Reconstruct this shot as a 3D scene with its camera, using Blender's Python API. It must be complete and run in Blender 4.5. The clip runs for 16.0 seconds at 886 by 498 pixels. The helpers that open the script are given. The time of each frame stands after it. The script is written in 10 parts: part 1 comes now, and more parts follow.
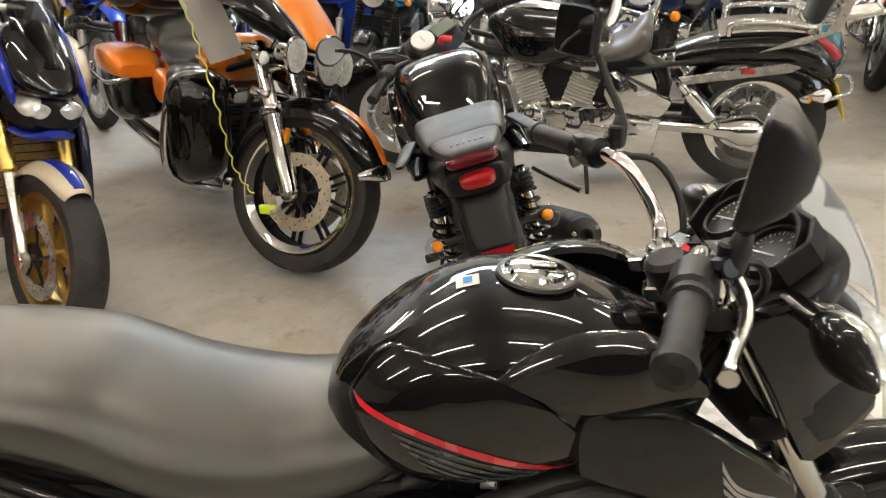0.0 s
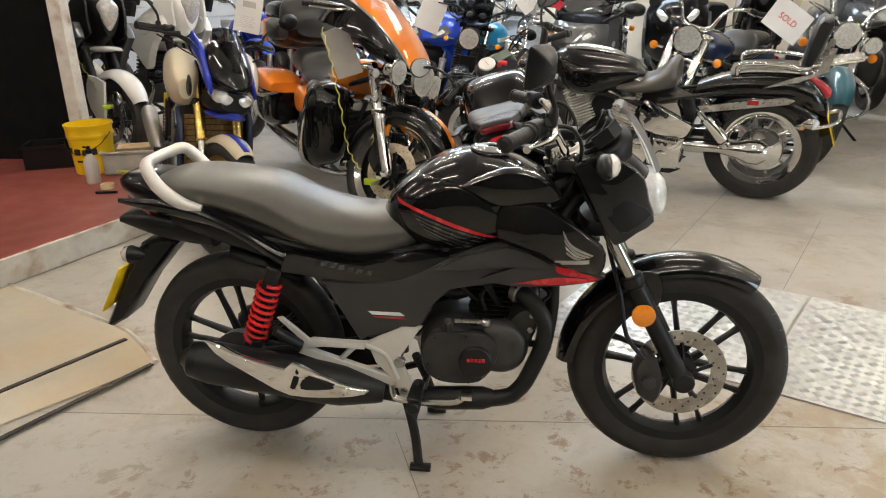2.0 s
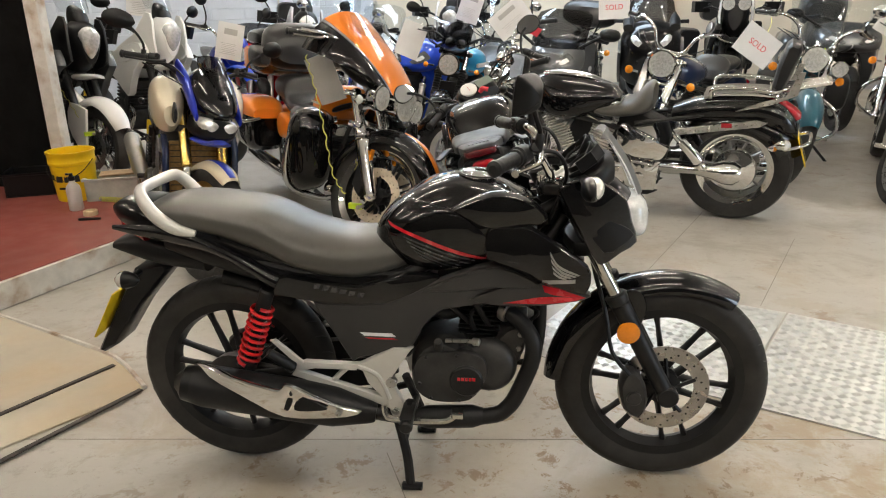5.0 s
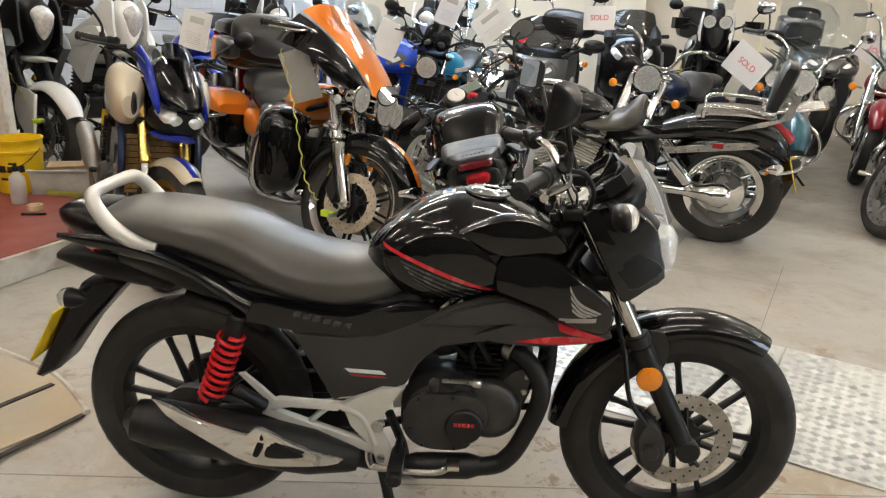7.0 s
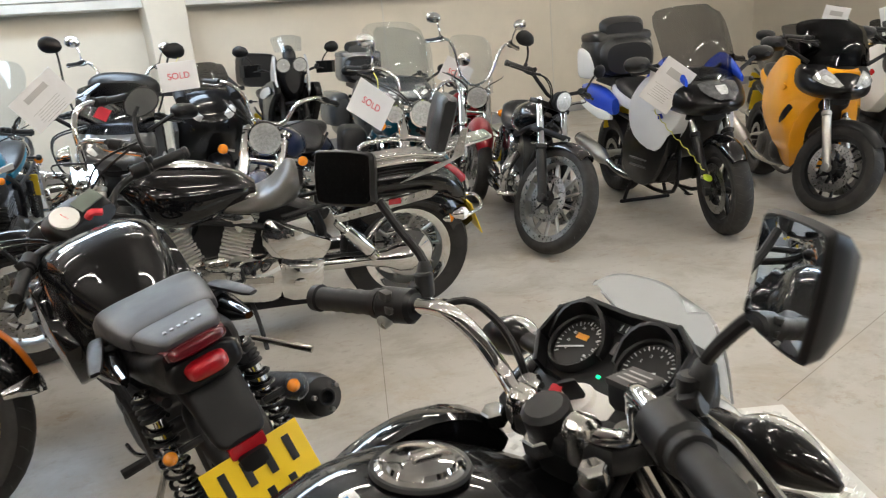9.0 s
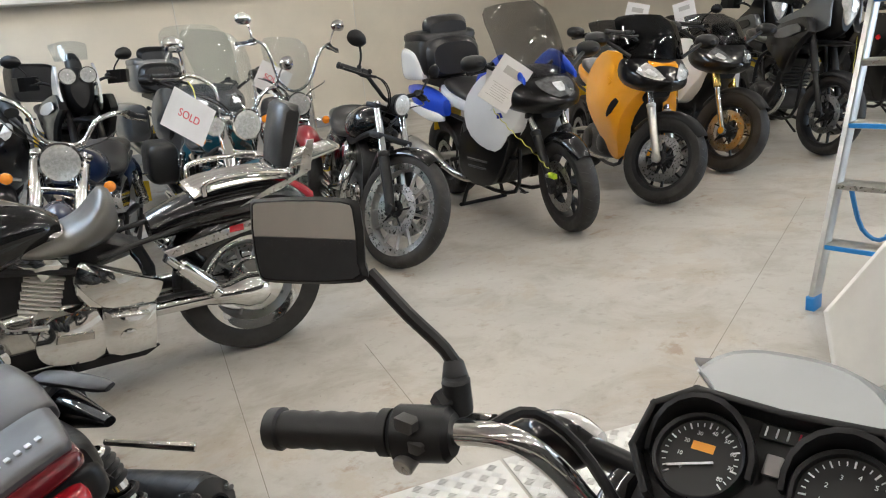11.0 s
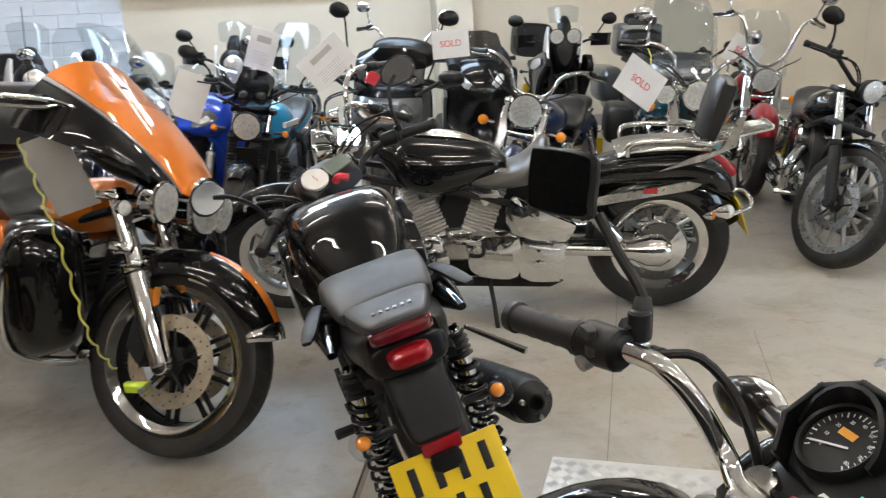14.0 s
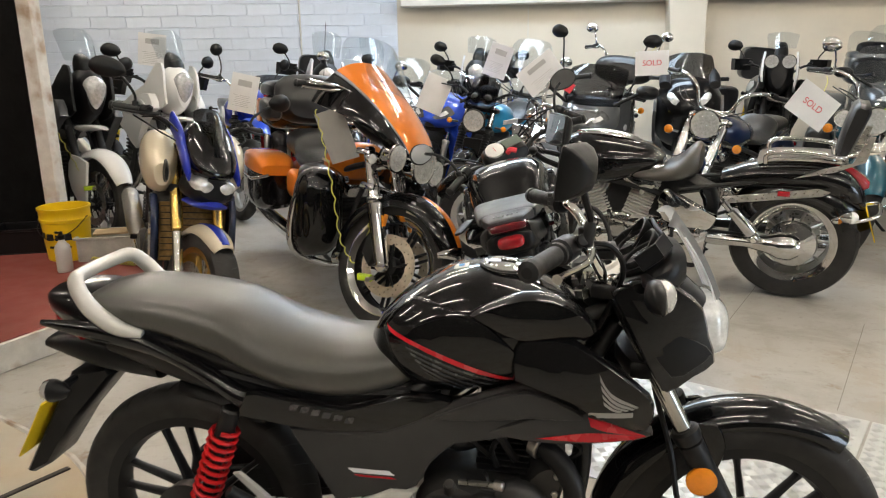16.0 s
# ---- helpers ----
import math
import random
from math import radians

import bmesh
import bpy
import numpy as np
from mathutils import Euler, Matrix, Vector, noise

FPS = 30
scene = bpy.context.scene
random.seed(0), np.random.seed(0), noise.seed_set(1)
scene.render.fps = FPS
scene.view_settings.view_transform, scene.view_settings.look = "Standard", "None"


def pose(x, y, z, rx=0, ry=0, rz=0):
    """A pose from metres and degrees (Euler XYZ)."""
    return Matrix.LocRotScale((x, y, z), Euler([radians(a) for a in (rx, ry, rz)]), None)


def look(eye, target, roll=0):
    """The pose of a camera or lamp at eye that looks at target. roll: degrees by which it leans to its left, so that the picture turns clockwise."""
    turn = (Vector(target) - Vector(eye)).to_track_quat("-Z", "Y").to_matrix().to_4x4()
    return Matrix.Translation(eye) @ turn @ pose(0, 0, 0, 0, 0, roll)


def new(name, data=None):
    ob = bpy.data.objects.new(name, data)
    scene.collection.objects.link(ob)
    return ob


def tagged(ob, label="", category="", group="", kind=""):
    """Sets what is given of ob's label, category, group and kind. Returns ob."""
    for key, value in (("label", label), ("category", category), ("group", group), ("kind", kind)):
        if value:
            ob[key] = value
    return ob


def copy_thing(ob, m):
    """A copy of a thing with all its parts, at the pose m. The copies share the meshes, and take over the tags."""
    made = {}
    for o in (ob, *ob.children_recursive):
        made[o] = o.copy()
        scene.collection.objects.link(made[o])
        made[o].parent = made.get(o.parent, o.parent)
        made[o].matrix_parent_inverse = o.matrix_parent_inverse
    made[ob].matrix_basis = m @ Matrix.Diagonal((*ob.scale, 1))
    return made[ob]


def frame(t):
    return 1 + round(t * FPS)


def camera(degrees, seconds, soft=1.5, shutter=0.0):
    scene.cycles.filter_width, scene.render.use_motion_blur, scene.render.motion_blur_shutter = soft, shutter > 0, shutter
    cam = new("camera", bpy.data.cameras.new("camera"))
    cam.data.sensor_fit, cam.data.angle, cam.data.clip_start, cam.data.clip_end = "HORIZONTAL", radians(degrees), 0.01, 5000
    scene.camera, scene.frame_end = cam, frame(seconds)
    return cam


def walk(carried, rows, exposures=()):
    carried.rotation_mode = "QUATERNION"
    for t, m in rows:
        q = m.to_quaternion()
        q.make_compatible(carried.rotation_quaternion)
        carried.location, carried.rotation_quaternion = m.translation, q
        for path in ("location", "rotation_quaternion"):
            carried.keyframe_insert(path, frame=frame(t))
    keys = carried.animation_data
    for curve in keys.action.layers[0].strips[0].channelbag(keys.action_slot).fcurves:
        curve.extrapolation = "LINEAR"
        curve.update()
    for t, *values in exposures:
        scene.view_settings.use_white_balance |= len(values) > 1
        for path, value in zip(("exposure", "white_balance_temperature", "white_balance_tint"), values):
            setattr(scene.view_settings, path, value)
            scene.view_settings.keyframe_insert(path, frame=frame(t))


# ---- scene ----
cam = camera(60.7, 16.0, soft=1.1, shutter=0.2)
PATH = [
    (0, (0.612, -0.876, 1.352), (0.596, 0.944, 0.521), -2.6),
    (0.5, (0.691, -1.196, 1.371), (0.575, 0.678, 0.679), -1.5),
    (1, (0.752, -1.546, 1.365), (0.556, 0.309, 0.645), -2.2),
    (1.5, (0.883, -1.798, 1.367), (0.559, 0.033, 0.628), -1.5),
    (2, (0.892, -1.962, 1.359), (0.606, -0.108, 0.667), -1.6),
    (2.5, (0.886, -2.02, 1.366), (0.633, -0.148, 0.71), -1.9),
    (3, (0.882, -2.033, 1.367), (0.649, -0.153, 0.725), -1.9),
    (3.5, (0.874, -2.034, 1.371), (0.644, -0.152, 0.734), -1.9),
    (4, (0.877, -2.028, 1.376), (0.647, -0.146, 0.739), -2),
    (6.5, (0.786, -1.956, 1.371), (0.607, -0.07, 0.732), 0.4),
    (7, (0.73, -1.766, 1.346), (0.614, 0.129, 0.719), 1.7),
    (7.5, (0.645, -1.462, 1.342), (0.746, 0.467, 0.82), 1.1),
    (8, (0.475, -1.193, 1.351), (0.966, 0.687, 0.873), -1.8),
    (8.5, (0.4, -0.931, 1.342), (1.183, 0.837, 0.829), -3.7),
    (9, (0.415, -0.63, 1.341), (1.372, 1.042, 0.802), -5),
    (9.5, (0.423, -0.387, 1.33), (1.559, 1.155, 0.751), -6.3),
    (10, (0.444, -0.241, 1.344), (1.729, 1.174, 0.756), -5.6),
    (10.2, (0.449, -0.229, 1.338), (1.771, 1.155, 0.756), -5.1),
    (12.3, (0.451, -0.176, 1.339), (1.806, 1.18, 0.767), -6.3),
    (12.5, (0.462, -0.202, 1.343), (1.781, 1.185, 0.76), -6.6),
    (13, (0.491, -0.264, 1.355), (1.611, 1.296, 0.797), -5.8),
    (13.5, (0.538, -0.353, 1.333), (1.246, 1.435, 0.787), -3.3),
    (14, (0.538, -0.489, 1.344), (0.861, 1.403, 0.783), -3.4),
    (14.5, (0.564, -0.702, 1.353), (0.633, 1.221, 0.809), -3),
    (15, (0.718, -0.926, 1.333), (0.572, 1.003, 0.822), -1.6),
    (15.5, (0.782, -1.225, 1.34), (0.56, 0.699, 0.839), -0.6),
    (16, (0.829, -1.542, 1.351), (0.535, 0.371, 0.846), -1),
]
walk(cam, [(t, look(eye, target, roll)) for t, eye, target, roll in PATH], [(0, 0.30, 6550, 10), (1, 0.18, 6450, 10), (4, 0.08, 6480, 10), (7, 0.05, 6350, 10), (7.5, 0.03, 6180, 10), (9, 0.06, 6150, 10), (9.5, 0.08, 6050, 10), (10, 0.08, 5980, 10), (12.5, 0.07, 5950, 10), (13.5, 0.08, 5950, 10), (14.5, -0.12, 6250, 10), (15, -0.05, 6350, 10), (16, 0.0, 6380, 10)])

# ---- light: ceiling tubes, cool daylight from a rooflight and a yard door ----
world = bpy.data.worlds.new("world")
scene.world = world
world.use_nodes = True
sky = world.node_tree.nodes.new("ShaderNodeTexSky")
sky.sky_type, sky.sun_disc, sky.sun_elevation, sky.sun_rotation = "NISHITA", False, radians(35), radians(140)
bg = world.node_tree.nodes["Background"]
world.node_tree.links.new(sky.outputs[0], bg.inputs[0])
bg.inputs[1].default_value = 0.08


def area_lamp(name, eye, target, sx, sy, watts, colour):
    d = bpy.data.lights.new(name, "AREA")
    d.shape, d.size, d.size_y, d.energy, d.color = "RECTANGLE", sx, sy, watts, colour
    o = new(name, d)
    o.matrix_world = look(eye, target)
    return o


area_lamp("rooflight_daylight", (0.6, 6.6, 3.33), (0.6, 6.4, 0), 3.4, 0.9, 150, (0.72, 0.86, 1.0))
area_lamp("yard_door_daylight", (8.9, -3.0, 1.5), (2, 1.5, 0.6), 2.6, 2.4, 150, (0.74, 0.87, 1.0))

# ---- materials ----


def material(name, colour, rough=0.5, metal=0.0, coat=0.0, spec=0.5, var=0.12, scale=9.0, bump=0.0, bump_scale=120.0,
             rough_var=0.1, trans=0.0, ior=1.45, emit=0.0, random_tint=0.0, alpha=1.0, stain=None, stain_amount=0.3):
    m = bpy.data.materials.new(name)
    m.use_nodes = True
    nt = m.node_tree
    b = nt.nodes["Principled BSDF"]
    link = nt.links.new
    tc = nt.nodes.new("ShaderNodeTexCoord")

    def noise_node(s, detail=4.0):
        n = nt.nodes.new("ShaderNodeTexNoise")
        n.inputs["Scale"].default_value, n.inputs["Detail"].default_value = s, detail
        link(tc.outputs["Object"], n.inputs["Vector"])
        return n.outputs["Fac"]

    def mapped(fac, lo, hi, f0=0.3, f1=0.7):
        r = nt.nodes.new("ShaderNodeMapRange")
        r.inputs[1].default_value, r.inputs[2].default_value = f0, f1
        r.inputs[3].default_value, r.inputs[4].default_value = lo, hi
        link(fac, r.inputs[0])
        return r.outputs[0]

    def mix(fac, a, c, kind="MIX"):
        x = nt.nodes.new("ShaderNodeMix")
        x.data_type, x.blend_type = "RGBA", kind
        for k, val in ((0, fac), (6, a), (7, c)):
            if isinstance(val, (int, float)):
                x.inputs[k].default_value = val
            elif isinstance(val, tuple):
                x.inputs[k].default_value = (*val, 1)
            else:
                link(val, x.inputs[k])
        return x.outputs[2]

    col = colour
    if var:
        lo = tuple(c * (1 - var) for c in colour)
        hi = tuple(min(1, c * (1 + var)) for c in colour)
        col = mix(mapped(noise_node(scale), 0, 1), lo, hi)
        col = mix(mapped(noise_node(scale * 7, 6), 0, var), col, tuple(c * 0.6 for c in colour))
    if stain:
        col = mix(mapped(noise_node(scale * 0.5, 8), 0, stain_amount, 0.5, 0.68), col, stain)
    if random_tint:
        info = nt.nodes.new("ShaderNodeObjectInfo")
        col = mix(mapped(info.outputs["Random"], 0, random_tint, 0, 1), col, tuple(c * 0.55 for c in colour))
    if isinstance(col, tuple):
        b.inputs["Base Color"].default_value = (*col, 1)
    else:
        link(col, b.inputs["Base Color"])
    if rough_var:
        link(mapped(noise_node(scale * 3, 5), max(0.01, rough * (1 - rough_var)), min(1, rough * (1 + 2 * rough_var))), b.inputs["Roughness"])
    else:
        b.inputs["Roughness"].default_value = rough
    b.inputs["Metallic"].default_value = metal
    b.inputs["Specular IOR Level"].default_value = spec
    b.inputs["Coat Weight"].default_value = coat
    b.inputs["Coat Roughness"].default_value = 0.03
    b.inputs["Transmission Weight"].default_value = trans
    b.inputs["IOR"].default_value = ior
    b.inputs["Alpha"].default_value = alpha
    if emit:
        b.inputs["Emission Color"].default_value = (*colour, 1)
        b.inputs["Emission Strength"].default_value = emit
    if bump:
        n = nt.nodes.new("ShaderNodeBump")
        n.inputs["Strength"].default_value, n.inputs["Distance"].default_value = bump, 0.0005
        link(noise_node(bump_scale, 3), n.inputs["Height"])
        link(n.outputs[0], b.inputs["Normal"])
    return m


def paint(name, colour, flake=0.0):
    return material(name, colour, 0.35, flake, 1.0, 0.08, 0.04, 4.0, rough_var=0.1)


M = dict(
    black_paint=paint("black_gloss_paint", (0.0028, 0.0028, 0.0032)),
    black_paint2=material("worn_black_gloss", (0.004, 0.004, 0.0045), 0.3, 0, 0.7, 0.1, 0.1, 6),
    orange=paint("burnt_orange_paint", (0.74, 0.20, 0.016), 0.08),
    gold=paint("champagne_gold_paint", (0.62, 0.55, 0.41), 0.25),
    blue=paint("deep_blue_paint", (0.012, 0.025, 0.30), 0.1),
    bright_blue=paint("bright_blue_paint", (0.02, 0.07, 0.55), 0.1),
    sky_blue=paint("sky_blue_paint", (0.03, 0.28, 0.52)),
    teal=paint("dark_teal_paint", (0.01, 0.07, 0.10), 0.2),
    navy=paint("dark_navy_paint", (0.008, 0.016, 0.05), 0.2),
    lamp_maroon=material("dark_maroon_lens", (0.085, 0.004, 0.008), 0.12, 0, 0.6, 0.5, 0.1, 30, 0.3, 160),
    maroon=paint("maroon_paint", (0.22, 0.008, 0.014), 0.2),
    red_paint=paint("red_paint", (0.5, 0.01, 0.012)),
    yellow_paint=paint("amber_yellow_paint", (0.85, 0.36, 0.01)),
    white_paint=paint("white_gloss_paint", (0.78, 0.78, 0.76)),
    silver=paint("silver_paint", (0.55, 0.56, 0.58), 0.5),
    grey_paint=paint("gunmetal_paint", (0.10, 0.105, 0.11), 0.4),
    satin_grey=material("satin_grey_plastic", (0.045, 0.045, 0.048), 0.42, 0, 0.0, 0.5, 0.08, 5),
    plastic=material("black_moulded_plastic", (0.0055, 0.0055, 0.006), 0.38, 0, 0, 0.34, 0.2, 12, 0.12, 500),
    matt=material("matt_black_metal", (0.010, 0.010, 0.0105), 0.42, 0.1, 0, 0.4, 0.25, 14, 0.1, 300),
    engine=material("black_engine_casting", (0.040, 0.039, 0.038), 0.40, 0.35, 0, 0.5, 0.3, 18, 0.25, 240),
    dusty=material("dusty_dark_metal", (0.05, 0.047, 0.043), 0.55, 0.5, 0, 0.5, 0.4, 16, 0.2, 200),
    rubber=material("tyre_rubber", (0.022, 0.0205, 0.019), 0.58, 0, 0, 0.4, 0.3, 10, 0.25, 220, stain=(0.06, 0.055, 0.05), stain_amount=0.35),
    grip=material("grip_rubber", (0.008, 0.008, 0.0085), 0.45, 0, 0, 0.45, 0.15, 20, 0.3, 700),
    leather=material("black_seat_vinyl", (0.007, 0.007, 0.0075), 0.34, 0, 0, 0.6, 0.05, 8, 0.3, 650, 0.08),
    vinyl=material("worn_seat_vinyl", (0.058, 0.055, 0.048), 0.34, 0, 0, 0.8, 0.06, 6, 0.25, 650, 0.06),
    chrome=material("polished_chrome", (0.74, 0.74, 0.73), 0.06, 1.0, 0, 0.5, 0.04, 6),
    chrome_dull=material("dusty_chrome", (0.58, 0.57, 0.54), 0.17, 1.0, 0, 0.5, 0.1, 10),
    alloy=material("cast_alloy", (0.50, 0.49, 0.46), 0.35, 1.0, 0, 0.5, 0.12, 10, 0.12, 200),
    alloy_paint=material("silver_painted_alloy", (0.60, 0.59, 0.55), 0.36, 0.35, 0.2, 0.5, 0.08, 8),
    steel=material("brushed_steel", (0.42, 0.41, 0.39), 0.28, 1.0, 0, 0.5, 0.15, 22),
    gold_fork=material("gold_anodised", (0.78, 0.55, 0.16), 0.22, 1.0, 0, 0.5, 0.06, 8),
    brass=material("bronze_caliper", (0.55, 0.36, 0.10), 0.35, 1.0, 0, 0.5, 0.1, 10),
    red_spring=material("red_powder_coat", (0.55, 0.012, 0.015), 0.32, 0, 0.5, 0.5, 0.08, 10),
    red_lens=material("red_lens", (0.30, 0.006, 0.012), 0.12, 0, 0.6, 0.5, 0.1, 30, 0.3, 160),
    amber=material("amber_lens", (0.82, 0.26, 0.015), 0.15, 0, 0.6, 0.5, 0.12, 30, 0.5, 180),
    clear_lens=material("clear_lens", (0.78, 0.78, 0.76), 0.08, 0.55, 0.8, 0.5, 0.25, 40, 0.6, 90),
    lamp_lens=material("headlamp_glass", (0.72, 0.74, 0.74), 0.16, 0.22, 1.0, 0.5, 0.3, 30, 0.5, 60),
    mirror=material("mirror_glass", (0.85, 0.87, 0.88), 0.015, 1.0, 0, 0.5, 0, 5, rough_var=0),
    plate_yellow=material("yellow_number_plate", (0.80, 0.55, 0.015), 0.3, 0, 0.4, 0.5, 0.05, 8),
    ink=material("black_print", (0.012, 0.012, 0.012), 0.4, var=0, rough_var=0),
    red_ink=material("red_print", (0.62, 0.02, 0.05), 0.5, var=0, rough_var=0),
    red_stripe=material("red_decal", (0.50, 0.012, 0.022), 0.25, 0, 0.8, var=0.05),
    grey_stripe=material("grey_decal", (0.03, 0.03, 0.034), 0.25, 0, 0.8, var=0.05),
    white_ink=material("pale_print", (0.75, 0.76, 0.78), 0.4, var=0.05),
    silver_ink=material("silver_print", (0.32, 0.31, 0.31), 0.3, 0.5, 0.6, var=0.08),
    orange_ink=material("orange_lcd", (0.85, 0.38, 0.05), 0.4, var=0),
    paper=material("white_card", (0.74, 0.73, 0.72), 0.55, 0, 0.3, 0.4, 0.05, 7),
    paper_grey=material("back_of_card", (0.45, 0.44, 0.42), 0.6, 0, 0.1, 0.4, 0.08, 7),
    red_tag=material("red_paper_tag", (0.72, 0.05, 0.07), 0.6, var=0.06),
    hi_vis=material("yellow_green_plastic", (0.55, 0.75, 0.03), 0.35, 0, 0.3, var=0.08),
    cord=material("yellow_cord", (0.58, 0.55, 0.10), 0.5, var=0.1),
    dial=material("white_dial", (0.78, 0.77, 0.74), 0.4, var=0.05),
    lcd=material("grey_lcd", (0.16, 0.19, 0.16), 0.2, 0, 0.6, var=0.1),
    green_lamp=material("green_lamp", (0.02, 0.75, 0.3), 0.3, var=0, emit=1.5),
    blue_plastic=material("blue_plastic", (0.02, 0.20, 0.55), 0.4, var=0.1),
    bucket=material("yellow_bucket_plastic", (0.82, 0.55, 0.01), 0.33, 0, 0.1, 0.5, 0.05, 6),
    milky=material("milky_plastic", (0.62, 0.62, 0.58), 0.35, 0, 0, 0.5, 0.08, 9),
    box_plastic=material("cloudy_storage_plastic", (0.42, 0.42, 0.38), 0.4, 0, 0, 0.5, 0.2, 9),
    cardboard=material("cardboard", (0.42, 0.30, 0.17), 0.8, var=0.15),
    tape=material("masking_tape", (0.62, 0.52, 0.32), 0.7, var=0.1),
    void=material("flat_black", (0.006, 0.006, 0.006), 0.9, spec=0.1, var=0.3),
    worn_white=material("chipped_white_timber", (0.62, 0.60, 0.55), 0.6, var=0.12, scale=14, bump=0.5, bump_scale=60, stain=(0.26, 0.15, 0.07), stain_amount=0.8),
    board=material("white_board", (0.70, 0.69, 0.66), 0.6, var=0.06, scale=5, stain=(0.45, 0.42, 0.36), stain_amount=0.3),
    ply=material("worn_ply_board", (0.50, 0.45, 0.36), 0.6, var=0.12, scale=3, bump=0.2, bump_scale=90, stain=(0.42, 0.28, 0.13), stain_amount=0.6),
    dark_strip=material("dark_edge_strip", (0.06, 0.05, 0.045), 0.55, 0.3, var=0.3, scale=20),
    tread=material("aluminium_tread_plate", (0.66, 0.66, 0.64), 0.34, 0.60, var=0.12, scale=4, bump=0.15, bump_scale=150, stain=(0.45, 0.44, 0.42), stain_amount=0.5),
    block=material("white_painted_block", (0.62, 0.67, 0.75), 0.55, var=0.06, scale=5, bump=1.0, bump_scale=40, random_tint=0.12),
    mortar=material("white_painted_joint", (0.60, 0.65, 0.73), 0.6, var=0.08, scale=8),
    wall=material("cream_painted_wall", (0.61, 0.565, 0.475), 0.6, var=0.05, scale=2.0, bump=0.25, bump_scale=50, stain=(0.58, 0.52, 0.42), stain_amount=0.4),
    ceiling=material("grey_roof_sheet", (0.30, 0.29, 0.28), 0.7, var=0.06, scale=1.5),
    ledge=material("grey_white_trunking", (0.62, 0.61, 0.57), 0.5, var=0.08, scale=3, stain=(0.35, 0.33, 0.3), stain_amount=0.4),
    skirting=material("grey_skirting", (0.28, 0.28, 0.28), 0.5, var=0.1),
    tube=material("fluorescent_tube", (1.0, 0.90, 0.76), 0.4, var=0, rough_var=0, emit=126),
)


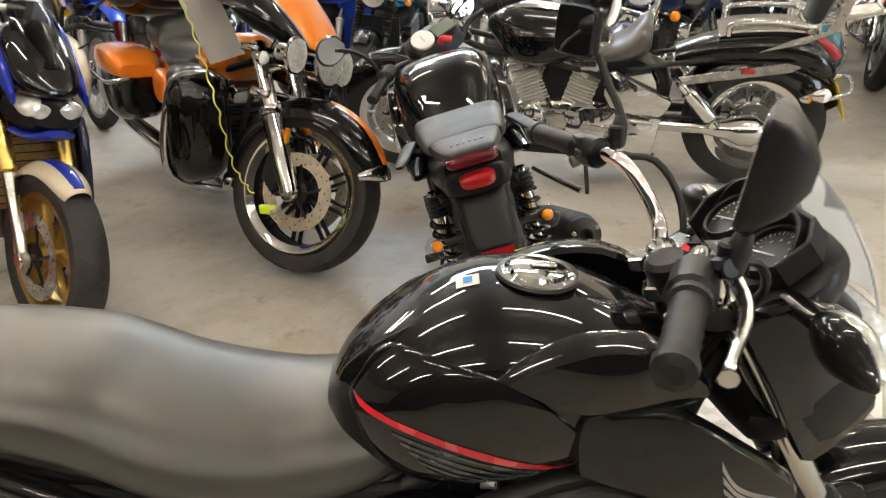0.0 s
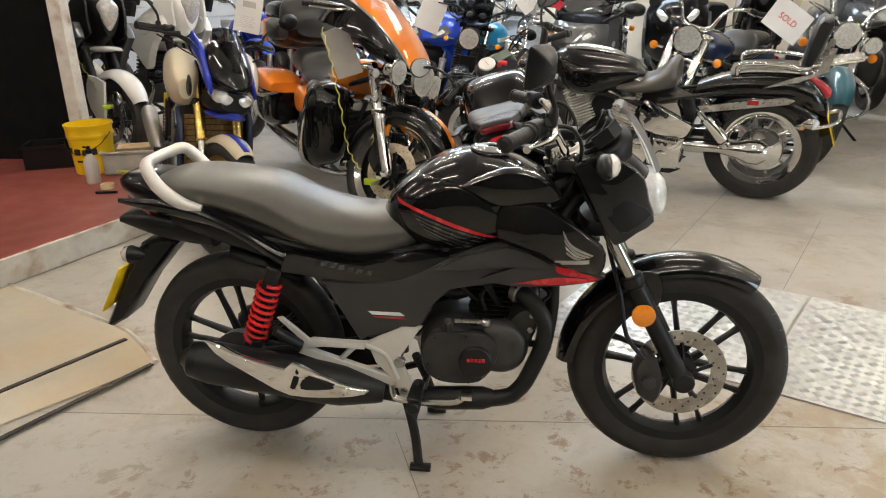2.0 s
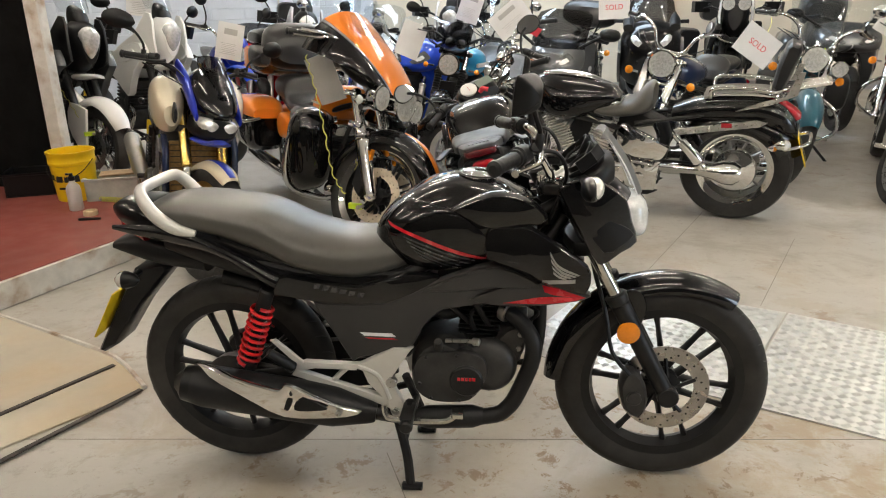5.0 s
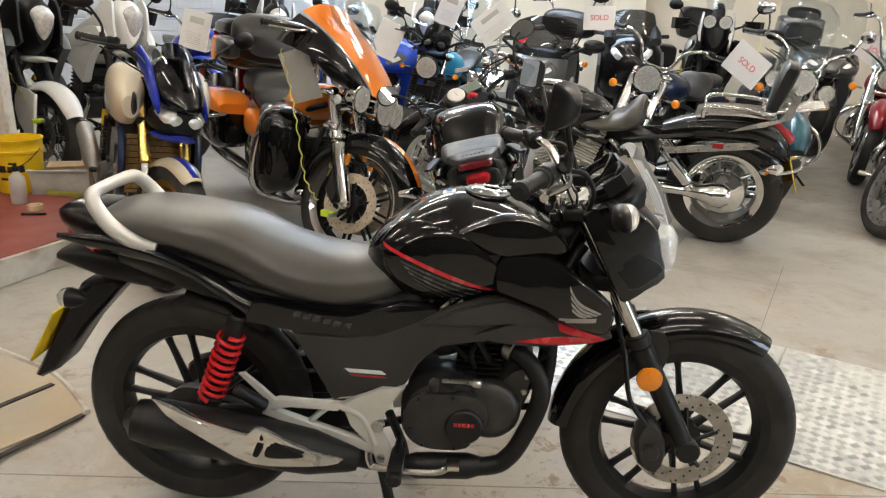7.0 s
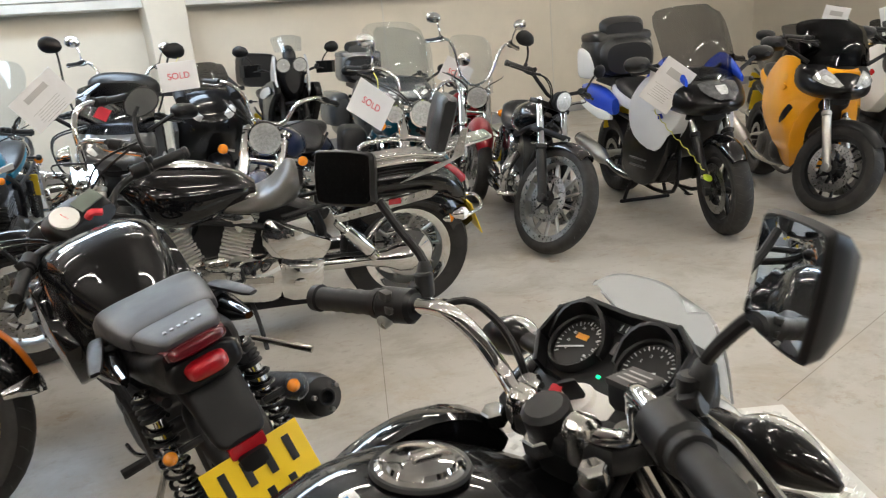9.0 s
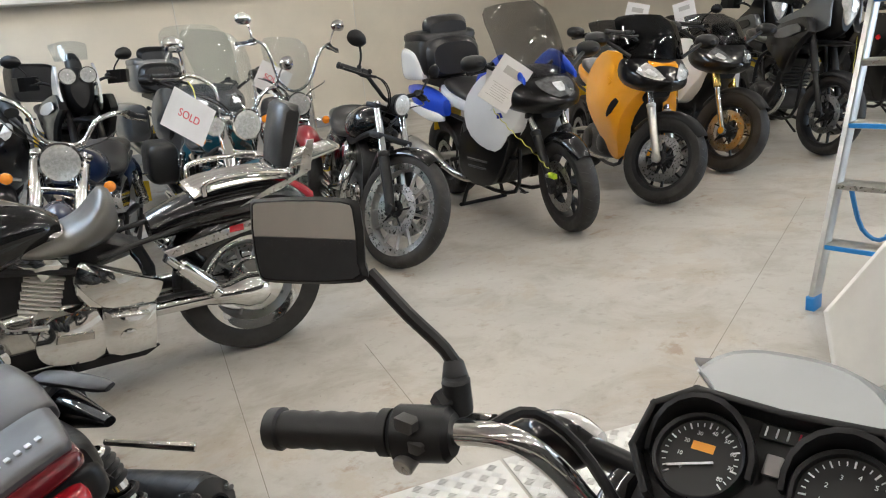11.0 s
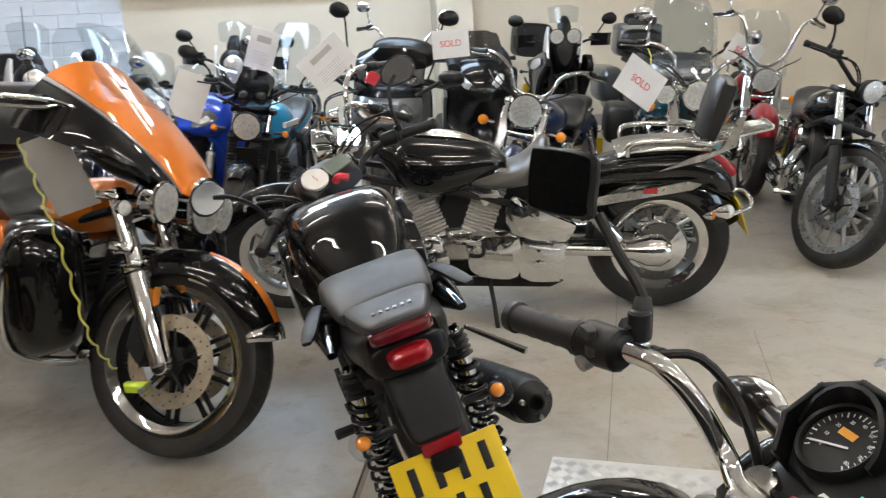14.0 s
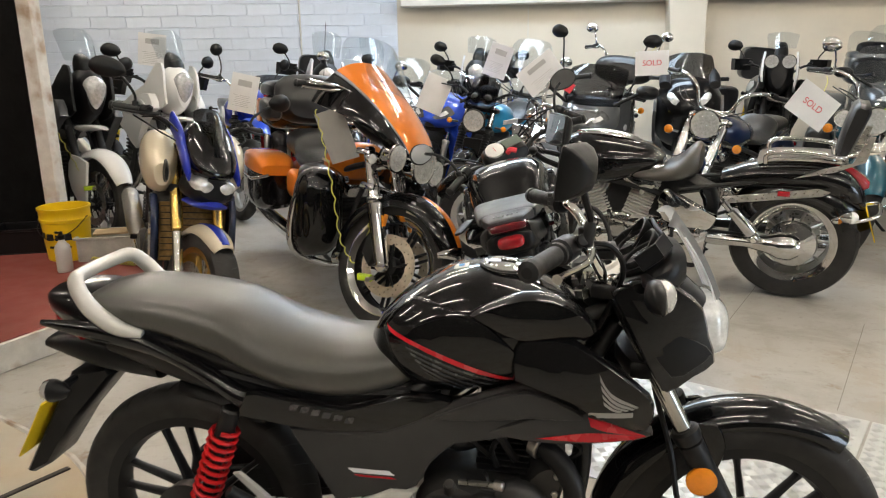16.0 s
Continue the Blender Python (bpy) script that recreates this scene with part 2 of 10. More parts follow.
def floor_material():
    m = bpy.data.materials.new("grey_floor_paint")
    m.use_nodes = True
    nt, link = m.node_tree, m.node_tree.links.new
    b = nt.nodes["Principled BSDF"]
    tc = nt.nodes.new("ShaderNodeTexCoord")

    def n(scale, detail=6.0, rough=0.55, distort=0.0):
        x = nt.nodes.new("ShaderNodeTexNoise")
        x.inputs["Scale"].default_value, x.inputs["Detail"].default_value = scale, detail
        x.inputs["Roughness"].default_value, x.inputs["Distortion"].default_value = rough, distort
        link(tc.outputs["Object"], x.inputs["Vector"])
        return x.outputs["Fac"]

    def rng(fac, f0, f1, lo=0.0, hi=1.0):
        r = nt.nodes.new("ShaderNodeMapRange")
        for k, val in ((1, f0), (2, f1), (3, lo), (4, hi)):
            r.inputs[k].default_value = val
        link(fac, r.inputs[0])
        return r.outputs[0]

    def mix(fac, a, c):
        x = nt.nodes.new("ShaderNodeMix")
        x.data_type = "RGBA"
        link(fac, x.inputs[0])
        for k, val in ((6, a), (7, c)):
            if isinstance(val, tuple):
                x.inputs[k].default_value = (*val, 1)
            else:
                link(val, x.inputs[k])
        return x.outputs[2]

    def times(a, c):
        x = nt.nodes.new("ShaderNodeMath")
        x.operation = "MULTIPLY"
        link(a, x.inputs[0])
        link(c, x.inputs[1])
        return x.outputs[0]

    col = mix(rng(n(0.9, 5), 0.3, 0.7), (0.40, 0.385, 0.35), (0.48, 0.46, 0.42))
    col = mix(rng(n(7, 8), 0.45, 0.75, 0, 0.25), col, (0.34, 0.31, 0.26))
    col = mix(rng(n(2.6, 9, 0.68, 0.6), 0.48, 0.68, 0, 0.55), col, (0.25, 0.215, 0.165))
    col = mix(rng(n(16, 6, 0.7), 0.56, 0.70, 0, 0.42), col, (0.22, 0.19, 0.15))
    bare = times(rng(n(2.2, 10, 0.70, 0.4), 0.53, 0.585), rng(n(0.55, 3), 0.38, 0.52))
    col = mix(rng(bare, 0, 1, 0, 0.34), col, (0.37, 0.30, 0.21))
    rust = times(rng(n(5.5, 9, 0.72), 0.57, 0.64), rng(n(1.1, 3), 0.46, 0.6))
    col = mix(rng(rust, 0, 1, 0, 0.6), col, (0.24, 0.15, 0.08))
    for px, py, radius, most in ((1.75, -0.05, 0.80, 0.85), (0.35, 1.25, 1.1, 0.4), (1.2, -0.75, 0.5, 0.35)):
        dist = nt.nodes.new("ShaderNodeVectorMath")
        dist.operation = "DISTANCE"
        dist.inputs[1].default_value = (px, py, 0)
        link(tc.outputs["Object"], dist.inputs[0])
        worn = times(rng(dist.outputs["Value"], radius, radius * 0.35), rng(n(6.0, 10, 0.72, 0.5), 0.44, 0.58))
        col = mix(rng(worn, 0, 1, 0, most), col, (0.34, 0.265, 0.175))
    for px, py, radius, most in ((0.55, -0.75, 1.5, 0.40), (1.3, 0.1, 0.9, 0.22)):
        dist = nt.nodes.new("ShaderNodeVectorMath")
        dist.operation = "DISTANCE"
        dist.inputs[1].default_value = (px, py, 0)
        link(tc.outputs["Object"], dist.inputs[0])
        film = times(rng(dist.outputs["Value"], radius, radius * 0.4), rng(n(2.4, 9, 0.66, 0.7), 0.36, 0.60))
        col = mix(rng(film, 0, 1, 0, most), col, (0.43, 0.37, 0.28))
        flake = times(rng(dist.outputs["Value"], radius, radius * 0.5), rng(n(9.0, 9, 0.76, 0.4), 0.560, 0.60))
        col = mix(rng(flake, 0, 1, 0, 0.72), col, (0.23, 0.16, 0.09))
    specks = rng(n(60, 3), 0.71, 0.75, 0, 0.7)
    col = mix(specks, col, (0.13, 0.10, 0.07))
    link(col, b.inputs["Base Color"])
    link(rng(n(3.0, 6), 0.3, 0.7, 0.34, 0.52), b.inputs["Roughness"])
    bump = nt.nodes.new("ShaderNodeBump")
    bump.inputs["Strength"].default_value, bump.inputs["Distance"].default_value = 0.25, 0.003
    link(n(30, 6), bump.inputs["Height"])
    link(bump.outputs[0], b.inputs["Normal"])
    return m


def thin_screen(name, tint, gloss=0.03, haze=0.0):
    m = bpy.data.materials.new(name)
    m.use_nodes = True
    nt, link = m.node_tree, m.node_tree.links.new
    nt.nodes.remove(nt.nodes["Principled BSDF"])
    clear, shine, mix, fres = nt.nodes.new("ShaderNodeBsdfTransparent"), nt.nodes.new("ShaderNodeBsdfGlossy"), nt.nodes.new("ShaderNodeMixShader"), nt.nodes.new("ShaderNodeLayerWeight")
    clear.inputs[0].default_value = (*tint, 1)
    shine.inputs[0].default_value = (0.9, 0.92, 0.94, 1)
    shine.inputs[1].default_value = gloss
    fres.inputs[0].default_value = 0.5
    power, scaled = nt.nodes.new("ShaderNodeMath"), nt.nodes.new("ShaderNodeMath")
    power.operation, scaled.operation = "POWER", "MULTIPLY_ADD"
    power.inputs[1].default_value, scaled.inputs[1].default_value, scaled.inputs[2].default_value = 4.0, 0.5, 0.03
    link(fres.outputs["Facing"], power.inputs[0])
    link(power.outputs[0], scaled.inputs[0])
    link(scaled.outputs[0], mix.inputs[0])
    link(clear.outputs[0], mix.inputs[1])
    link(shine.outputs[0], mix.inputs[2])
    out = mix.outputs[0]
    if haze:
        soft, veil = nt.nodes.new("ShaderNodeBsdfTranslucent"), nt.nodes.new("ShaderNodeMixShader")
        soft.inputs[0].default_value, veil.inputs[0].default_value = (0.7, 0.7, 0.7, 1), haze
        link(out, veil.inputs[1])
        link(soft.outputs[0], veil.inputs[2])
        out = veil.outputs[0]
    link(out, nt.nodes["Material Output"].inputs[0])
    return m


M["smoke_light"] = thin_screen("lightly_smoked_screen", (0.58, 0.58, 0.59))
M["soft_plastic"] = material("dark_grey_plastic", (0.032, 0.031, 0.030), 0.45, 0, 0, 0.4, 0.1, 10, 0.2, 500)
# dark tone of unseen walls, set for reflections; no shutter stands there
M["shutter"] = material("dark_unseen_wall", (0.045, 0.043, 0.04), 0.6, var=0.1, scale=2)
M["screen"] = thin_screen("clear_screen", (0.90, 0.92, 0.93))
M["lamp_glass"] = thin_screen("clear_lamp_glass", (0.93, 0.94, 0.95))
M["reflector"] = material("faceted_reflector", (0.80, 0.80, 0.77), 0.16, 0.55, 0.8, 0.5, 0.22, 60, 0.22, 45)
M["radiator"] = material("brown_radiator_core", (0.30, 0.19, 0.07), 0.45, 0.5, 0, 0.5, 0.3, 60, 0.6, 260)
M["disc_bronze"] = material("drilled_brake_disc", (0.62, 0.54, 0.42), 0.42, 1.0, 0, 0.5, 0.15, 30)
M["smoke"] = thin_screen("smoked_screen", (0.36, 0.36, 0.37))
M["lamp_dark"] = material("smoked_lamp_glass", (0.16, 0.165, 0.17), 0.06, 0.5, 1.0, 0.5, 0.4, 30, 0.4, 60)
M["smoke_dark"] = thin_screen("dark_smoked_screen", (0.10, 0.10, 0.105))
M["haze_screen"] = thin_screen("hazy_screen", (0.78, 0.79, 0.80), 0.10, 0.38)
M["pearl"] = paint("pearl_white_paint", (0.76, 0.77, 0.79), 0.05)
M["joint"] = material("floor_joint_line", (0.22, 0.20, 0.17), 0.7, var=0.2, scale=20)
M["floor"] = floor_material()
M["red_floor"] = material("red_floor_paint", (0.27, 0.07, 0.055), 0.5, 0, 0, 0.4, 0.1, 2.5, 0.2, 60, stain=(0.16, 0.05, 0.04), stain_amount=0.5)

# ---- mesh kit ----


class Geo:
    def __init__(self, v=(), f=()):
        self.v, self.f = [Vector(p) for p in v], [tuple(q) for q in f]

    def __add__(self, other):
        n = len(self.v)
        g = Geo()
        g.v = self.v + other.v
        g.f = self.f + [tuple(i + n for i in q) for q in other.f]
        return g

    def moved(self, m):
        g = Geo()
        g.v, g.f = [m @ p for p in self.v], list(self.f)
        return g

    def flip(self):
        g = Geo()
        g.v = [Vector((p.x, -p.y, p.z)) for p in self.v]
        g.f = [tuple(reversed(q)) for q in self.f]
        return g

    def both(self):
        return self + self.flip()


def mesh_of(name, g, mat, sharp=38):
    me = bpy.data.meshes.new(name)
    me.from_pydata([tuple(p) for p in g.v], [], g.f)
    me.polygons.foreach_set("use_smooth", [True] * len(me.polygons))
    me.set_sharp_from_angle(angle=radians(sharp))
    me.materials.append(mat)
    me.update()
    return me


def part(name, g, mat, parent=None, label="", sharp=38):
    ob = new(name, mesh_of(name, g, mat, sharp))
    if parent:
        ob.parent = parent
    return tagged(ob, label)


def thing(name, label, category, m=None, group="", kind=""):
    ob = new(name)
    ob.empty_display_size = 0.1
    if m:
        ob.matrix_basis = m
    return tagged(ob, label, category, group, kind)


def smooth_rows(rows, k=4):
    """Catmull-Rom between rows of numbers."""
    rows = [tuple(float(x) for x in r) for r in rows]
    out = []
    for i in range(len(rows) - 1):
        a, b, c, d = rows[max(i - 1, 0)], rows[i], rows[i + 1], rows[min(i + 2, len(rows) - 1)]
        for j in range(k):
            t = j / k
            out.append(tuple(0.5 * (2 * q + (r - p) * t + (2 * p - 5 * q + 4 * r - s) * t * t + (3 * q - p - 3 * r + s) * t ** 3)
                             for p, q, r, s in zip(a, b, c, d)))
    out.append(rows[-1])
    return out


def rings(loops, closed=False, cap=True):
    n = len(loops[0])
    g = Geo([p for lp in loops for p in lp])
    m = len(loops)
    for i in range(m if closed else m - 1):
        a, b = i * n, ((i + 1) % m) * n
        for j in range(n):
            k = (j + 1) % n
            g.f.append((a + j, a + k, b + k, b + j))
    if cap and not closed:
        g.f.append(tuple(reversed(range(n))))
        g.f.append(tuple(range((m - 1) * n, m * n)))
    return g


def loft(stations, n=20, k=4):
    """Body along x: stations (x, z_low, z_high, half_width, level of the widest point 0..1, squareness)."""
    loops = []
    for x, z0, z1, w, lvl, p in smooth_rows(stations, k):
        w, p = max(w, 0.002), max(p, 1.2)
        zc = z0 + (z1 - z0) * lvl
        loop = []
        for j in range(n):
            a = 2 * math.pi * j / n
            c, s = math.cos(a), math.sin(a)
            y = w * math.copysign(abs(c) ** (2 / p), c)
            z = math.copysign(abs(s) ** (2 / p), s)
            loop.append((x, y, zc + z * ((z1 - zc) if z > 0 else (zc - z0))))
        loops.append(loop)
    return rings(loops)


def tube(points, r, n=10, k=4, cap=True):
    """A swept tube; points (x, y, z) or (x, y, z, r)."""
    rows = [(*p, r) if len(p) == 3 else p for p in points]
    rows = smooth_rows(rows, k) if len(rows) > 2 else rows
    pts = [Vector(q[:3]) for q in rows]
    loops, side = [], None
    for i, p in enumerate(pts):
        d = (pts[min(i + 1, len(pts) - 1)] - pts[max(i - 1, 0)]).normalized()
        if side is None:
            side = d.cross(Vector((0, 0, 1)) if abs(d.z) < 0.9 else Vector((1, 0, 0))).normalized()
        side = (side - d * side.dot(d)).normalized()
        up = d.cross(side)
        loops.append([p + (side * math.cos(2 * math.pi * j / n) + up * math.sin(2 * math.pi * j / n)) * rows[i][3] for j in range(n)])
    return rings(loops, cap=cap)


def lathe(profile, n=28, closed=False):
    """Profile (r, y) turned about the y axis; stands at the origin."""
    loops = [[(r * math.cos(2 * math.pi * j / n), y, r * math.sin(2 * math.pi * j / n)) for r, y in profile] for j in range(n)]
    g = Geo([p for lp in loops for p in lp])
    m = len(profile)
    for j in range(n):
        a, b = j * m, ((j + 1) % n) * m
        for i in range(m if closed else m - 1):
            i2 = (i + 1) % m
            g.f.append((a + i, a + i2, b + i2, b + i))
    if not closed:
        for i, flip in ((0, False), (m - 1, True)):
            if profile[i][0] > 1e-4:
                loop = [j * m + i for j in range(n)]
                g.f.append(tuple(reversed(loop)) if not flip else tuple(loop))
    return g


def lathe_z(profile, n=28, at=(0, 0, 0)):
    """Profile (r, z) turned about an upright axis at a place."""
    return lathe(profile, n).moved(Matrix.Translation(at) @ Matrix.Rotation(radians(90), 4, "X"))


def along(p0, p1):
    """A matrix that carries the y axis onto the line from p0 to p1, starting at p0."""
    p0, p1 = Vector(p0), Vector(p1)
    return Matrix.Translation(p0) @ (p1 - p0).to_track_quat("Y", "Z").to_matrix().to_4x4()


def rod(p0, p1, r, r2=None, n=14):
    length = (Vector(p1) - Vector(p0)).length
    r2 = r if r2 is None else r2
    e = min(r, r2, length / 2) * 0.22
    return lathe([(r - e, 0), (r, e), (r2, length - e), (r2 - e, length)], n).moved(along(p0, p1))


def turned(profile, p0, p1, n=20):
    return lathe(profile, n).moved(along(p0, p1))


def box(cx, cy, cz, sx, sy, sz, e=0.006):
    return slab([(cx - sx / 2, cz - sz / 2), (cx + sx / 2, cz - sz / 2), (cx + sx / 2, cz + sz / 2), (cx - sx / 2, cz + sz / 2)], cy - sy / 2, cy + sy / 2, e)


def inset(outline, d):
    n, out = len(outline), []
    for i in range(n):
        a, b, c = Vector(outline[i - 1]), Vector(outline[i]), Vector(outline[(i + 1) % n])
        u, w = (b - a).normalized(), (c - b).normalized()
        n1, n2 = Vector((-u.y, u.x)), Vector((-w.y, w.x))
        m = n1 + n2
        s = d / max(0.35, 0.5 * m.dot(n1) + 0.5) if m.length > 1e-6 else d
        out.append(b + (m.normalized() if m.length > 1e-6 else n1) * s)
    return out


def slab(outline, y0, y1, e=0.006, rounded=0):
    """An outline (x, z) given thickness from y0 to y1 with chamfered rims."""
    outline = [Vector(p) for p in outline]
    if rounded:
        outline = [Vector(p) for p in smooth_rows([tuple(p) for p in outline] + [tuple(outline[0])], rounded)[:-1]]
    area = sum(a.x * b.y - b.x * a.y for a, b in zip(outline, outline[1:] + outline[:1]))
    if area < 0:
        outline.reverse()
    e = min(e, abs(y1 - y0) * 0.45)
    inner = inset(outline, e)
    s = 1 if y1 > y0 else -1
    loops = [[(p.x, y, p.y) for p in o] for o, y in ((inner, y0), (outline, y0 + s * e), (outline, y1 - s * e), (inner, y1))]
    if s > 0:
        loops.reverse()
    return rings(loops)


def panel(outline, y, thick, bulge=0.0, e=0.004, rounded=3):
    """A body panel on the +y side whose outer face bows outward."""
    g = slab(outline, y - thick, y, e, rounded)
    xs, zs = [p.x for p in g.v], [p.z for p in g.v]
    cx, cz, rx, rz = (max(xs) + min(xs)) / 2, (max(zs) + min(zs)) / 2, (max(xs) - min(xs)) / 2, (max(zs) - min(zs)) / 2
    g.f = [q for q in g.f]
    out = Geo()
    out.v, out.f = list(g.v), []
    for q in g.f:
        if len(q) > 4:
            c = sum((g.v[i] for i in q), Vector()) / len(q)
            k = len(out.v)
            ring_in = []
            for i in q:
                ring_in.append(len(out.v))
                out.v.append(g.v[i].lerp(c, 0.5))
            mid = len(out.v)
            out.v.append(c)
            for a in range(len(q)):
                b = (a + 1) % len(q)
                out.f.append((q[a], q[b], ring_in[b], ring_in[a]))
                out.f.append((ring_in[a], ring_in[b], mid))
        else:
            out.f.append(q)
    for p in out.v:
        u = min(1, ((p.x - cx) / rx) ** 2 * 0.7 + ((p.z - cz) / rz) ** 2 * 0.7)
        p.y += bulge * (1 - u)
    return out


def arc_guard(cx, cz, r, a0, a1, w, drop=0.03, thick=0.004, n=18, m=7, grow=0.0):
    """A mudguard round (cx, cz) from angle a0 to a1 degrees, anticlockwise from ahead."""
    loops = []
    for i in range(n + 1):
        a = radians(a0 + (a1 - a0) * i / n)
        rr = r + grow * abs(2 * i / n - 1) ** 2
        taper = 1 - 0.35 * (abs(2 * i / n - 1) ** 4)
        outer, inner = [], []
        for j in range(m + 1):
            t = -1 + 2 * j / m
            y = w * taper * math.sin(t * math.pi / 2)
            d = drop * (1 - math.cos(t * math.pi / 2))
            for loop, off in ((outer, 0), (inner, thick)):
                q = rr - d - off
                loop.append((cx + q * math.cos(a), y * (1 - off * 4), cz + q * math.sin(a)))
        loops.append(outer + inner[::-1])
    return rings(loops)


def coil(p0, p1, r, wire, turns, n=6):
    pts, m = [], along(p0, p1)
    length = (Vector(p1) - Vector(p0)).length
    for i in range(turns * 10 + 1):
        a = 2 * math.pi * i / 10
        pts.append(tuple(m @ Vector((r * math.cos(a), length * i / (turns * 10), r * math.sin(a)))))
    return tube(pts, wire, n, 1)


def sheet(grid, thick=0.003):
    """A thin curved sheet from rows of points, given thickness along its normals."""
    rows, cols = len(grid), len(grid[0])
    vs = [[Vector(p) for p in r] for r in grid]
    back = []
    for i in range(rows):
        r = []
        for j in range(cols):
            u = vs[min(i + 1, rows - 1)][j] - vs[max(i - 1, 0)][j]
            w = vs[i][min(j + 1, cols - 1)] - vs[i][max(j - 1, 0)]
            r.append(vs[i][j] - u.cross(w).normalized() * thick)
        back.append(r)
    g = Geo([p for r in vs for p in r] + [p for r in back for p in r])
    o = rows * cols
    for i in range(rows - 1):
        for j in range(cols - 1):
            a = i * cols + j
            g.f.append((a, a + 1, a + cols + 1, a + cols))
            g.f.append((o + a, o + a + cols, o + a + cols + 1, o + a + 1))
    rim = [j for j in range(cols)] + [i * cols + cols - 1 for i in range(1, rows)] + [(rows - 1) * cols + j for j in range(cols - 2, -1, -1)] + [i * cols for i in range(rows - 2, 0, -1)]
    for a, b in zip(rim, rim[1:] + rim[:1]):
        g.f.append((b, a, o + a, o + b))
    return g


def writing(text, size, mat, parent, m, name="lettering", thick=0.0006):
    c = bpy.data.curves.new(name, "FONT")
    c.body, c.size, c.align_x, c.align_y, c.extrude = text, size, "CENTER", "CENTER", thick
    tmp = bpy.data.objects.new(name, c)
    scene.collection.objects.link(tmp)
    me = bpy.data.meshes.new_from_object(tmp.evaluated_get(bpy.context.evaluated_depsgraph_get()))
    bpy.data.objects.remove(tmp)
    me.materials.clear()
    me.materials.append(mat)
    ob = new(name, me)
    ob.parent = parent
    ob.matrix_basis = m
    return ob

# ---- motorcycle kit: x ahead, y to the left, z up, origin under the rear axle ----


class Bike:
    """One motorcycle: an Empty with its parts; front parts follow the steering."""

    def __init__(self, label, at, heading, wb, lean=0.0, steer=0.0, rf=0.30, rr=0.31, rake=26.0, trail=0.09, group=""):
        self.wb, self.rf, self.rr, self.rake, self.trail = wb, rf, rr, radians(rake), trail
        fx, fy = at
        yaw = math.atan2(heading[1], heading[0])
        m = Matrix.Translation((fx, fy, 0)) @ Matrix.Rotation(yaw, 4, "Z") @ Matrix.Rotation(radians(-lean), 4, "X") @ Matrix.Translation((-wb, 0, 0))
        self.rx, self.all_front = 0.0, False
        self.root = thing("motorcycle", label, "motorcycle", m, group)
        self.axis_up = Vector((-math.sin(self.rake), 0, math.cos(self.rake)))
        self.foot = Vector((wb + trail, 0, 0))
        self.turn = Matrix.Translation(self.foot) @ Matrix.Rotation(radians(steer), 4, self.axis_up) @ Matrix.Translation(-self.foot)

    def p(self, name, g, mat, label="", front=False, parent=None, sharp=38):
        return part(name, g.moved(self.turn) if front or self.all_front else g, M[mat], parent or self.root, label, sharp)

    def steer_x(self, z, off=0.0):
        """x of the fork legs' line at height z."""
        return self.wb - (z - self.rf) * math.tan(self.rake) + off

    def wheel(self, front, width=0.10, rim=0.24, style="cast", count=10, disc=0.14, rim_mat="matt", disc_side=-1, lip=None, fine=True, hub_mat=None, tyre_mat="rubber", disc_mat="steel"):
        r, x = (self.rf, self.wb) if front else (self.rr, self.rx)
        c = Matrix.Translation((x, 0, r))
        name = "front_wheel" if front else "rear_wheel"
        w = width / 2
        n = 44 if fine else 26
        rg = lathe([(rim - 0.022, -w * 0.72), (rim + 0.004, -w * 0.80), (rim + 0.006, -w * 0.70), (rim - 0.016, -w * 0.45), (rim - 0.02, 0),
                    (rim - 0.016, w * 0.45), (rim + 0.006, w * 0.70), (rim + 0.004, w * 0.80), (rim - 0.022, w * 0.72), (rim - 0.034, 0)], n, True)
        hub = lathe([(0.02, -w * 1.05), (0.036, -w), (0.05, -w * 0.5), (0.045, 0), (0.05, w * 0.5), (0.036, w), (0.02, w * 1.05)], 18)
        spokes = []
        for i in range(count):
            a = 2 * math.pi * i / count
            if style == "wire":
                a2 = a + (0.32 if i % 2 else -0.32)
                y = w * 0.7 * (1 if i % 4 < 2 else -1)
                spokes.append(rod((0.045 * math.cos(a), y, 0.045 * math.sin(a)), ((rim - 0.02) * math.cos(a2), 0, (rim - 0.02) * math.sin(a2)), 0.0028, n=5))
            else:
                a2 = a + (0.10 if style == "pair" and i % 2 else -0.10 if style == "pair" else 0.06 if style == "curve" else 0)
                a1 = a - (0.18 if style == "pair" and i % 2 else -0.18 if style == "pair" else 0.12 if style == "curve" else 0)
                p0 = Vector((0.042 * math.cos(a1), 0, 0.042 * math.sin(a1)))
                p2 = Vector(((rim - 0.024) * math.cos(a2), 0, (rim - 0.024) * math.sin(a2)))
                d = (p2 - p0).normalized()
                q = Vector((-d.z, 0, d.x))
                wd, hw = (0.014, 0.0085) if style != "slab" else (0.034, 0.022)
                loops = []
                for t, f in ((0, 1.35), (0.25, 0.95), (0.8, 0.75), (1, 1.2)):
                    pc, ww, dd = p0.lerp(p2, t), hw * f, wd * (1.15 - 0.4 * t)
                    loops.append([pc + q * ww + Vector((0, dd * 0.5, 0)), pc + q * ww * 0.5 + Vector((0, dd, 0)), pc - q * ww * 0.5 + Vector((0, dd, 0)), pc - q * ww + Vector((0, dd * 0.5, 0)),
                                  pc - q * ww + Vector((0, -dd * 0.5, 0)), pc - q * ww * 0.5 + Vector((0, -dd, 0)), pc + q * ww * 0.5 + Vector((0, -dd, 0)), pc + q * ww + Vector((0, -dd * 0.5, 0))])
                spokes.append(rings(loops))
        base = rg + hub
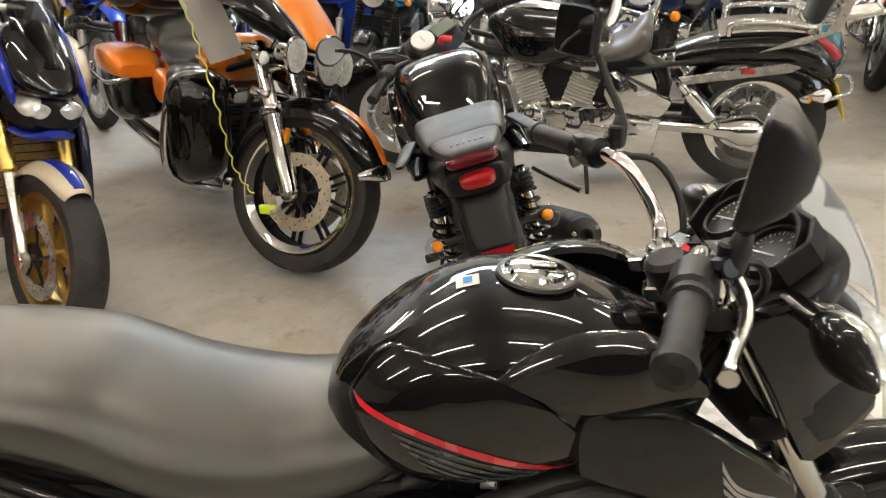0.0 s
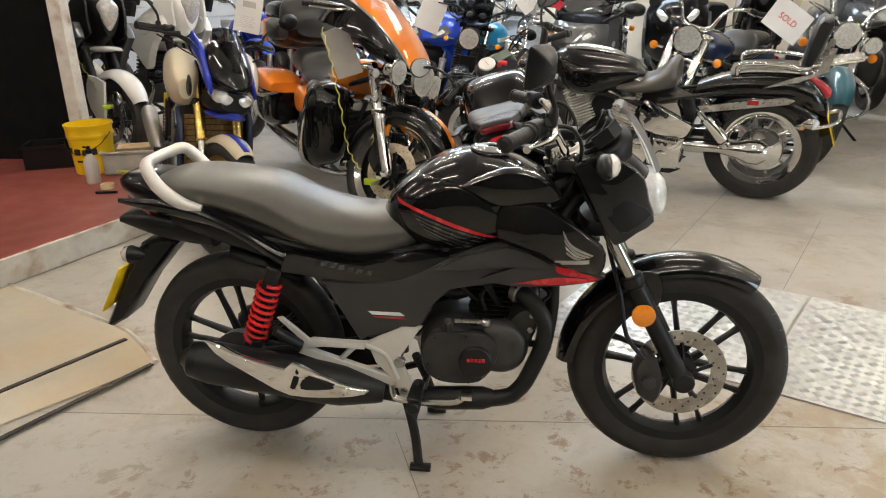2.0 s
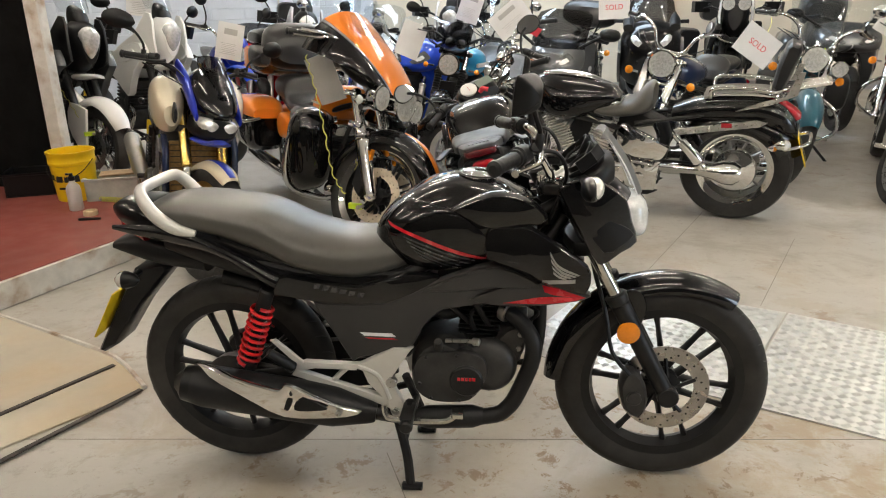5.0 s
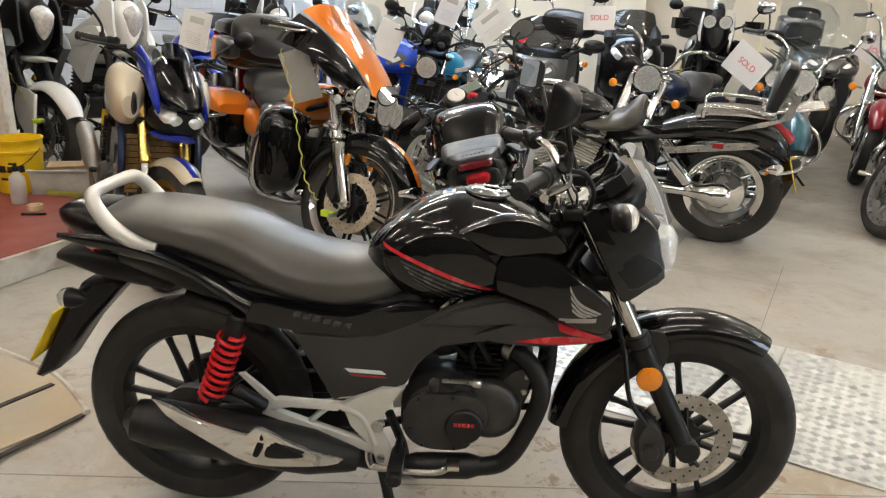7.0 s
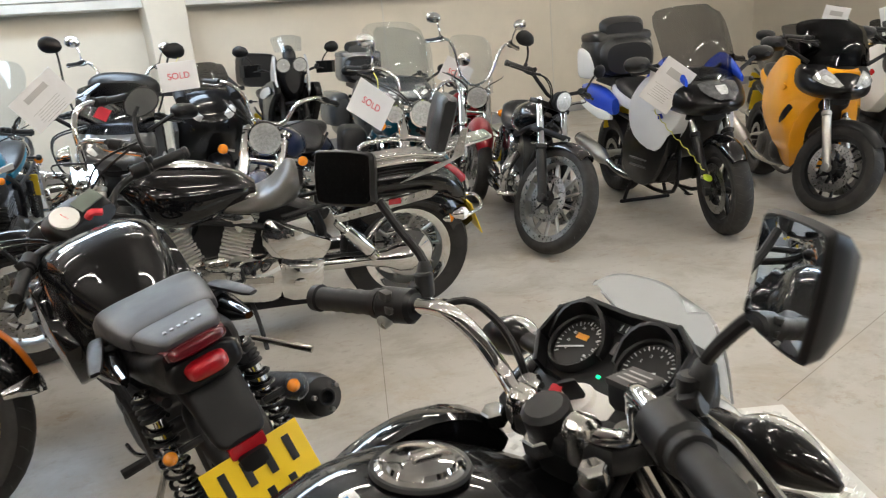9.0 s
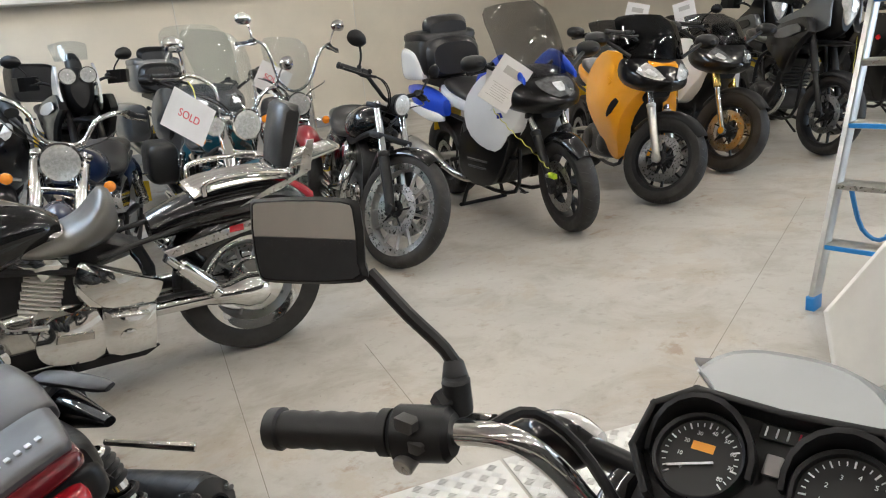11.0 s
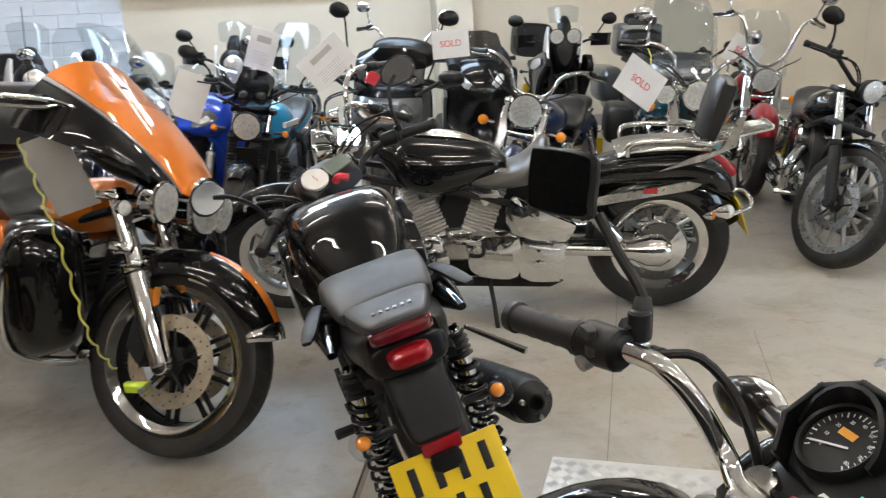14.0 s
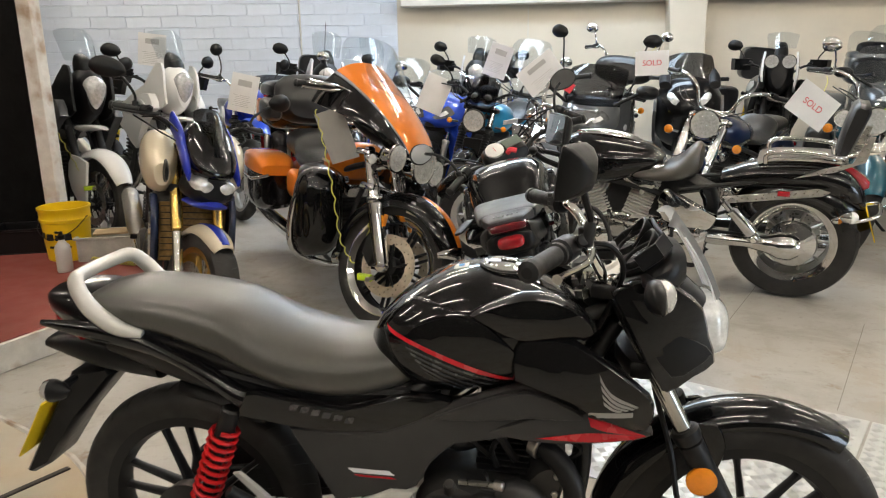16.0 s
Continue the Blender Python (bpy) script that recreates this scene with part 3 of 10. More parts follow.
        wheel = self.p(name, base.moved(c), rim_mat, front=front)
        for s in spokes:
            self.p("spoke", s.moved(c), rim_mat if style != "wire" else "chrome", front=front, parent=wheel)
        tyre = [(rim - 0.006, -w * 0.72), (rim + 0.010, -w * 0.86), ((rim + r) / 2, -w * 1.0), (r - 0.022, -w * 0.93), (r - 0.006, -w * 0.55), (r, 0),
                (r - 0.006, w * 0.55), (r - 0.022, w * 0.93), ((rim + r) / 2, w * 1.0), (rim + 0.010, w * 0.86), (rim - 0.006, w * 0.72)]
        self.p("tyre", lathe(tyre, n + 12, True).moved(c), tyre_mat, front=front, parent=wheel)
        if fine:
            cuts = Geo()
            for i in range(34):
                a = 2 * math.pi * i / 34
                for s in (-1, 1):
                    pts = []
                    for t in (0.1, 0.35, 0.55, 0.8):
                        yy = s * w * t
                        rr = r - 0.0010 - (0.0109 * t if t < 0.55 else 0.006 + 0.042 * (t - 0.55))
                        aa = a + t * 0.11 + (0.09 if s > 0 else 0)
                        pts.append((rr * math.cos(aa), yy, rr * math.sin(aa)))
                    cuts = cuts + tube(pts, 0.0017, 4, 2)
            tagged(self.p("tread_groove", cuts.moved(c), "ink", front=front, parent=wheel), kind="stuff")
        if lip:
            lp = Geo()
            for s in (-1, 1):
                lp = lp + lathe([(rim - 0.030, s * w * 0.70), (rim - 0.004, s * w * 0.83), (rim + 0.008, s * w * 0.87), (rim + 0.010, s * w * 0.78)], n, True)
            self.p("rim_lip", lp.moved(c), lip, front=front, parent=wheel)
        if disc:
            for s in ((-1, 1) if disc_side == 0 else (disc_side,)):
                y = s * (w * 0.5 + 0.032)
                g = lathe([(disc * 0.66, y - 0.002), (disc, y - 0.002), (disc, y + 0.002), (disc * 0.66, y + 0.002)], 40 if fine else 24, True)
                d = self.p("brake_disc", g.moved(c), disc_mat, front=front, parent=wheel)
                carrier = lathe([(0.022, y * 0.7), (0.045, y * 0.95), (0.05, y), (0.03, y * 1.08)], 16)
                for i in range(5):
                    a = 2 * math.pi * i / 5
                    carrier = carrier + rod((0.03 * math.cos(a), y, 0.03 * math.sin(a)), (disc * 0.72 * math.cos(a + 0.3), y, disc * 0.72 * math.sin(a + 0.3)), 0.006, n=6)
                self.p("disc_carrier", carrier.moved(c), "matt", front=front, parent=wheel)
                if fine:
                    holes = Geo()
                    for i in range(36):
                        a = 2 * math.pi * i / 36
                        q = disc * (0.93, 0.83, 0.74)[i % 3]
                        holes = holes + rod((q * math.cos(a), y - 0.0025, q * math.sin(a)), (q * math.cos(a), y + 0.0025, q * math.sin(a)), 0.0035, n=6)
                    tagged(self.p("disc_hole", holes.moved(c), "ink", front=front, parent=wheel), kind="stuff")
        axle = rod((0, -w - 0.05, 0), (0, w + 0.05, 0), 0.011, n=10) + rod((0, -w - 0.056, 0), (0, -w - 0.045, 0), 0.017, n=6) + rod((0, w + 0.045, 0), (0, w + 0.056, 0), 0.017, n=6)
        self.p("axle", axle.moved(c), "steel", front=front, parent=wheel)
        return wheel

    def fork(self, top, spread=0.095, r=0.019, low_r=0.026, split=0.45, up="chrome", low="alloy", yoke="matt", off=0.03, gaiter=False, upside=False, pad=0.03):
        for s in (-1, 1):
            y = s * spread
            zs = self.rf + (top - self.rf) * split
            a, b, c = (self.steer_x(self.rf - 0.01), y, self.rf - 0.01), (self.steer_x(zs), y, zs), (self.steer_x(top), y, top)
            if upside:
                leg = self.p("fork_leg", rod(b, c, low_r, low_r * 0.95), up, front=True)
                self.p("fork_slider", rod(a, b, r), low, front=True, parent=leg)
            else:
                leg = self.p("fork_leg", rod(b, c, r), up, front=True)
                g = rod(a, b, low_r * 0.9, low_r) + turned([(low_r, 0), (low_r * 1.12, 0.01), (low_r * 1.12, 0.025), (low_r * 0.9, 0.03)], b, c)
                self.p("fork_slider", g, low, front=True, parent=leg)
                if gaiter:
                    zt = zs + (top - zs) * 0.75
                    prof = [((r + 0.012) if i % 2 else (r + 0.004), i * 0.011) for i in range(max(3, int((zt - zs) / 0.0118)))]
                    self.p("fork_gaiter", turned(prof, b, c, 16), "plastic", front=True, parent=leg)
            self.p("axle_clamp", rod((a[0], y - s * 0.01, a[2] + 0.004), (a[0], y + s * 0.025, a[2] + 0.004), 0.03, n=14), low, front=True, parent=leg)
        for z, t in ((top - 0.01, 0.03), (top - 0.17, 0.035)):
            x = self.steer_x(z)
            g = slab([(x - 0.025 - pad, -spread - pad), (x + pad, -spread - pad - 0.005), (x + pad + 0.005, 0), (x + pad, spread + pad + 0.005), (x - 0.025 - pad, spread + pad), (x - 0.045 - pad, 0)], 0, t, 0.006, 2)
            g.v = [Vector((p.x, p.z, z - t + p.y)) for p in g.v]
            g.f = [tuple(reversed(q)) for q in g.f]
            self.p("fork_yoke", g, yoke, front=True)

    def bars(self, centre, points, r=0.011, mat="matt", grip=0.13, grip_mat="grip", lever=True, label="", end_r=0.0):
        """centre and half the bar as points (dx, y, z) from it; grips at the ends."""
        cx, cz = centre
        half = [(cx + a, b, cz + c) for a, b, c in points]
        full = [(x, -y, z) for x, y, z in half[::-1]] + half[(1 if abs(half[0][1]) < 1e-6 else 0):]
        bar = self.p("handlebar", tube(full, r, 12, 5), mat, label, front=True)
        d = (Vector(half[-1]) - Vector(half[-2])).normalized()
        for s in (1, -1):
            e = Vector(half[-1])
            i = e - d * grip
            o = i - d * 0.075
            f = (lambda v: (v.x, s * v.y, v.z))
            prof = [(0.013, -0.006), (0.021, -0.003), (0.021, 0.006)] + [(0.0165 + 0.0012 * (q % 2), 0.008 + q * (grip - 0.018) / 10) for q in range(11)] + [(0.020, grip - 0.008), (0.019, grip + 0.004), (0.010, grip + 0.009)]
            self.p("grip", turned(prof, f(i), f(e), 16), grip_mat, front=True, parent=bar)
            self.p("switch_block", rod(f(o + d * 0.015), f(i - d * 0.004), 0.024, 0.025, 12) + rod(f(o + d * 0.03 + Vector((0.02, 0, 0.012))), f(o + d * 0.05 + Vector((0.035, 0, 0.02))), 0.012, n=8), "plastic", front=True, parent=bar)
            if lever:
                a, b, c = o + Vector((0.03, 0, -0.004)), i + Vector((0.055, 0, -0.012)), e + Vector((0.045, 0, -0.012))
                self.p("lever", tube([(*f(a), 0.009), (*f(b), 0.0065), (*f(c - d * 0.02), 0.0055), (*f(c), 0.009)], 0.006, 8, 4), "chrome_dull" if mat == "chrome" else "matt", front=True, parent=bar)
        return bar, half

    def mirrors(self, half, stem, root=None, size=(0.085, 0.055), shape="rect", mat="plastic", stem_mat="matt", tilt=-24, frame_t=0.03, sides=(1, -1), off=(0, 0.25, 0.2), up=6):
        """Stems from the bar: points (dx, dy, dz) outward from the bar just inside the grip."""
        base = Vector(root) if root else Vector(half[-1]).lerp(Vector(half[-2]), 0.8)
        for s in sides:
            pts = [(base.x + a, s * (base.y + b), base.z + c) for a, b, c in stem]
            st = self.p("mirror_stem", tube(pts, 0.0065, 8, 4) + rod(pts[0], (pts[0][0], pts[0][1], pts[0][2] + 0.035), 0.013, n=10), stem_mat, front=True)
            hx, hz = size
            if shape == "rect":
                prof = [(-hx, -hz * 0.55), (-hx * 0.9, -hz * 0.95), (hx * 0.65, -hz), (hx * 0.95, -hz * 0.7), (hx, hz * 0.75), (hx * 0.75, hz), (-hx * 0.75, hz * 0.95), (-hx * 0.98, hz * 0.6)]
            elif shape == "round":
                prof = [(hx * math.cos(i * math.pi / 6), hx * math.sin(i * math.pi / 6)) for i in range(12)]
            else:
                prof = [(-hx, -hz * 0.2), (-hx * 0.6, -hz * 0.85), (hx * 0.4, -hz), (hx, -hz * 0.4), (hx * 0.9, hz * 0.5), (hx * 0.2, hz), (-hx * 0.7, hz * 0.6)]
            prof = [(a * s, c) for a, c in prof]
            outline = [Vector(q) for q in smooth_rows(prof + [prof[0]], 3)[:-1]]
            if sum(a.x * b.y - b.x * a.y for a, b in zip(outline, outline[1:] + outline[:1])) < 0:
                outline.reverse()
            loops = []
            for k, dep in ((0.22, frame_t * 1.0), (0.62, frame_t * 0.72), (0.92, frame_t * 0.3), (1.0, 0.0), (0.93, -0.004)):
                loops.append([(dep, q.x * k, q.y * k) for q in outline])
            back = rings(loops)
            glass = rings([[(-0.0046, q.x * 0.9, q.y * 0.9) for q in outline], [(-0.003, q.x * 0.9, q.y * 0.9) for q in outline]])
            end = Vector(pts[-1])
            m = Matrix.Translation(end + Vector((off[0], s * hx * off[1], hz * off[2]))) @ Matrix.Rotation(radians(-tilt * s), 4, "Z") @ Matrix.Rotation(radians(up), 4, "Y")
            shell = self.p("mirror_housing", back.moved(m), mat, front=True, parent=st)
            gl = glass.moved(m)
            gl.f = [tuple(reversed(q)) for q in gl.f]
            self.p("mirror_glass", gl, "mirror", front=True, parent=st)

    def round_lamp(self, x, z, r, y=0.0, depth=None, mat="chrome", name="headlamp", lens="lamp_lens", fwd=1, front=True):
        depth = depth or r * 1.5
        shell = turned([(r * 0.15, 0), (r * 0.6, depth * 0.12), (r * 0.9, depth * 0.45), (r * 1.0, depth * 0.85), (r * 1.06, depth * 0.9), (r * 1.06, depth), (r * 0.95, depth * 1.01)], (x - fwd * depth, y, z), (x, y, z), 28)
        ob = self.p(name, shell, mat, front=front)
        if lens == "lamp_lens":
            self.p("reflector_bowl", turned([(r * 0.95, 0), (r * 0.88, -r * 0.06), (r * 0.70, -r * 0.14), (r * 0.45, -r * 0.20), (r * 0.18, -r * 0.23), (r * 0.16, -r * 0.20), (0.001, -r * 0.19)], (x + fwd * 0.004, y, z), (x + fwd * 0.1, y, z), 24), "reflector", front=front, parent=ob)
            self.p("bulb_shield", turned([(r * 0.20, 0), (r * 0.22, r * 0.06), (r * 0.14, r * 0.14), (0.001, r * 0.16)], (x - fwd * r * 0.16, y, z), (x + fwd * 0.1, y, z), 16), "chrome", front=front, parent=ob)
            lens = "lamp_glass"
        self.p("lens", turned([(r * 0.96, 0), (r * 0.8, r * 0.10), (r * 0.45, r * 0.19), (0.001, r * 0.22)], (x - fwd * 0.006, y, z), (x + fwd * 0.1, y, z), 28), lens, front=front, parent=ob)
        return ob

    def indicator(self, x, y, z, back=False, lens="amber", stem="plastic", r=0.022, length=0.055, front=False, body="plastic"):
        s = 1 if y > 0 else -1
        d = -1 if back else 1
        yi = y - s * 0.07
        ob = self.p("indicator", tube([(x, yi, z), (x, y - s * 0.02, z)], 0.0085, 8) + turned([(0.003, 0), (r * 0.7, length * 0.2), (r, length * 0.55), (r, length * 0.62)], (x - d * length * 0.5, y, z), (x + d * length * 0.5, y, z), 14), body, front=front)
        self.p("lens", turned([(r, 0), (r * 0.86, length * 0.22), (r * 0.4, length * 0.38), (0.001, length * 0.4)], (x + d * length * 0.1, y, z), (x + d * length, y, z), 14), lens, front=front, parent=ob)

    def plate(self, x, z, tilt=15, w=0.23, h=0.17, bars_on=True):
        c, s = math.cos(radians(tilt)), math.sin(radians(tilt))
        m = Matrix.Translation((x, 0, z)) @ Matrix.Rotation(radians(tilt), 4, "Y")
        ob = self.p("number_plate", box(0, 0, 0, 0.006, w, h, 0.002).moved(m), "plate_yellow", "yellow rear number plate with its characters as plain bars")
        if bars_on:
            for row, n in ((0.038, 4), (-0.038, 3)):
                for i in range(n):
                    self.p("plate_mark", box(-0.0042, (i - (n - 1) / 2) * w * 0.22, row, 0.002, w * 0.075, 0.056, 0.0005).moved(m), "ink", parent=ob)

    def tail_lamp(self, x, z, w=0.07, h=0.03, d=0.05, mat="red_lens", y=0.0):
        self.p("tail_lamp", loft([(x - d, z - h * 0.5, z + h * 0.4, w * 0.75, 0.5, 3), (x - d * 0.7, z - h * 0.9, z + h * 0.8, w, 0.5, 3), (x, z - h, z + h, w, 0.5, 3)], 16, 3).moved(Matrix.Translation((0, y, 0))), mat)

    def body(self, name, stations, mat, label="", n=22, k=4, front=False, y=0.0):
        g = loft(stations, n, k)
        return self.p(name, g.moved(Matrix.Translation((0, y, 0))) if y else g, mat, label, front)

    def side(self, name, outline, y, thick, mat, bulge=0.0, rounded=3, both=True, front=False, label="", e=0.004):
        for s in ((1, -1) if both else (both if both in (1, -1) else -1,)):
            g = panel(outline, y, thick, bulge, e, rounded)
            self.p(name, g if s > 0 else g.flip(), mat, label, front)

    def screen(self, base_x, base_z, top_x, top_z, w0, w1, mat="screen", curve=0.10, front=True, bulge=0.0, n=8):
        grid = []
        for i in range(n + 1):
            t = i / n
            row = []
            ww = (w0 + (w1 - w0) * t) * (1 if t < 0.8 else 1 - 1.4 * (t - 0.8) ** 1.5 * 2)
            for j in range(13):
                u = -1 + j / 6
                row.append((base_x + (top_x - base_x) * t + bulge * math.sin(t * math.pi) - curve * u * u, ww * u, base_z + (top_z - base_z) * t - (0.02 * u ** 4 if t > 0.9 else 0)))
            grid.append(row)
        ob = self.p("windscreen", sheet(grid), mat, front=front, sharp=60)
        return ob

    def shock(self, p0, p1, r=0.026, spring="chrome", turns=9, body="matt"):
        for s in (1, -1):
            a, b = (p0[0], s * p0[1], p0[2]), (p1[0], s * p1[1], p1[2])
            sh = self.p("shock_absorber", rod(a, b, r * 0.5) + rod(a, Vector(a).lerp(Vector(b), 0.1), r * 0.95) + rod(Vector(a).lerp(Vector(b), 0.62), b, r * 0.7), body)
            self.p("spring", coil(Vector(a).lerp(Vector(b), 0.08), Vector(a).lerp(Vector(b), 0.8), r, r * 0.18, turns), spring, parent=sh)

    def chassis(self, pivot=(0.42, 0.36), head=None, arm="matt", frame="matt", low=0.24, arm_r=0.024):
        hx, hz = head or (self.steer_x(0.85) - 0.05, 0.85)
        px, pz = pivot
        fr = Geo()
        for s in (1, -1):
            fr = fr + tube([(hx, s * 0.03, hz), (hx - 0.18, s * 0.11, hz - 0.06), (px + 0.1, s * 0.13, hz - 0.2), (px, s * 0.13, pz + 0.06), (px - 0.02, s * 0.12, pz - 0.05)], 0.017, 8)
            fr = fr + tube([(hx + 0.02, s * 0.03, hz - 0.1), (hx - 0.03, s * 0.09, hz - 0.3), (hx - 0.12, s * 0.10, low), (px + 0.1, s * 0.10, low - 0.01), (px, s * 0.12, pz - 0.05)], 0.014, 8)
            fr = fr + tube([(px + 0.05, s * 0.12, pz + 0.25), (px - 0.3, s * 0.11, pz + 0.3), (px - 0.55, s * 0.09, pz + 0.34)], 0.012, 8)
        self.p("frame", fr, frame)
        sw = Geo()
        for s in (1, -1):
            sw = sw + tube([(px, s * 0.09, pz), (0.2, s * 0.10, (pz + self.rr) / 2), (0, s * 0.095, self.rr)], arm_r, 10)
        self.p("swingarm", sw + rod((px, -0.12, pz), (px, 0.12, pz), 0.022), arm)

    def fins(self, cx, z0, z1, sx, sy, n, mat, tilt=0.0, name="cylinder", cap=True, cap_mat=None):
        m = Matrix.Translation((cx, 0, z0)) @ Matrix.Rotation(radians(tilt), 4, "Y")
        h = z1 - z0
        g = box(0, 0, h / 2, sx * 0.72, sy * 0.78, h, 0.01)
        fin_list = []
        for i in range(n):
            z = h * (i + 0.5) / n
            fin_list.append(box(0, 0, z, sx * (0.95 + 0.05 * (i % 2)), sy, h / n * 0.42, 0.003).moved(m))
        ob = self.p(name, g.moved(m), mat)
        for fg in fin_list:
            self.p("fin", fg, mat, parent=ob)
        if cap:
            hd = loft([(-sx * 0.5, h, h + 0.06, sy * 0.36, 0.3, 4), (-sx * 0.3, h - 0.005, h + 0.085, sy * 0.46, 0.3, 4), (sx * 0.3, h - 0.005, h + 0.085, sy * 0.46, 0.3, 4), (sx * 0.5, h, h + 0.06, sy * 0.36, 0.3, 4)], 16, 3)
            self.p("rocker_cover", hd.moved(m), cap_mat or mat, parent=ob)
        return ob

    def crankcase(self, x0, x1, z0, z1, hw, mat, cover_mat=None, cover_r=0.085):
        xm, zm = (x0 + x1) / 2, (z0 + z1) / 2
        c = self.body("crankcase", [(x0, zm - 0.06, zm + 0.05, hw * 0.6, 0.5, 4), (x0 + 0.03, z0 + 0.02, z1 - 0.02, hw * 0.9, 0.5, 4), (xm, z0, z1, hw, 0.5, 4.5), (x1 - 0.03, z0 + 0.02, z1 - 0.03, hw * 0.95, 0.5, 4), (x1, zm - 0.05, zm + 0.05, hw * 0.6, 0.5, 4)], mat)
        for s in (1, -1):
            for dx, r, o in ((0.13, cover_r * 0.9, 0.02), (-0.08, cover_r, 0.03)):
                self.p("engine_cover", turned([(r * 1.05, 0), (r, 0.02), (r * 0.85, o + 0.012), (r * 0.5, o + 0.02), (0.001, o + 0.02)], (xm + dx * (x1 - x0) / 0.4, s * hw * 0.88, zm), (xm + dx * (x1 - x0) / 0.4, s * (hw + 0.1), zm), 24), cover_mat or mat, parent=c)
        return c

    def silencer(self, p0, p1, r, mat="chrome", tip="matt", shield=None, name="exhaust_silencer", cap_len=0.05):
        length = (Vector(p1) - Vector(p0)).length
        s = self.p(name, turned([(r * 0.45, 0), (r * 0.55, length * 0.03), (r * 0.95, length * 0.22), (r, length * 0.35), (r, length * 0.94), (r * 0.9, length)], p0, p1, 24), mat)
        d = (Vector(p1) - Vector(p0)).normalized()
        e = Vector(p1)
        self.p("silencer_tip", turned([(r * 0.9, -0.002), (r * 0.82, cap_len * 0.5), (r * 0.5, cap_len * 0.8), (r * 0.36, cap_len), (r * 0.28, cap_len), (r * 0.28, cap_len * 0.3), (0.001, cap_len * 0.3)], e, e + d * 0.1, 20), tip, parent=s)
        return s

    def pipe(self, points, r=0.022, mat="chrome", both=False, name="exhaust_pipe"):
        g = tube(points, r, 12, 5)
        self.p(name, g.both() if both else g, mat)

    def pegs(self, x, z, y=0.2, mat="matt"):
        for s in (1, -1):
            self.p("foot_peg", rod((x, s * (y - 0.1), z), (x, s * (y + 0.04), z), 0.014, 0.016, 8) + rod((x, s * (y - 0.1), z), (x - 0.06, s * (y - 0.1), z + 0.07), 0.01, n=6), mat)

    def stand(self, x=0.5, z=0.2, reach=0.26, mat="matt"):
        self.p("side_stand", tube([(x, 0.11, z), (x - 0.03, 0.11 + reach * 0.5, z * 0.5), (x - 0.05, 0.11 + reach, -0.0 + reach * 0.02)], 0.011, 8) + box(x - 0.055, 0.11 + reach, 0.006, 0.06, 0.045, 0.01, 0.003), mat)

    def cables(self, centre, n=3):
        cx, cz = centre
        rnd = random.Random(int(cx * 1000 + cz * 777))
        for i in range(n):
            s = 1 if i % 2 else -1
            y = s * (0.24 + 0.02 * i)
            g = tube([(cx - 0.05, y, cz + 0.01), (cx + 0.09 + rnd.random() * 0.04, y * 0.75, cz + 0.02 - rnd.random() * 0.06), (cx + 0.10, y * 0.3, cz - 0.10), (cx + 0.0, s * 0.04, cz - 0.26)], 0.0042, 6, 5)
            self.p("cable", g, "plastic", front=True)

    def clutter(self, x0, x1, z0, z1, hw, n=16, seed=1):
        """Hoses, brackets and fittings round the engine."""
        rnd = random.Random(seed)
        for i in range(n):
            x, z, s = rnd.uniform(x0, x1), rnd.uniform(z0, z1), rnd.choice((1, -1))
            y = s * rnd.uniform(hw * 0.6, hw)
            if i % 3:
                self.p("hose", tube([(x, y, z), (x + rnd.uniform(-0.06, 0.06), y + s * 0.012, z + rnd.uniform(-0.06, 0.06)), (x + rnd.uniform(-0.12, 0.12), y * 0.8, z + rnd.uniform(-0.12, 0.12))], rnd.uniform(0.004, 0.01), 6, 4), "plastic")
            else:
                self.p("fitting", rod((x, y, z), (x + rnd.uniform(-0.03, 0.03), y + s * 0.02, z + rnd.uniform(-0.02, 0.02)), rnd.uniform(0.008, 0.02), n=8), "dusty")


def sale_card(at, yaw, w=0.21, h=0.297, text="SOLD", tilt=0.0, roll=0.0, label="white laminated sale card with red lettering, hung from handlebars", mat="paper", cord_to=None, marks=False):
    m = Matrix.Translation(at) @ Matrix.Rotation(radians(yaw), 4, "Z") @ Matrix.Rotation(radians(tilt), 4, "X") @ Matrix.Rotation(radians(roll), 4, "Y")
    ob = thing("sale_card", label, "card", m, "sale cards on the motorcycles")
    part("card", box(0, 0, 0, w, 0.0016, h, 0.0006), M[mat], ob)
    if text:
        writing(text, 0.058, M["red_ink"], ob, Matrix.Translation((0, -0.0016, 0.0)) @ Matrix.Rotation(radians(90), 4, "X"))
    if marks:
        g = Geo()
        for i in range(7):
            g = g + box(-0.01 + (i % 2) * 0.01, -0.0012, -0.02 - i * 0.014, w * (0.6 - 0.06 * (i % 3)), 0.0006, 0.003, 0.0001)
        part("print_line", g, M["paper_grey"], ob)
        part("printed_picture", box(0, -0.0013, h * 0.26, w * 0.5, 0.0006, h * 0.16, 0.0001), M["paper_grey"], ob)
    if cord_to:
        p = m.inverted() @ Vector(cord_to)
        part("cord", tube([(0, 0, h * 0.48), (p.x * 0.4 + 0.01, p.y * 0.5, h * 0.48 + (p.z - h * 0.48) * 0.6), tuple(p)], 0.0028, 6, 5), M["cord"], ob)
    return ob


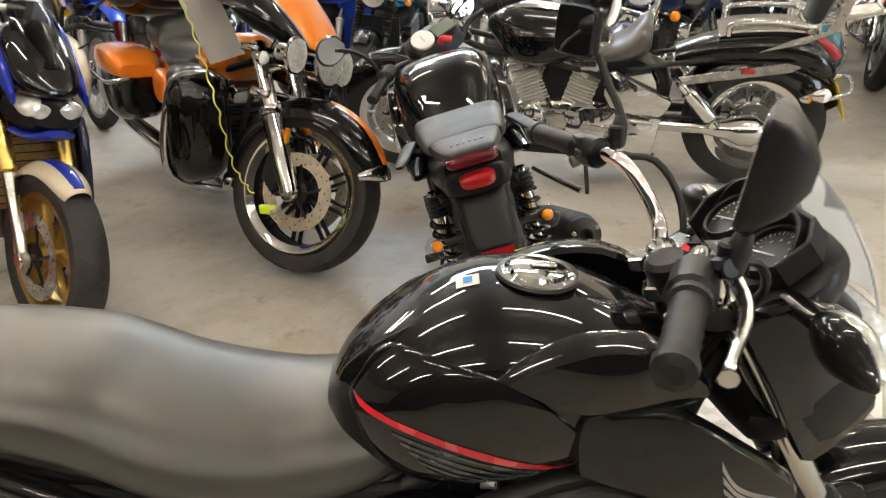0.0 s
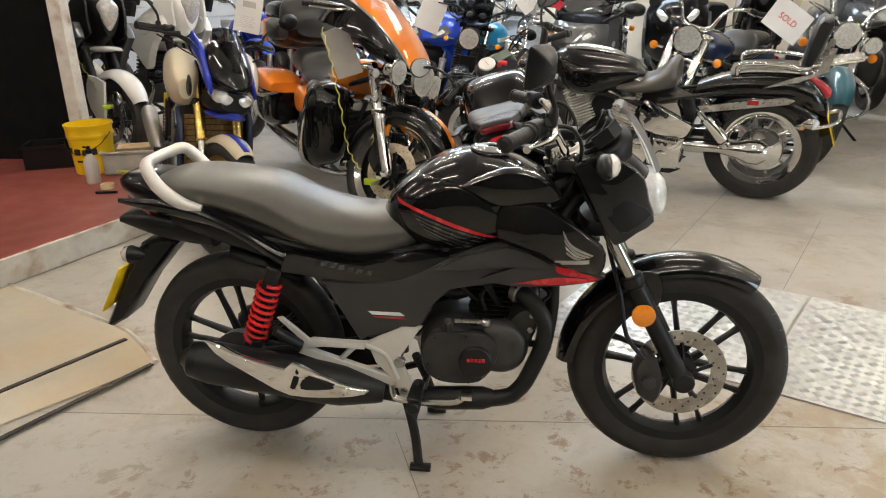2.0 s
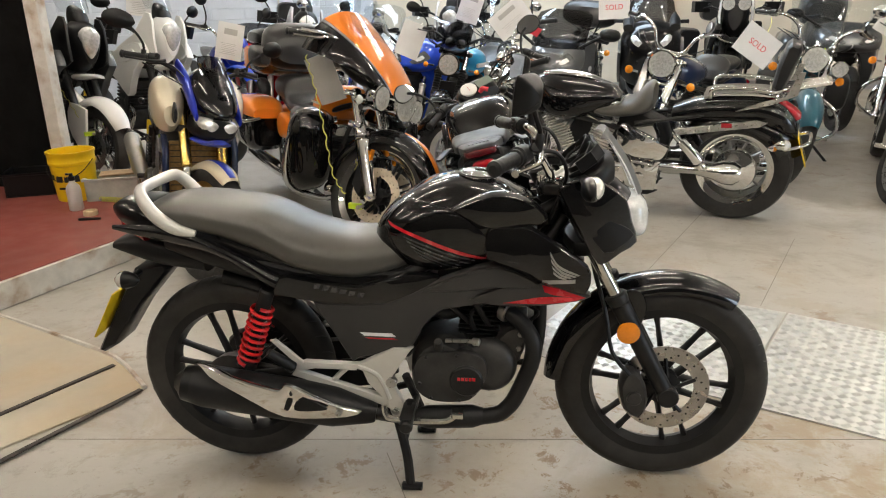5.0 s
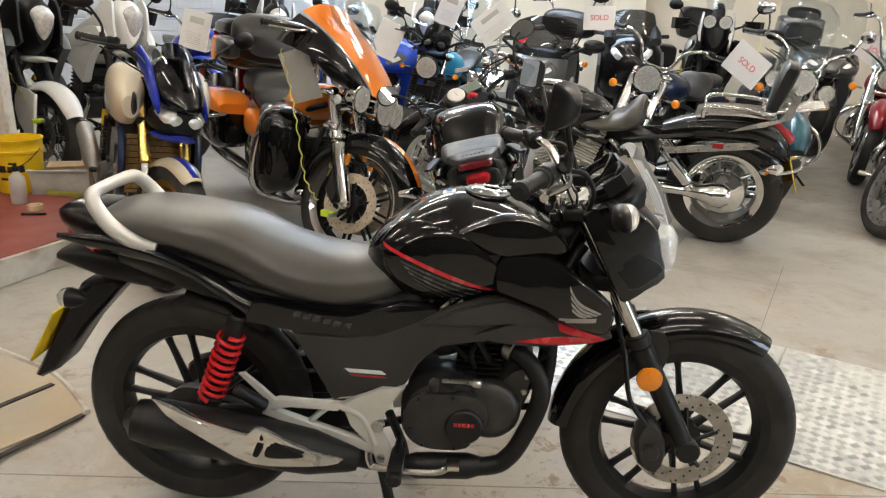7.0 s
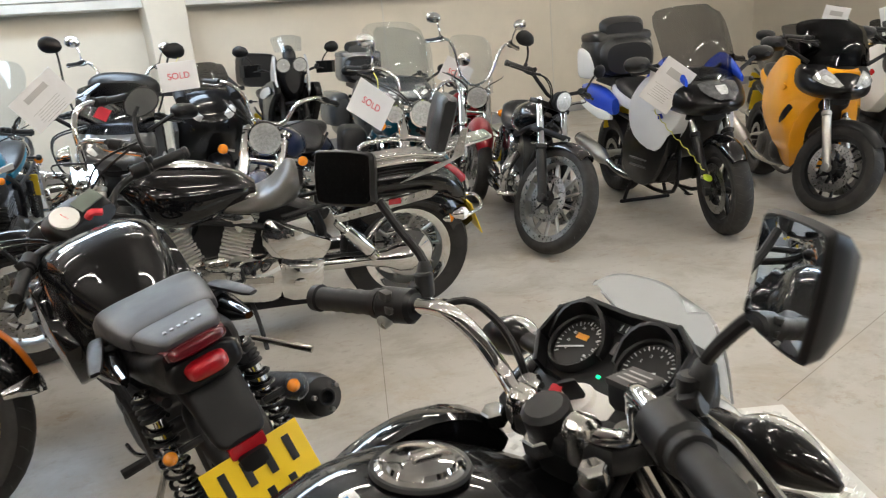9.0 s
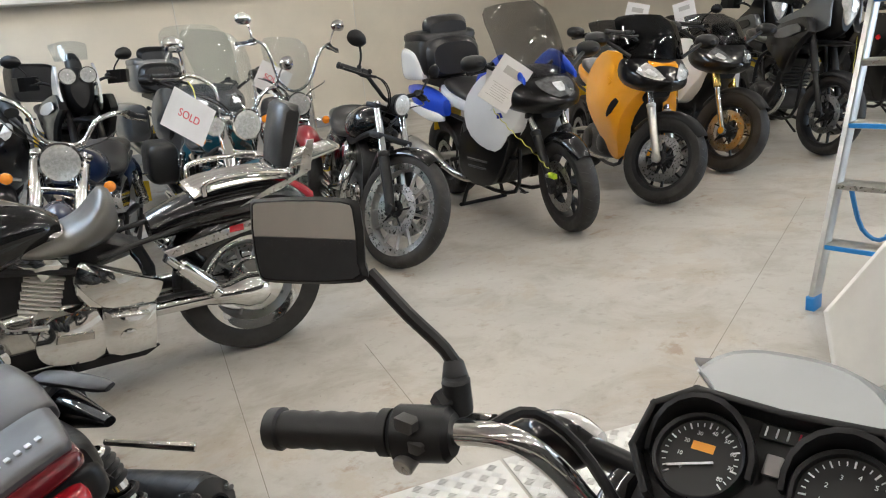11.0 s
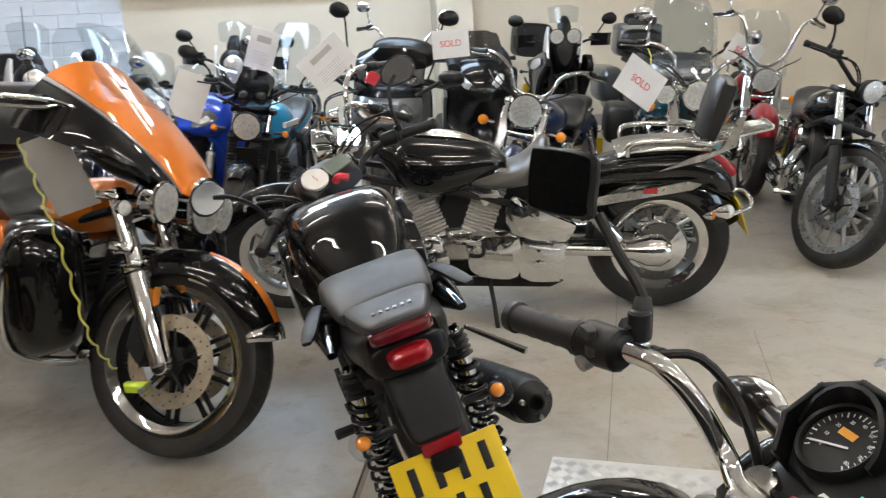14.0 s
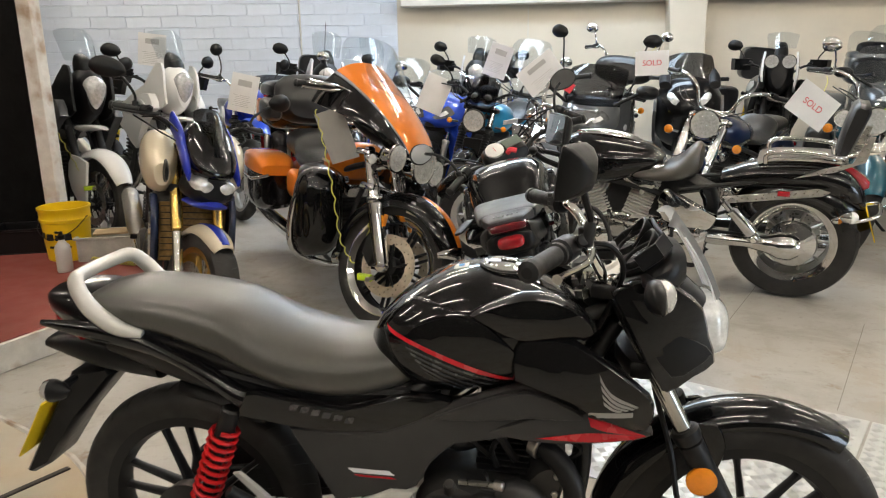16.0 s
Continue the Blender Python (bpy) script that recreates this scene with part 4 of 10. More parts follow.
def coil_cord(points, label="yellow coiled reminder cord clipped to a brake disc"):
    ob = thing("reminder_cord", label, "cord", None, "disc lock reminder cords")
    rows = smooth_rows(points, 14)
    pts = []
    for i, (x, y, z) in enumerate(rows):
        a = i * 1.25
        pts.append((x + 0.006 * math.cos(a), y, z + 0.006 * math.sin(a)))
    part("cord", tube(pts, 0.0028, 5, 2), M["cord"], ob)
    return ob


def disc_lock(at, yaw):
    ob = thing("disc_lock", "bright yellow-green disc lock on a brake disc", "lock", Matrix.Translation(at) @ Matrix.Rotation(radians(yaw), 4, "Z"), "disc locks")
    part("body", box(0, 0, 0, 0.075, 0.035, 0.032, 0.008), M["hi_vis"], ob)
    part("key_barrel", rod((0.03, -0.03, 0), (0.03, 0.03, 0), 0.012), M["steel"], ob)
    return ob

# ---- the room ----
X0, X1, Y0, Y1, ZC = -7.0, 13.0, -5.5, 9.0, 3.4


def setting(name, g, mat, label, category, sharp=38):
    return tagged(part(name, g, M[mat], None, "", sharp), label, category, "", "structure")


def block_of(x0, x1, y0, y1, z0, z1, e=0.004):
    return box((x0 + x1) / 2, (y0 + y1) / 2, (z0 + z1) / 2, x1 - x0, y1 - y0, z1 - z0, e)


def flat(outline, z0, z1, e=0.003):
    """A level slab from an outline in plan."""
    g = slab([(x, y) for x, y in outline], z0, z1, e)
    g.v = [Vector((p.x, p.z, p.y)) for p in g.v]
    g.f = [tuple(reversed(q)) for q in g.f]
    return g


floor_grid = Geo([(X0 - 0.3 + (X1 - X0 + 0.6) * i / 40, Y0 - 0.3 + (Y1 - Y0 + 0.6) * j / 40, 0) for j in range(41) for i in range(41)],
                 [(j * 41 + i, j * 41 + i + 1, j * 41 + i + 42, j * 41 + i + 41) for j in range(40) for i in range(40)])
setting("floor", floor_grid, "floor", "worn pale grey painted concrete floor with bare patches", "floor")
setting("ceiling", block_of(X0 - 0.2, X1 + 0.2, Y0 - 0.2, Y1 + 0.2, ZC, ZC + 0.1), "ceiling", "grey sheeted workshop roof", "ceiling")
setting("wall_north", block_of(-1.5, X1 + 0.2, Y1, Y1 + 0.2, 0, ZC), "wall", "cream painted back wall of the showroom", "wall")
setting("wall_east", block_of(X1, X1 + 0.2, Y0, Y1, 0, ZC), "wall", "cream painted side wall", "wall")
# unseen wall, coloured dark so that black paint and mirrors reflect dark
setting("wall_south", block_of(X0, X1, Y0 - 0.2, Y0, 0, ZC), "shutter", "unseen wall behind the aisle, dark for the reflections", "wall")
setting("wall_west", block_of(X0 - 0.2, X0, Y0 - 0.2, 7.4, 1.56, ZC), "wall", "cream painted upper end wall", "wall")
# lower half coloured dark only to darken the mirror's reflection
setting("wall_west_lower", block_of(X0 - 0.2, X0, Y0 - 0.2, 7.4, 0, 1.555), "shutter", "lower part of the end wall, dark for the mirror", "wall")
setting("baseboard", block_of(-1.3, X1, Y1 - 0.03, Y1, 0, 0.14), "skirting", "dark grey painted skirting along the back wall", "skirting")
# ledge and trunking along the back wall, with a pilaster
setting("wall_ledge", block_of(-1.25, X1, Y1 - 0.34, Y1, 1.93, 2.03, 0.01), "ledge", "white boxed ledge along the back wall", "ledge")
setting("wall_trunking", block_of(-1.2, X1, Y1 - 0.36, Y1 - 0.22, 2.032, 2.10, 0.01), "ledge", "dusty grey cable trunking on the ledge", "trunking")
pil = slab([(2.18, 0), (2.62, 0), (2.62, 1.6), (2.62, ZC), (2.05, ZC), (2.18, 1.6)], Y1 - 0.40, Y1 - 0.002, 0.012)
setting("wall_pilaster", pil, "wall", "cream painted pilaster on the back wall", "pilaster")
for i, x in enumerate((0.4, 5.3, 8.2)):
    setting("wall_joint", block_of(x, x + 0.012, Y1 - 0.006, Y1, 0.14, 1.93, 0.001), "ledge", "narrow cover strip on the back wall", "trim")

# white painted blockwork wall on the left, slightly skewed
WA, WB = Vector((-1.35, 9.0, 0)), Vector((-7.0, 7.35, 0))
along_wall = (WB - WA).normalized()
WL = (WB - WA).length
wall_m = Matrix.Translation(WA) @ Matrix.Rotation(math.atan2(along_wall.y, along_wall.x), 4, "Z")
wl = setting("wall_blockwork", block_of(-0.1, WL + 0.2, -0.25, -0.004, 0, ZC), "mortar", "white painted blockwork wall with flush joints", "wall")
wl.matrix_basis = wall_m
# conduit on the blockwork
pipe_ob = setting("wall_conduit", rod((1.32, 0.018, 0.2), (1.32, 0.018, 3.3), 0.012), "ledge", "thin white vertical conduit on the blockwork", "conduit")
pipe_ob.matrix_basis = wall_m

# yard door and rooflight that let the daylight in
setting("rooflight_frame", block_of(-1.15, 2.35, 6.1, 6.14, ZC - 0.05, ZC) + block_of(-1.15, 2.35, 7.06, 7.10, ZC - 0.05, ZC) + block_of(-1.15, -1.11, 6.1, 7.1, ZC - 0.05, ZC) + block_of(2.31, 2.35, 6.1, 7.1, ZC - 0.05, ZC), "ledge", "white frame of a rooflight", "rooflight")

# ceiling battens
batten = thing("ceiling_light", "white batten with a bright fluorescent tube on the ceiling", "ceiling light", None, "ceiling battens")
part("housing", block_of(-0.78, 0.78, -0.028, 0.028, -0.165, -0.12, 0.008) + block_of(-0.5, -0.49, -0.005, 0.005, -0.12, 0, 0.001) + block_of(0.49, 0.5, -0.005, 0.005, -0.12, 0, 0.001), M["ledge"], batten)
part("tube", rod((-0.74, 0, -0.186), (0.74, 0, -0.186), 0.014, n=12), M["tube"], batten)
for e in (-0.7585, 0.7585):
    part("end_cap", box(e, 0, -0.184, 0.033, 0.04, 0.04, 0.004), M["ledge"], batten)
# last four battens are added, unseen, to brighten left wall and right end
SPOTS = [(x, y) for y in (-3.4, -1.2, 1.0, 3.3, 5.4) for x in (-3.6, -1.0, 1.6, 4.2, 6.8)] + [(-4.3, 6.5), (9.4, 1.0), (9.4, 3.3), (9.4, 5.6)]
batten.matrix_basis = Matrix.Translation((*SPOTS[0], ZC))
for x, y in SPOTS[1:]:
    copy_thing(batten, Matrix.Translation((x, y, ZC)))

# raised red platform on the left, with its worn white edge
PE = [(-1.80, 0.70), (-1.13, 2.56), (-3.2, 3.3), (-6.8, 3.3), (-6.8, -2.4), (-2.93, -2.4)]
setting("platform", flat(PE, 0.0, 0.138), "red_floor", "low raised platform with a scuffed red painted top", "platform")
edge_dir = Vector((-1.13 + 2.93, 2.56 + 2.4, 0))
edge = block_of(0, edge_dir.length, -0.022, 0.0, 0, 0.134, 0.006)
eo = setting("platform_edge", edge, "worn_white", "chipped white painted board along the platform edge", "edge board")
eo.matrix_basis = Matrix.Translation((-2.93, -2.4, 0.001)) @ Matrix.Rotation(math.atan2(edge_dir.y, edge_dir.x), 4, "Z")
# black sheet standing in for the dark area beside a worn timber post
setting("door_post", block_of(-2.45, -2.35, 2.84, 2.94, 0.14, ZC, 0.008), "worn_white", "narrow timber post with chipped white paint", "post")
setting("partition", block_of(-6.9, -2.455, 2.97, 3.02, 0.138, ZC), "void", "flat black sheet behind the platform, left of the post", "partition")

# thin worn board on the floor with two dark edge strips
bo = setting("floor_board", flat([(-1.655, 1.01), (-0.81, 0.60), (-0.60, 0.40), (-0.57, 0.34), (-2.4, -2.2), (-2.9, -2.0)], 0.001, 0.009), "ply", "thin worn buff board lying on the floor", "floor board")
for a, b in (((-0.78, 0.53), (-1.75, -1.25)), ((-0.57, 0.345), (-1.33, -1.25))):
    d = Vector((b[0] - a[0], b[1] - a[1], 0))
    n = Vector((-d.y, d.x, 0)).normalized() * 0.011
    setting("board_strip", flat([(a[0] + n.x, a[1] + n.y), (b[0] + n.x, b[1] + n.y), (b[0] - n.x, b[1] - n.y), (a[0] - n.x, a[1] - n.y)], 0.009, 0.016), "dark_strip", "dark metal strip across the floor board", "strip")
tr = tube([(-1.66, 1.02, 0.006), (-1.2, 0.80, 0.008), (-0.82, 0.605, 0.008), (-0.57, 0.37, 0.006)], 0.011, 6, 4)
setting("board_trim", tr, "worn_white", "frayed white trim along the board", "trim")

# aluminium tread plates on the floor
PLATES = [[(1.205, 1.566), (0.789, 0.774), (1.574, 0.408), (1.990, 1.200)], [(1.998, 1.196), (1.582, 0.404), (2.165, 0.100), (2.585, 0.868)]]
PU, PV = Vector((0.885, -0.465)), Vector((0.465, 0.885))
for pl in PLATES:
    ob = setting("tread_plate", flat(pl, 0.001, 0.006), "tread", "aluminium five-bar tread plate laid on the floor", "tread plate")
    bars_v, bars_f = [], []
    us, vs = [PU.dot(Vector(q)) for q in pl], [PV.dot(Vector(q)) for q in pl]
    pitch = 0.040
    for iv in range(int((max(vs) - min(vs)) / pitch) + 1):
        for iu in range(int((max(us) - min(us)) / pitch) + 1):
            cu, cv = min(us) + (iu + 0.6) * pitch, min(vs) + (iv + 0.6) * pitch
            c = PU * cu + PV * cv
            if min(((b[0] - a[0]) * (c.y - a[1]) - (b[1] - a[1]) * (c.x - a[0])) / math.hypot(b[0] - a[0], b[1] - a[1]) for a, b in zip(pl, pl[1:] + pl[:1])) < 0.018:
                continue
            d = (PU + PV).normalized() if (iu + iv) % 2 else (PU - PV).normalized()
            e = Vector((-d.y, d.x))
            for k in range(-2, 3):
                o, b0 = c + e * k * 0.0066, len(bars_v)
                for ld, we, z in ((-0.0155, 0, 0.0058), (0, -0.0021, 0.0058), (0.0155, 0, 0.0058), (0, 0.0021, 0.0058), (-0.009, 0, 0.0085), (0.009, 0, 0.0085)):
                    q = o + d * ld + e * we
                    bars_v.append((q.x, q.y, z))
                bars_f += [(b0, b0 + 1, b0 + 4), (b0 + 1, b0 + 2, b0 + 5), (b0 + 1, b0 + 5, b0 + 4), (b0 + 2, b0 + 3, b0 + 5), (b0 + 3, b0, b0 + 4), (b0 + 3, b0 + 4, b0 + 5)]
    tagged(part("tread_bars", Geo(bars_v, bars_f), M["tread"], ob, "", 8), kind="stuff")

# saw-cut joints in the floor
for a, b in (((1.3, 1.36), (2.9, 4.9)), ((-1.0, 0.0), (3.0, 0.27)), ((0.42, 0.02), (0.9, -1.1)), ((1.905, 1.285), (2.36, 2.28)), ((2.6, 0.9), (5.5, 1.5))):
    d = Vector((b[0] - a[0], b[1] - a[1], 0))
    n = Vector((-d.y, d.x, 0)).normalized() * 0.0013
    setting("floor_joint", flat([(a[0] + n.x, a[1] + n.y), (b[0] + n.x, b[1] + n.y), (b[0] - n.x, b[1] - n.y), (a[0] - n.x, a[1] - n.y)], 0.0005, 0.0012, 0.0002), "joint", "thin dark joint in the concrete floor", "floor joint")

# ---- the small black roadster on its stand, in the foreground ----
from mathutils.bvhtree import BVHTree


def decal(geos, upper, lower, side=-1, lift=0.0014, k=8, start=0.5):
    """A thin strip between two lines (x, z), laid on a body's flank."""
    tree = BVHTree.FromPolygons([tuple(p) for g in geos for p in g.v], [tuple(i + o for i in q) for g, o in zip(geos, np.cumsum([0] + [len(g.v) for g in geos[:-1]])) for q in g.f])
    a, b = smooth_rows(upper, k), smooth_rows(lower, k)
    grid = []
    for t in (0, 0.34, 0.67, 1):
        row = []
        for (x1, z1), (x2, z2) in zip(a, b):
            x, z = x1 + (x2 - x1) * t, z1 + (z2 - z1) * t
            hit = tree.ray_cast(Vector((x, side * start, z)), Vector((0, -side, 0)))
            y = hit[0].y if hit[0] else side * 0.1
            row.append((x, y + side * lift, z))
        grid.append(row)
    return sheet(grid, 0.0007)


def quad_decal(geos, x, z, w, h, slant=0.0, **kw):
    return decal(geos, [(x - w / 2 + slant, z + h / 2), (x + w / 2 + slant, z + h / 2)], [(x - w / 2, z - h / 2), (x + w / 2, z - h / 2)], k=4, **kw)


def skin(outline, geos, side=1, lift=0.006, rings_at=(1.0, 0.985, 0.94, 0.8, 0.6, 0.4, 0.2), smooth=4, sink=0.010, start=0.5):
    """A thin panel moulded over a body's flank: concentric rings laid on the surface, its rim turned in."""
    tree = BVHTree.FromPolygons([tuple(p) for g in geos for p in g.v], [tuple(i + o for i in q) for g, o in zip(geos, np.cumsum([0] + [len(g.v) for g in geos[:-1]])) for q in g.f])
    pts = smooth_rows(list(outline) + [outline[0]], smooth)[:-1]
    if sum(a[0] * b[1] - b[0] * a[1] for a, b in zip(pts, pts[1:] + pts[:1])) > 0:
        pts.reverse()
    cx, cz = sum(p[0] for p in pts) / len(pts), sum(p[1] for p in pts) / len(pts)

    def at(x, z, up):
        hit = tree.ray_cast(Vector((x, side * start, z)), Vector((0, -side, 0)))
        return (x, (hit[0].y if hit[0] else side * 0.08) + side * up, z)

    loops = [[at(p[0], p[1], -sink) for p in pts]]
    for k in rings_at:
        up = lift * (0.35 if k == 1.0 else 0.85 if k > 0.96 else 1.0)
        loops.append([at(cx + (p[0] - cx) * k, cz + (p[1] - cz) * k, up) for p in pts])
    g = rings(loops, cap=False)
    n = len(pts)
    g.v.append(Vector(at(cx, cz, lift)))
    base = (len(loops) - 1) * n
    for j in range(n):
        g.f.append((base + j, base + (j + 1) % n, len(g.v) - 1))
    if side < 0:
        g.f = [tuple(reversed(q)) for q in g.f]
    return g


h = Bike("gloss black roadster with red stripes and springs on its stand", (1.305, 0), (1, 0), 1.305, rf=0.302, rr=0.302, rake=27, trail=0.085, steer=2)
h.root.matrix_basis = Matrix.Translation((-0.0619, 0.0026, 0)) @ Matrix.Rotation(radians(-0.27), 4, "Z")
h.rx = 0.045
h.wheel(True, 0.086, 0.227, "pair", 12, 0.128, "matt", -1)
h.wheel(False, 0.098, 0.227, "pair", 12, 0, "matt", -1)
h.p("brake_drum", turned([(0.03, 0), (0.072, 0.012), (0.078, 0.05), (0.05, 0.055)], (0.045, -0.03, 0.302), (0.045, -0.1, 0.302), 24), "engine")
h.all_front = True
# fork
h.fork(0.915, 0.085, 0.0185, 0.027, 0.44, "chrome_dull", "matt", "matt", pad=0.014)
h.p("brake_caliper", slab([(1.19, 0.26), (1.235, 0.23), (1.255, 0.29), (1.235, 0.36), (1.20, 0.38), (1.175, 0.33)], -0.115, -0.06, 0.012, 2) + rod((1.215, -0.125, 0.30), (1.215, -0.105, 0.30), 0.02), "engine")
h.p("brake_hose", tube([(1.20, -0.11, 0.37), (1.15, -0.115, 0.44), (1.13, -0.10, 0.55), (1.10, -0.07, 0.66), (1.07, -0.06, 0.8)], 0.006, 8), "plastic")
for s in (1, -1):
    h.p("reflector", turned([(0.031, 0), (0.031, 0.007), (0.024, 0.011), (0.001, 0.012)], (1.192, s * 0.106, 0.494), (1.192, s * 0.2, 0.494), 24), "amber", "round amber reflector on the fork leg")
guard = arc_guard(1.305, 0.302, 0.331, 53, 178, 0.064, 0.042, 0.004, 28, 9, 0.004)
h.p("front_mudguard", guard, "black_paint")
for s in (1, -1):
    h.side("mudguard_stay", [(1.185, 0.60), (1.225, 0.60), (1.245, 0.55), (1.225, 0.49), (1.205, 0.51)], 0.072, 0.012, "black_paint", 0.004) if s > 0 else None
h.all_front = False
# engine
h.crankcase(0.61, 0.86, 0.305, 0.465, 0.105, "engine")
h.p("clutch_cover", panel([(0.606, 0.375), (0.612, 0.325), (0.645, 0.292), (0.70, 0.284), (0.765, 0.293), (0.783, 0.328), (0.812, 0.362), (0.808, 0.418), (0.765, 0.440), (0.70, 0.442), (0.645, 0.437), (0.617, 0.412)], 0.142, 0.045, 0.010).flip(), "engine")
h.p("clutch_lip", panel([(0.598, 0.375), (0.604, 0.320), (0.642, 0.284), (0.70, 0.276), (0.772, 0.286), (0.792, 0.324), (0.822, 0.360), (0.818, 0.424), (0.768, 0.449), (0.70, 0.451), (0.640, 0.446), (0.608, 0.417)], 0.118, 0.03, 0.0).flip(), "engine")
h.p("engine_cap", turned([(0.047, 0), (0.047, 0.010), (0.042, 0.016), (0.012, 0.019), (0.001, 0.019)], (0.757, -0.142, 0.358), (0.757, -0.2, 0.358), 26), "matt")
h.p("red_engine_mark", sum((box(0.737 + 0.0105 * i, -0.1612, 0.368, 0.008, 0.002, 0.010, 0.0005) for i in range(5)), Geo()), "red_stripe", "plain red maker's mark on the engine cover")
h.p("front_engine_cover", slab([(0.815, 0.42), (0.845, 0.470), (0.880, 0.498), (0.922, 0.494), (0.914, 0.427), (0.885, 0.36), (0.845, 0.325), (0.80, 0.32)], -0.095, 0.095, 0.012, 2), "engine")
for q in ((0.625, 0.345), (0.645, 0.425), (0.73, 0.432), (0.80, 0.36), (0.735, 0.295), (0.655, 0.300)):
    h.p("cover_bolt", rod((q[0], -0.13, q[1]), (q[0], -0.152, q[1]), 0.005, n=6), "matt")
for q in ((0.905, 0.478), (0.90, 0.435), (0.862, 0.35)):
    h.p("cover_bolt", rod((q[0], -0.09, q[1]), (q[0], -0.102, q[1]), 0.008, n=6), "steel")
h.p("oil_filler", rod((0.68, -0.12, 0.43), (0.682, -0.15, 0.478), 0.013, n=10), "dusty")
h.p("clutch_arm", tube([(0.70, -0.13, 0.47), (0.76, -0.14, 0.475), (0.785, -0.14, 0.47)], 0.006, 8) + rod((0.775, -0.135, 0.472), (0.795, -0.14, 0.472), 0.011, n=10), "steel")
h.fins(0.785, 0.455, 0.60, 0.118, 0.13, 10, "matt", 4)
h.p("inlet_elbow", tube([(0.73, -0.03, 0.53), (0.69, -0.05, 0.525), (0.655, -0.04, 0.54)], 0.026, 12) + rod((0.655, -0.09, 0.548), (0.64, -0.11, 0.555), 0.012, n=10), "matt")
h.p("generator_cover", panel([(0.64, 0.30), (0.70, 0.26), (0.84, 0.27), (0.87, 0.34), (0.82, 0.43), (0.70, 0.43)], 0.13, 0.04, 0.012), "engine")
h.p("carburettor_body", box(0.67, 0, 0.56, 0.07, 0.07, 0.08, 0.02) + rod((0.65, 0, 0.56), (0.60, 0, 0.60), 0.035), "dusty")
h.clutter(0.62, 0.98, 0.45, 0.64, 0.10, 26, 5)
h.pipe([(0.84, -0.04, 0.545), (0.875, -0.075, 0.535), (0.912, -0.095, 0.508), (0.940, -0.11, 0.46), (0.935, -0.11, 0.40), (0.905, -0.112, 0.32), (0.872, -0.115, 0.262), (0.815, -0.12, 0.232), (0.62, -0.13, 0.225), (0.47, -0.15, 0.255)], 0.0235, "matt")
h.p("exhaust_chamber", turned([(0.024, 0), (0.033, 0.03), (0.033, 0.16), (0.024, 0.19)], (0.80, -0.12, 0.231), (0.60, -0.13, 0.225), 18), "matt")
h.p("header_flange", rod((0.858, -0.062, 0.542), (0.876, -0.075, 0.536), 0.034, n=12), "steel")
sil = h.silencer((0.50, -0.165, 0.256), (-0.012, -0.205, 0.352), 0.060, "matt", "plastic", cap_len=0.05)
shield = [(0.025, 0.441), (0.075, 0.428), (0.126, 0.408), (0.221, 0.385), (0.262, 0.378), (0.276, 0.394), (0.305, 0.387), (0.408, 0.332), (0.478, 0.306), (0.437, 0.287), (0.35, 0.282), (0.262, 0.287), (0.19, 0.332), (0.137, 0.363), (0.060, 0.402)]
h.p("heat_shield", panel(shield, 0.250, 0.016, 0.026, 0.005, 2).flip(), "chrome", "chromed heat shield on the silencer")
h.p("shield_slot", panel([(0.268, 0.320), (0.284, 0.318), (0.306, 0.372), (0.292, 0.380)], 0.2735, 0.006, 0.002).flip(), "plastic")
h.p("shield_recess", panel([(0.312, 0.362), (0.330, 0.362), (0.392, 0.328), (0.359, 0.318), (0.298, 0.318)], 0.2730, 0.006, 0.002).flip(), "plastic")
for q in ((0.420, 0.312),):
    h.p("shield_bolt", rod((q[0], -0.255, q[1]), (q[0], -0.274, q[1]), 0.009, n=8), "steel")
# swingarm, chain case, shocks
sw = slab([(0.0, 0.275), (0.09, 0.268), (0.52, 0.31), (0.55, 0.36), (0.50, 0.385), (0.09, 0.335), (0.0, 0.33)], 0.078, 0.105, 0.008).both()
h.p("swingarm", sw + rod((0.52, -0.11, 0.345), (0.52, 0.11, 0.345), 0.025), "matt")
h.p("chain_case", slab([(-0.05, 0.25), (0.06, 0.22), (0.55, 0.29), (0.56, 0.40), (0.30, 0.40), (0.05, 0.385), (-0.04, 0.34)], 0.11, 0.145, 0.012, 2), "matt")
h.shock((0.118, 0.135, 0.372), (0.205, 0.130, 0.612), 0.030, "red_spring", 9, "matt")
h.p("frame", (tube([(1.02, 0.03, 0.80), (0.96, 0.07, 0.70), (0.96, 0.06, 0.50), (0.94, 0.06, 0.36)], 0.017, 10) + tube([(1.0, 0.04, 0.84), (0.75, 0.08, 0.72), (0.55, 0.11, 0.62), (0.50, 0.12, 0.42), (0.50, 0.11, 0.24)], 0.017, 10) + tube([(0.6, 0.11, 0.66), (0.3, 0.11, 0.66), (0.0, 0.09, 0.74)], 0.013, 8)).both() + rod((1.0, 0, 0.78), (0.95, 0, 0.93), 0.03), "matt")
h.body("seat_base", [(-0.10, 0.70, 0.77, 0.09, 0.5, 3), (0.1, 0.63, 0.74, 0.11, 0.5, 3), (0.3, 0.585, 0.70, 0.118, 0.5, 3), (0.5, 0.57, 0.69, 0.118, 0.5, 3), (0.66, 0.60, 0.70, 0.10, 0.5, 3)], "plastic")
h.p("inner_mudguard", arc_guard(0.045, 0.302, 0.328, 50, 92, 0.062, 0.03, 0.004, 14, 7), "plastic")
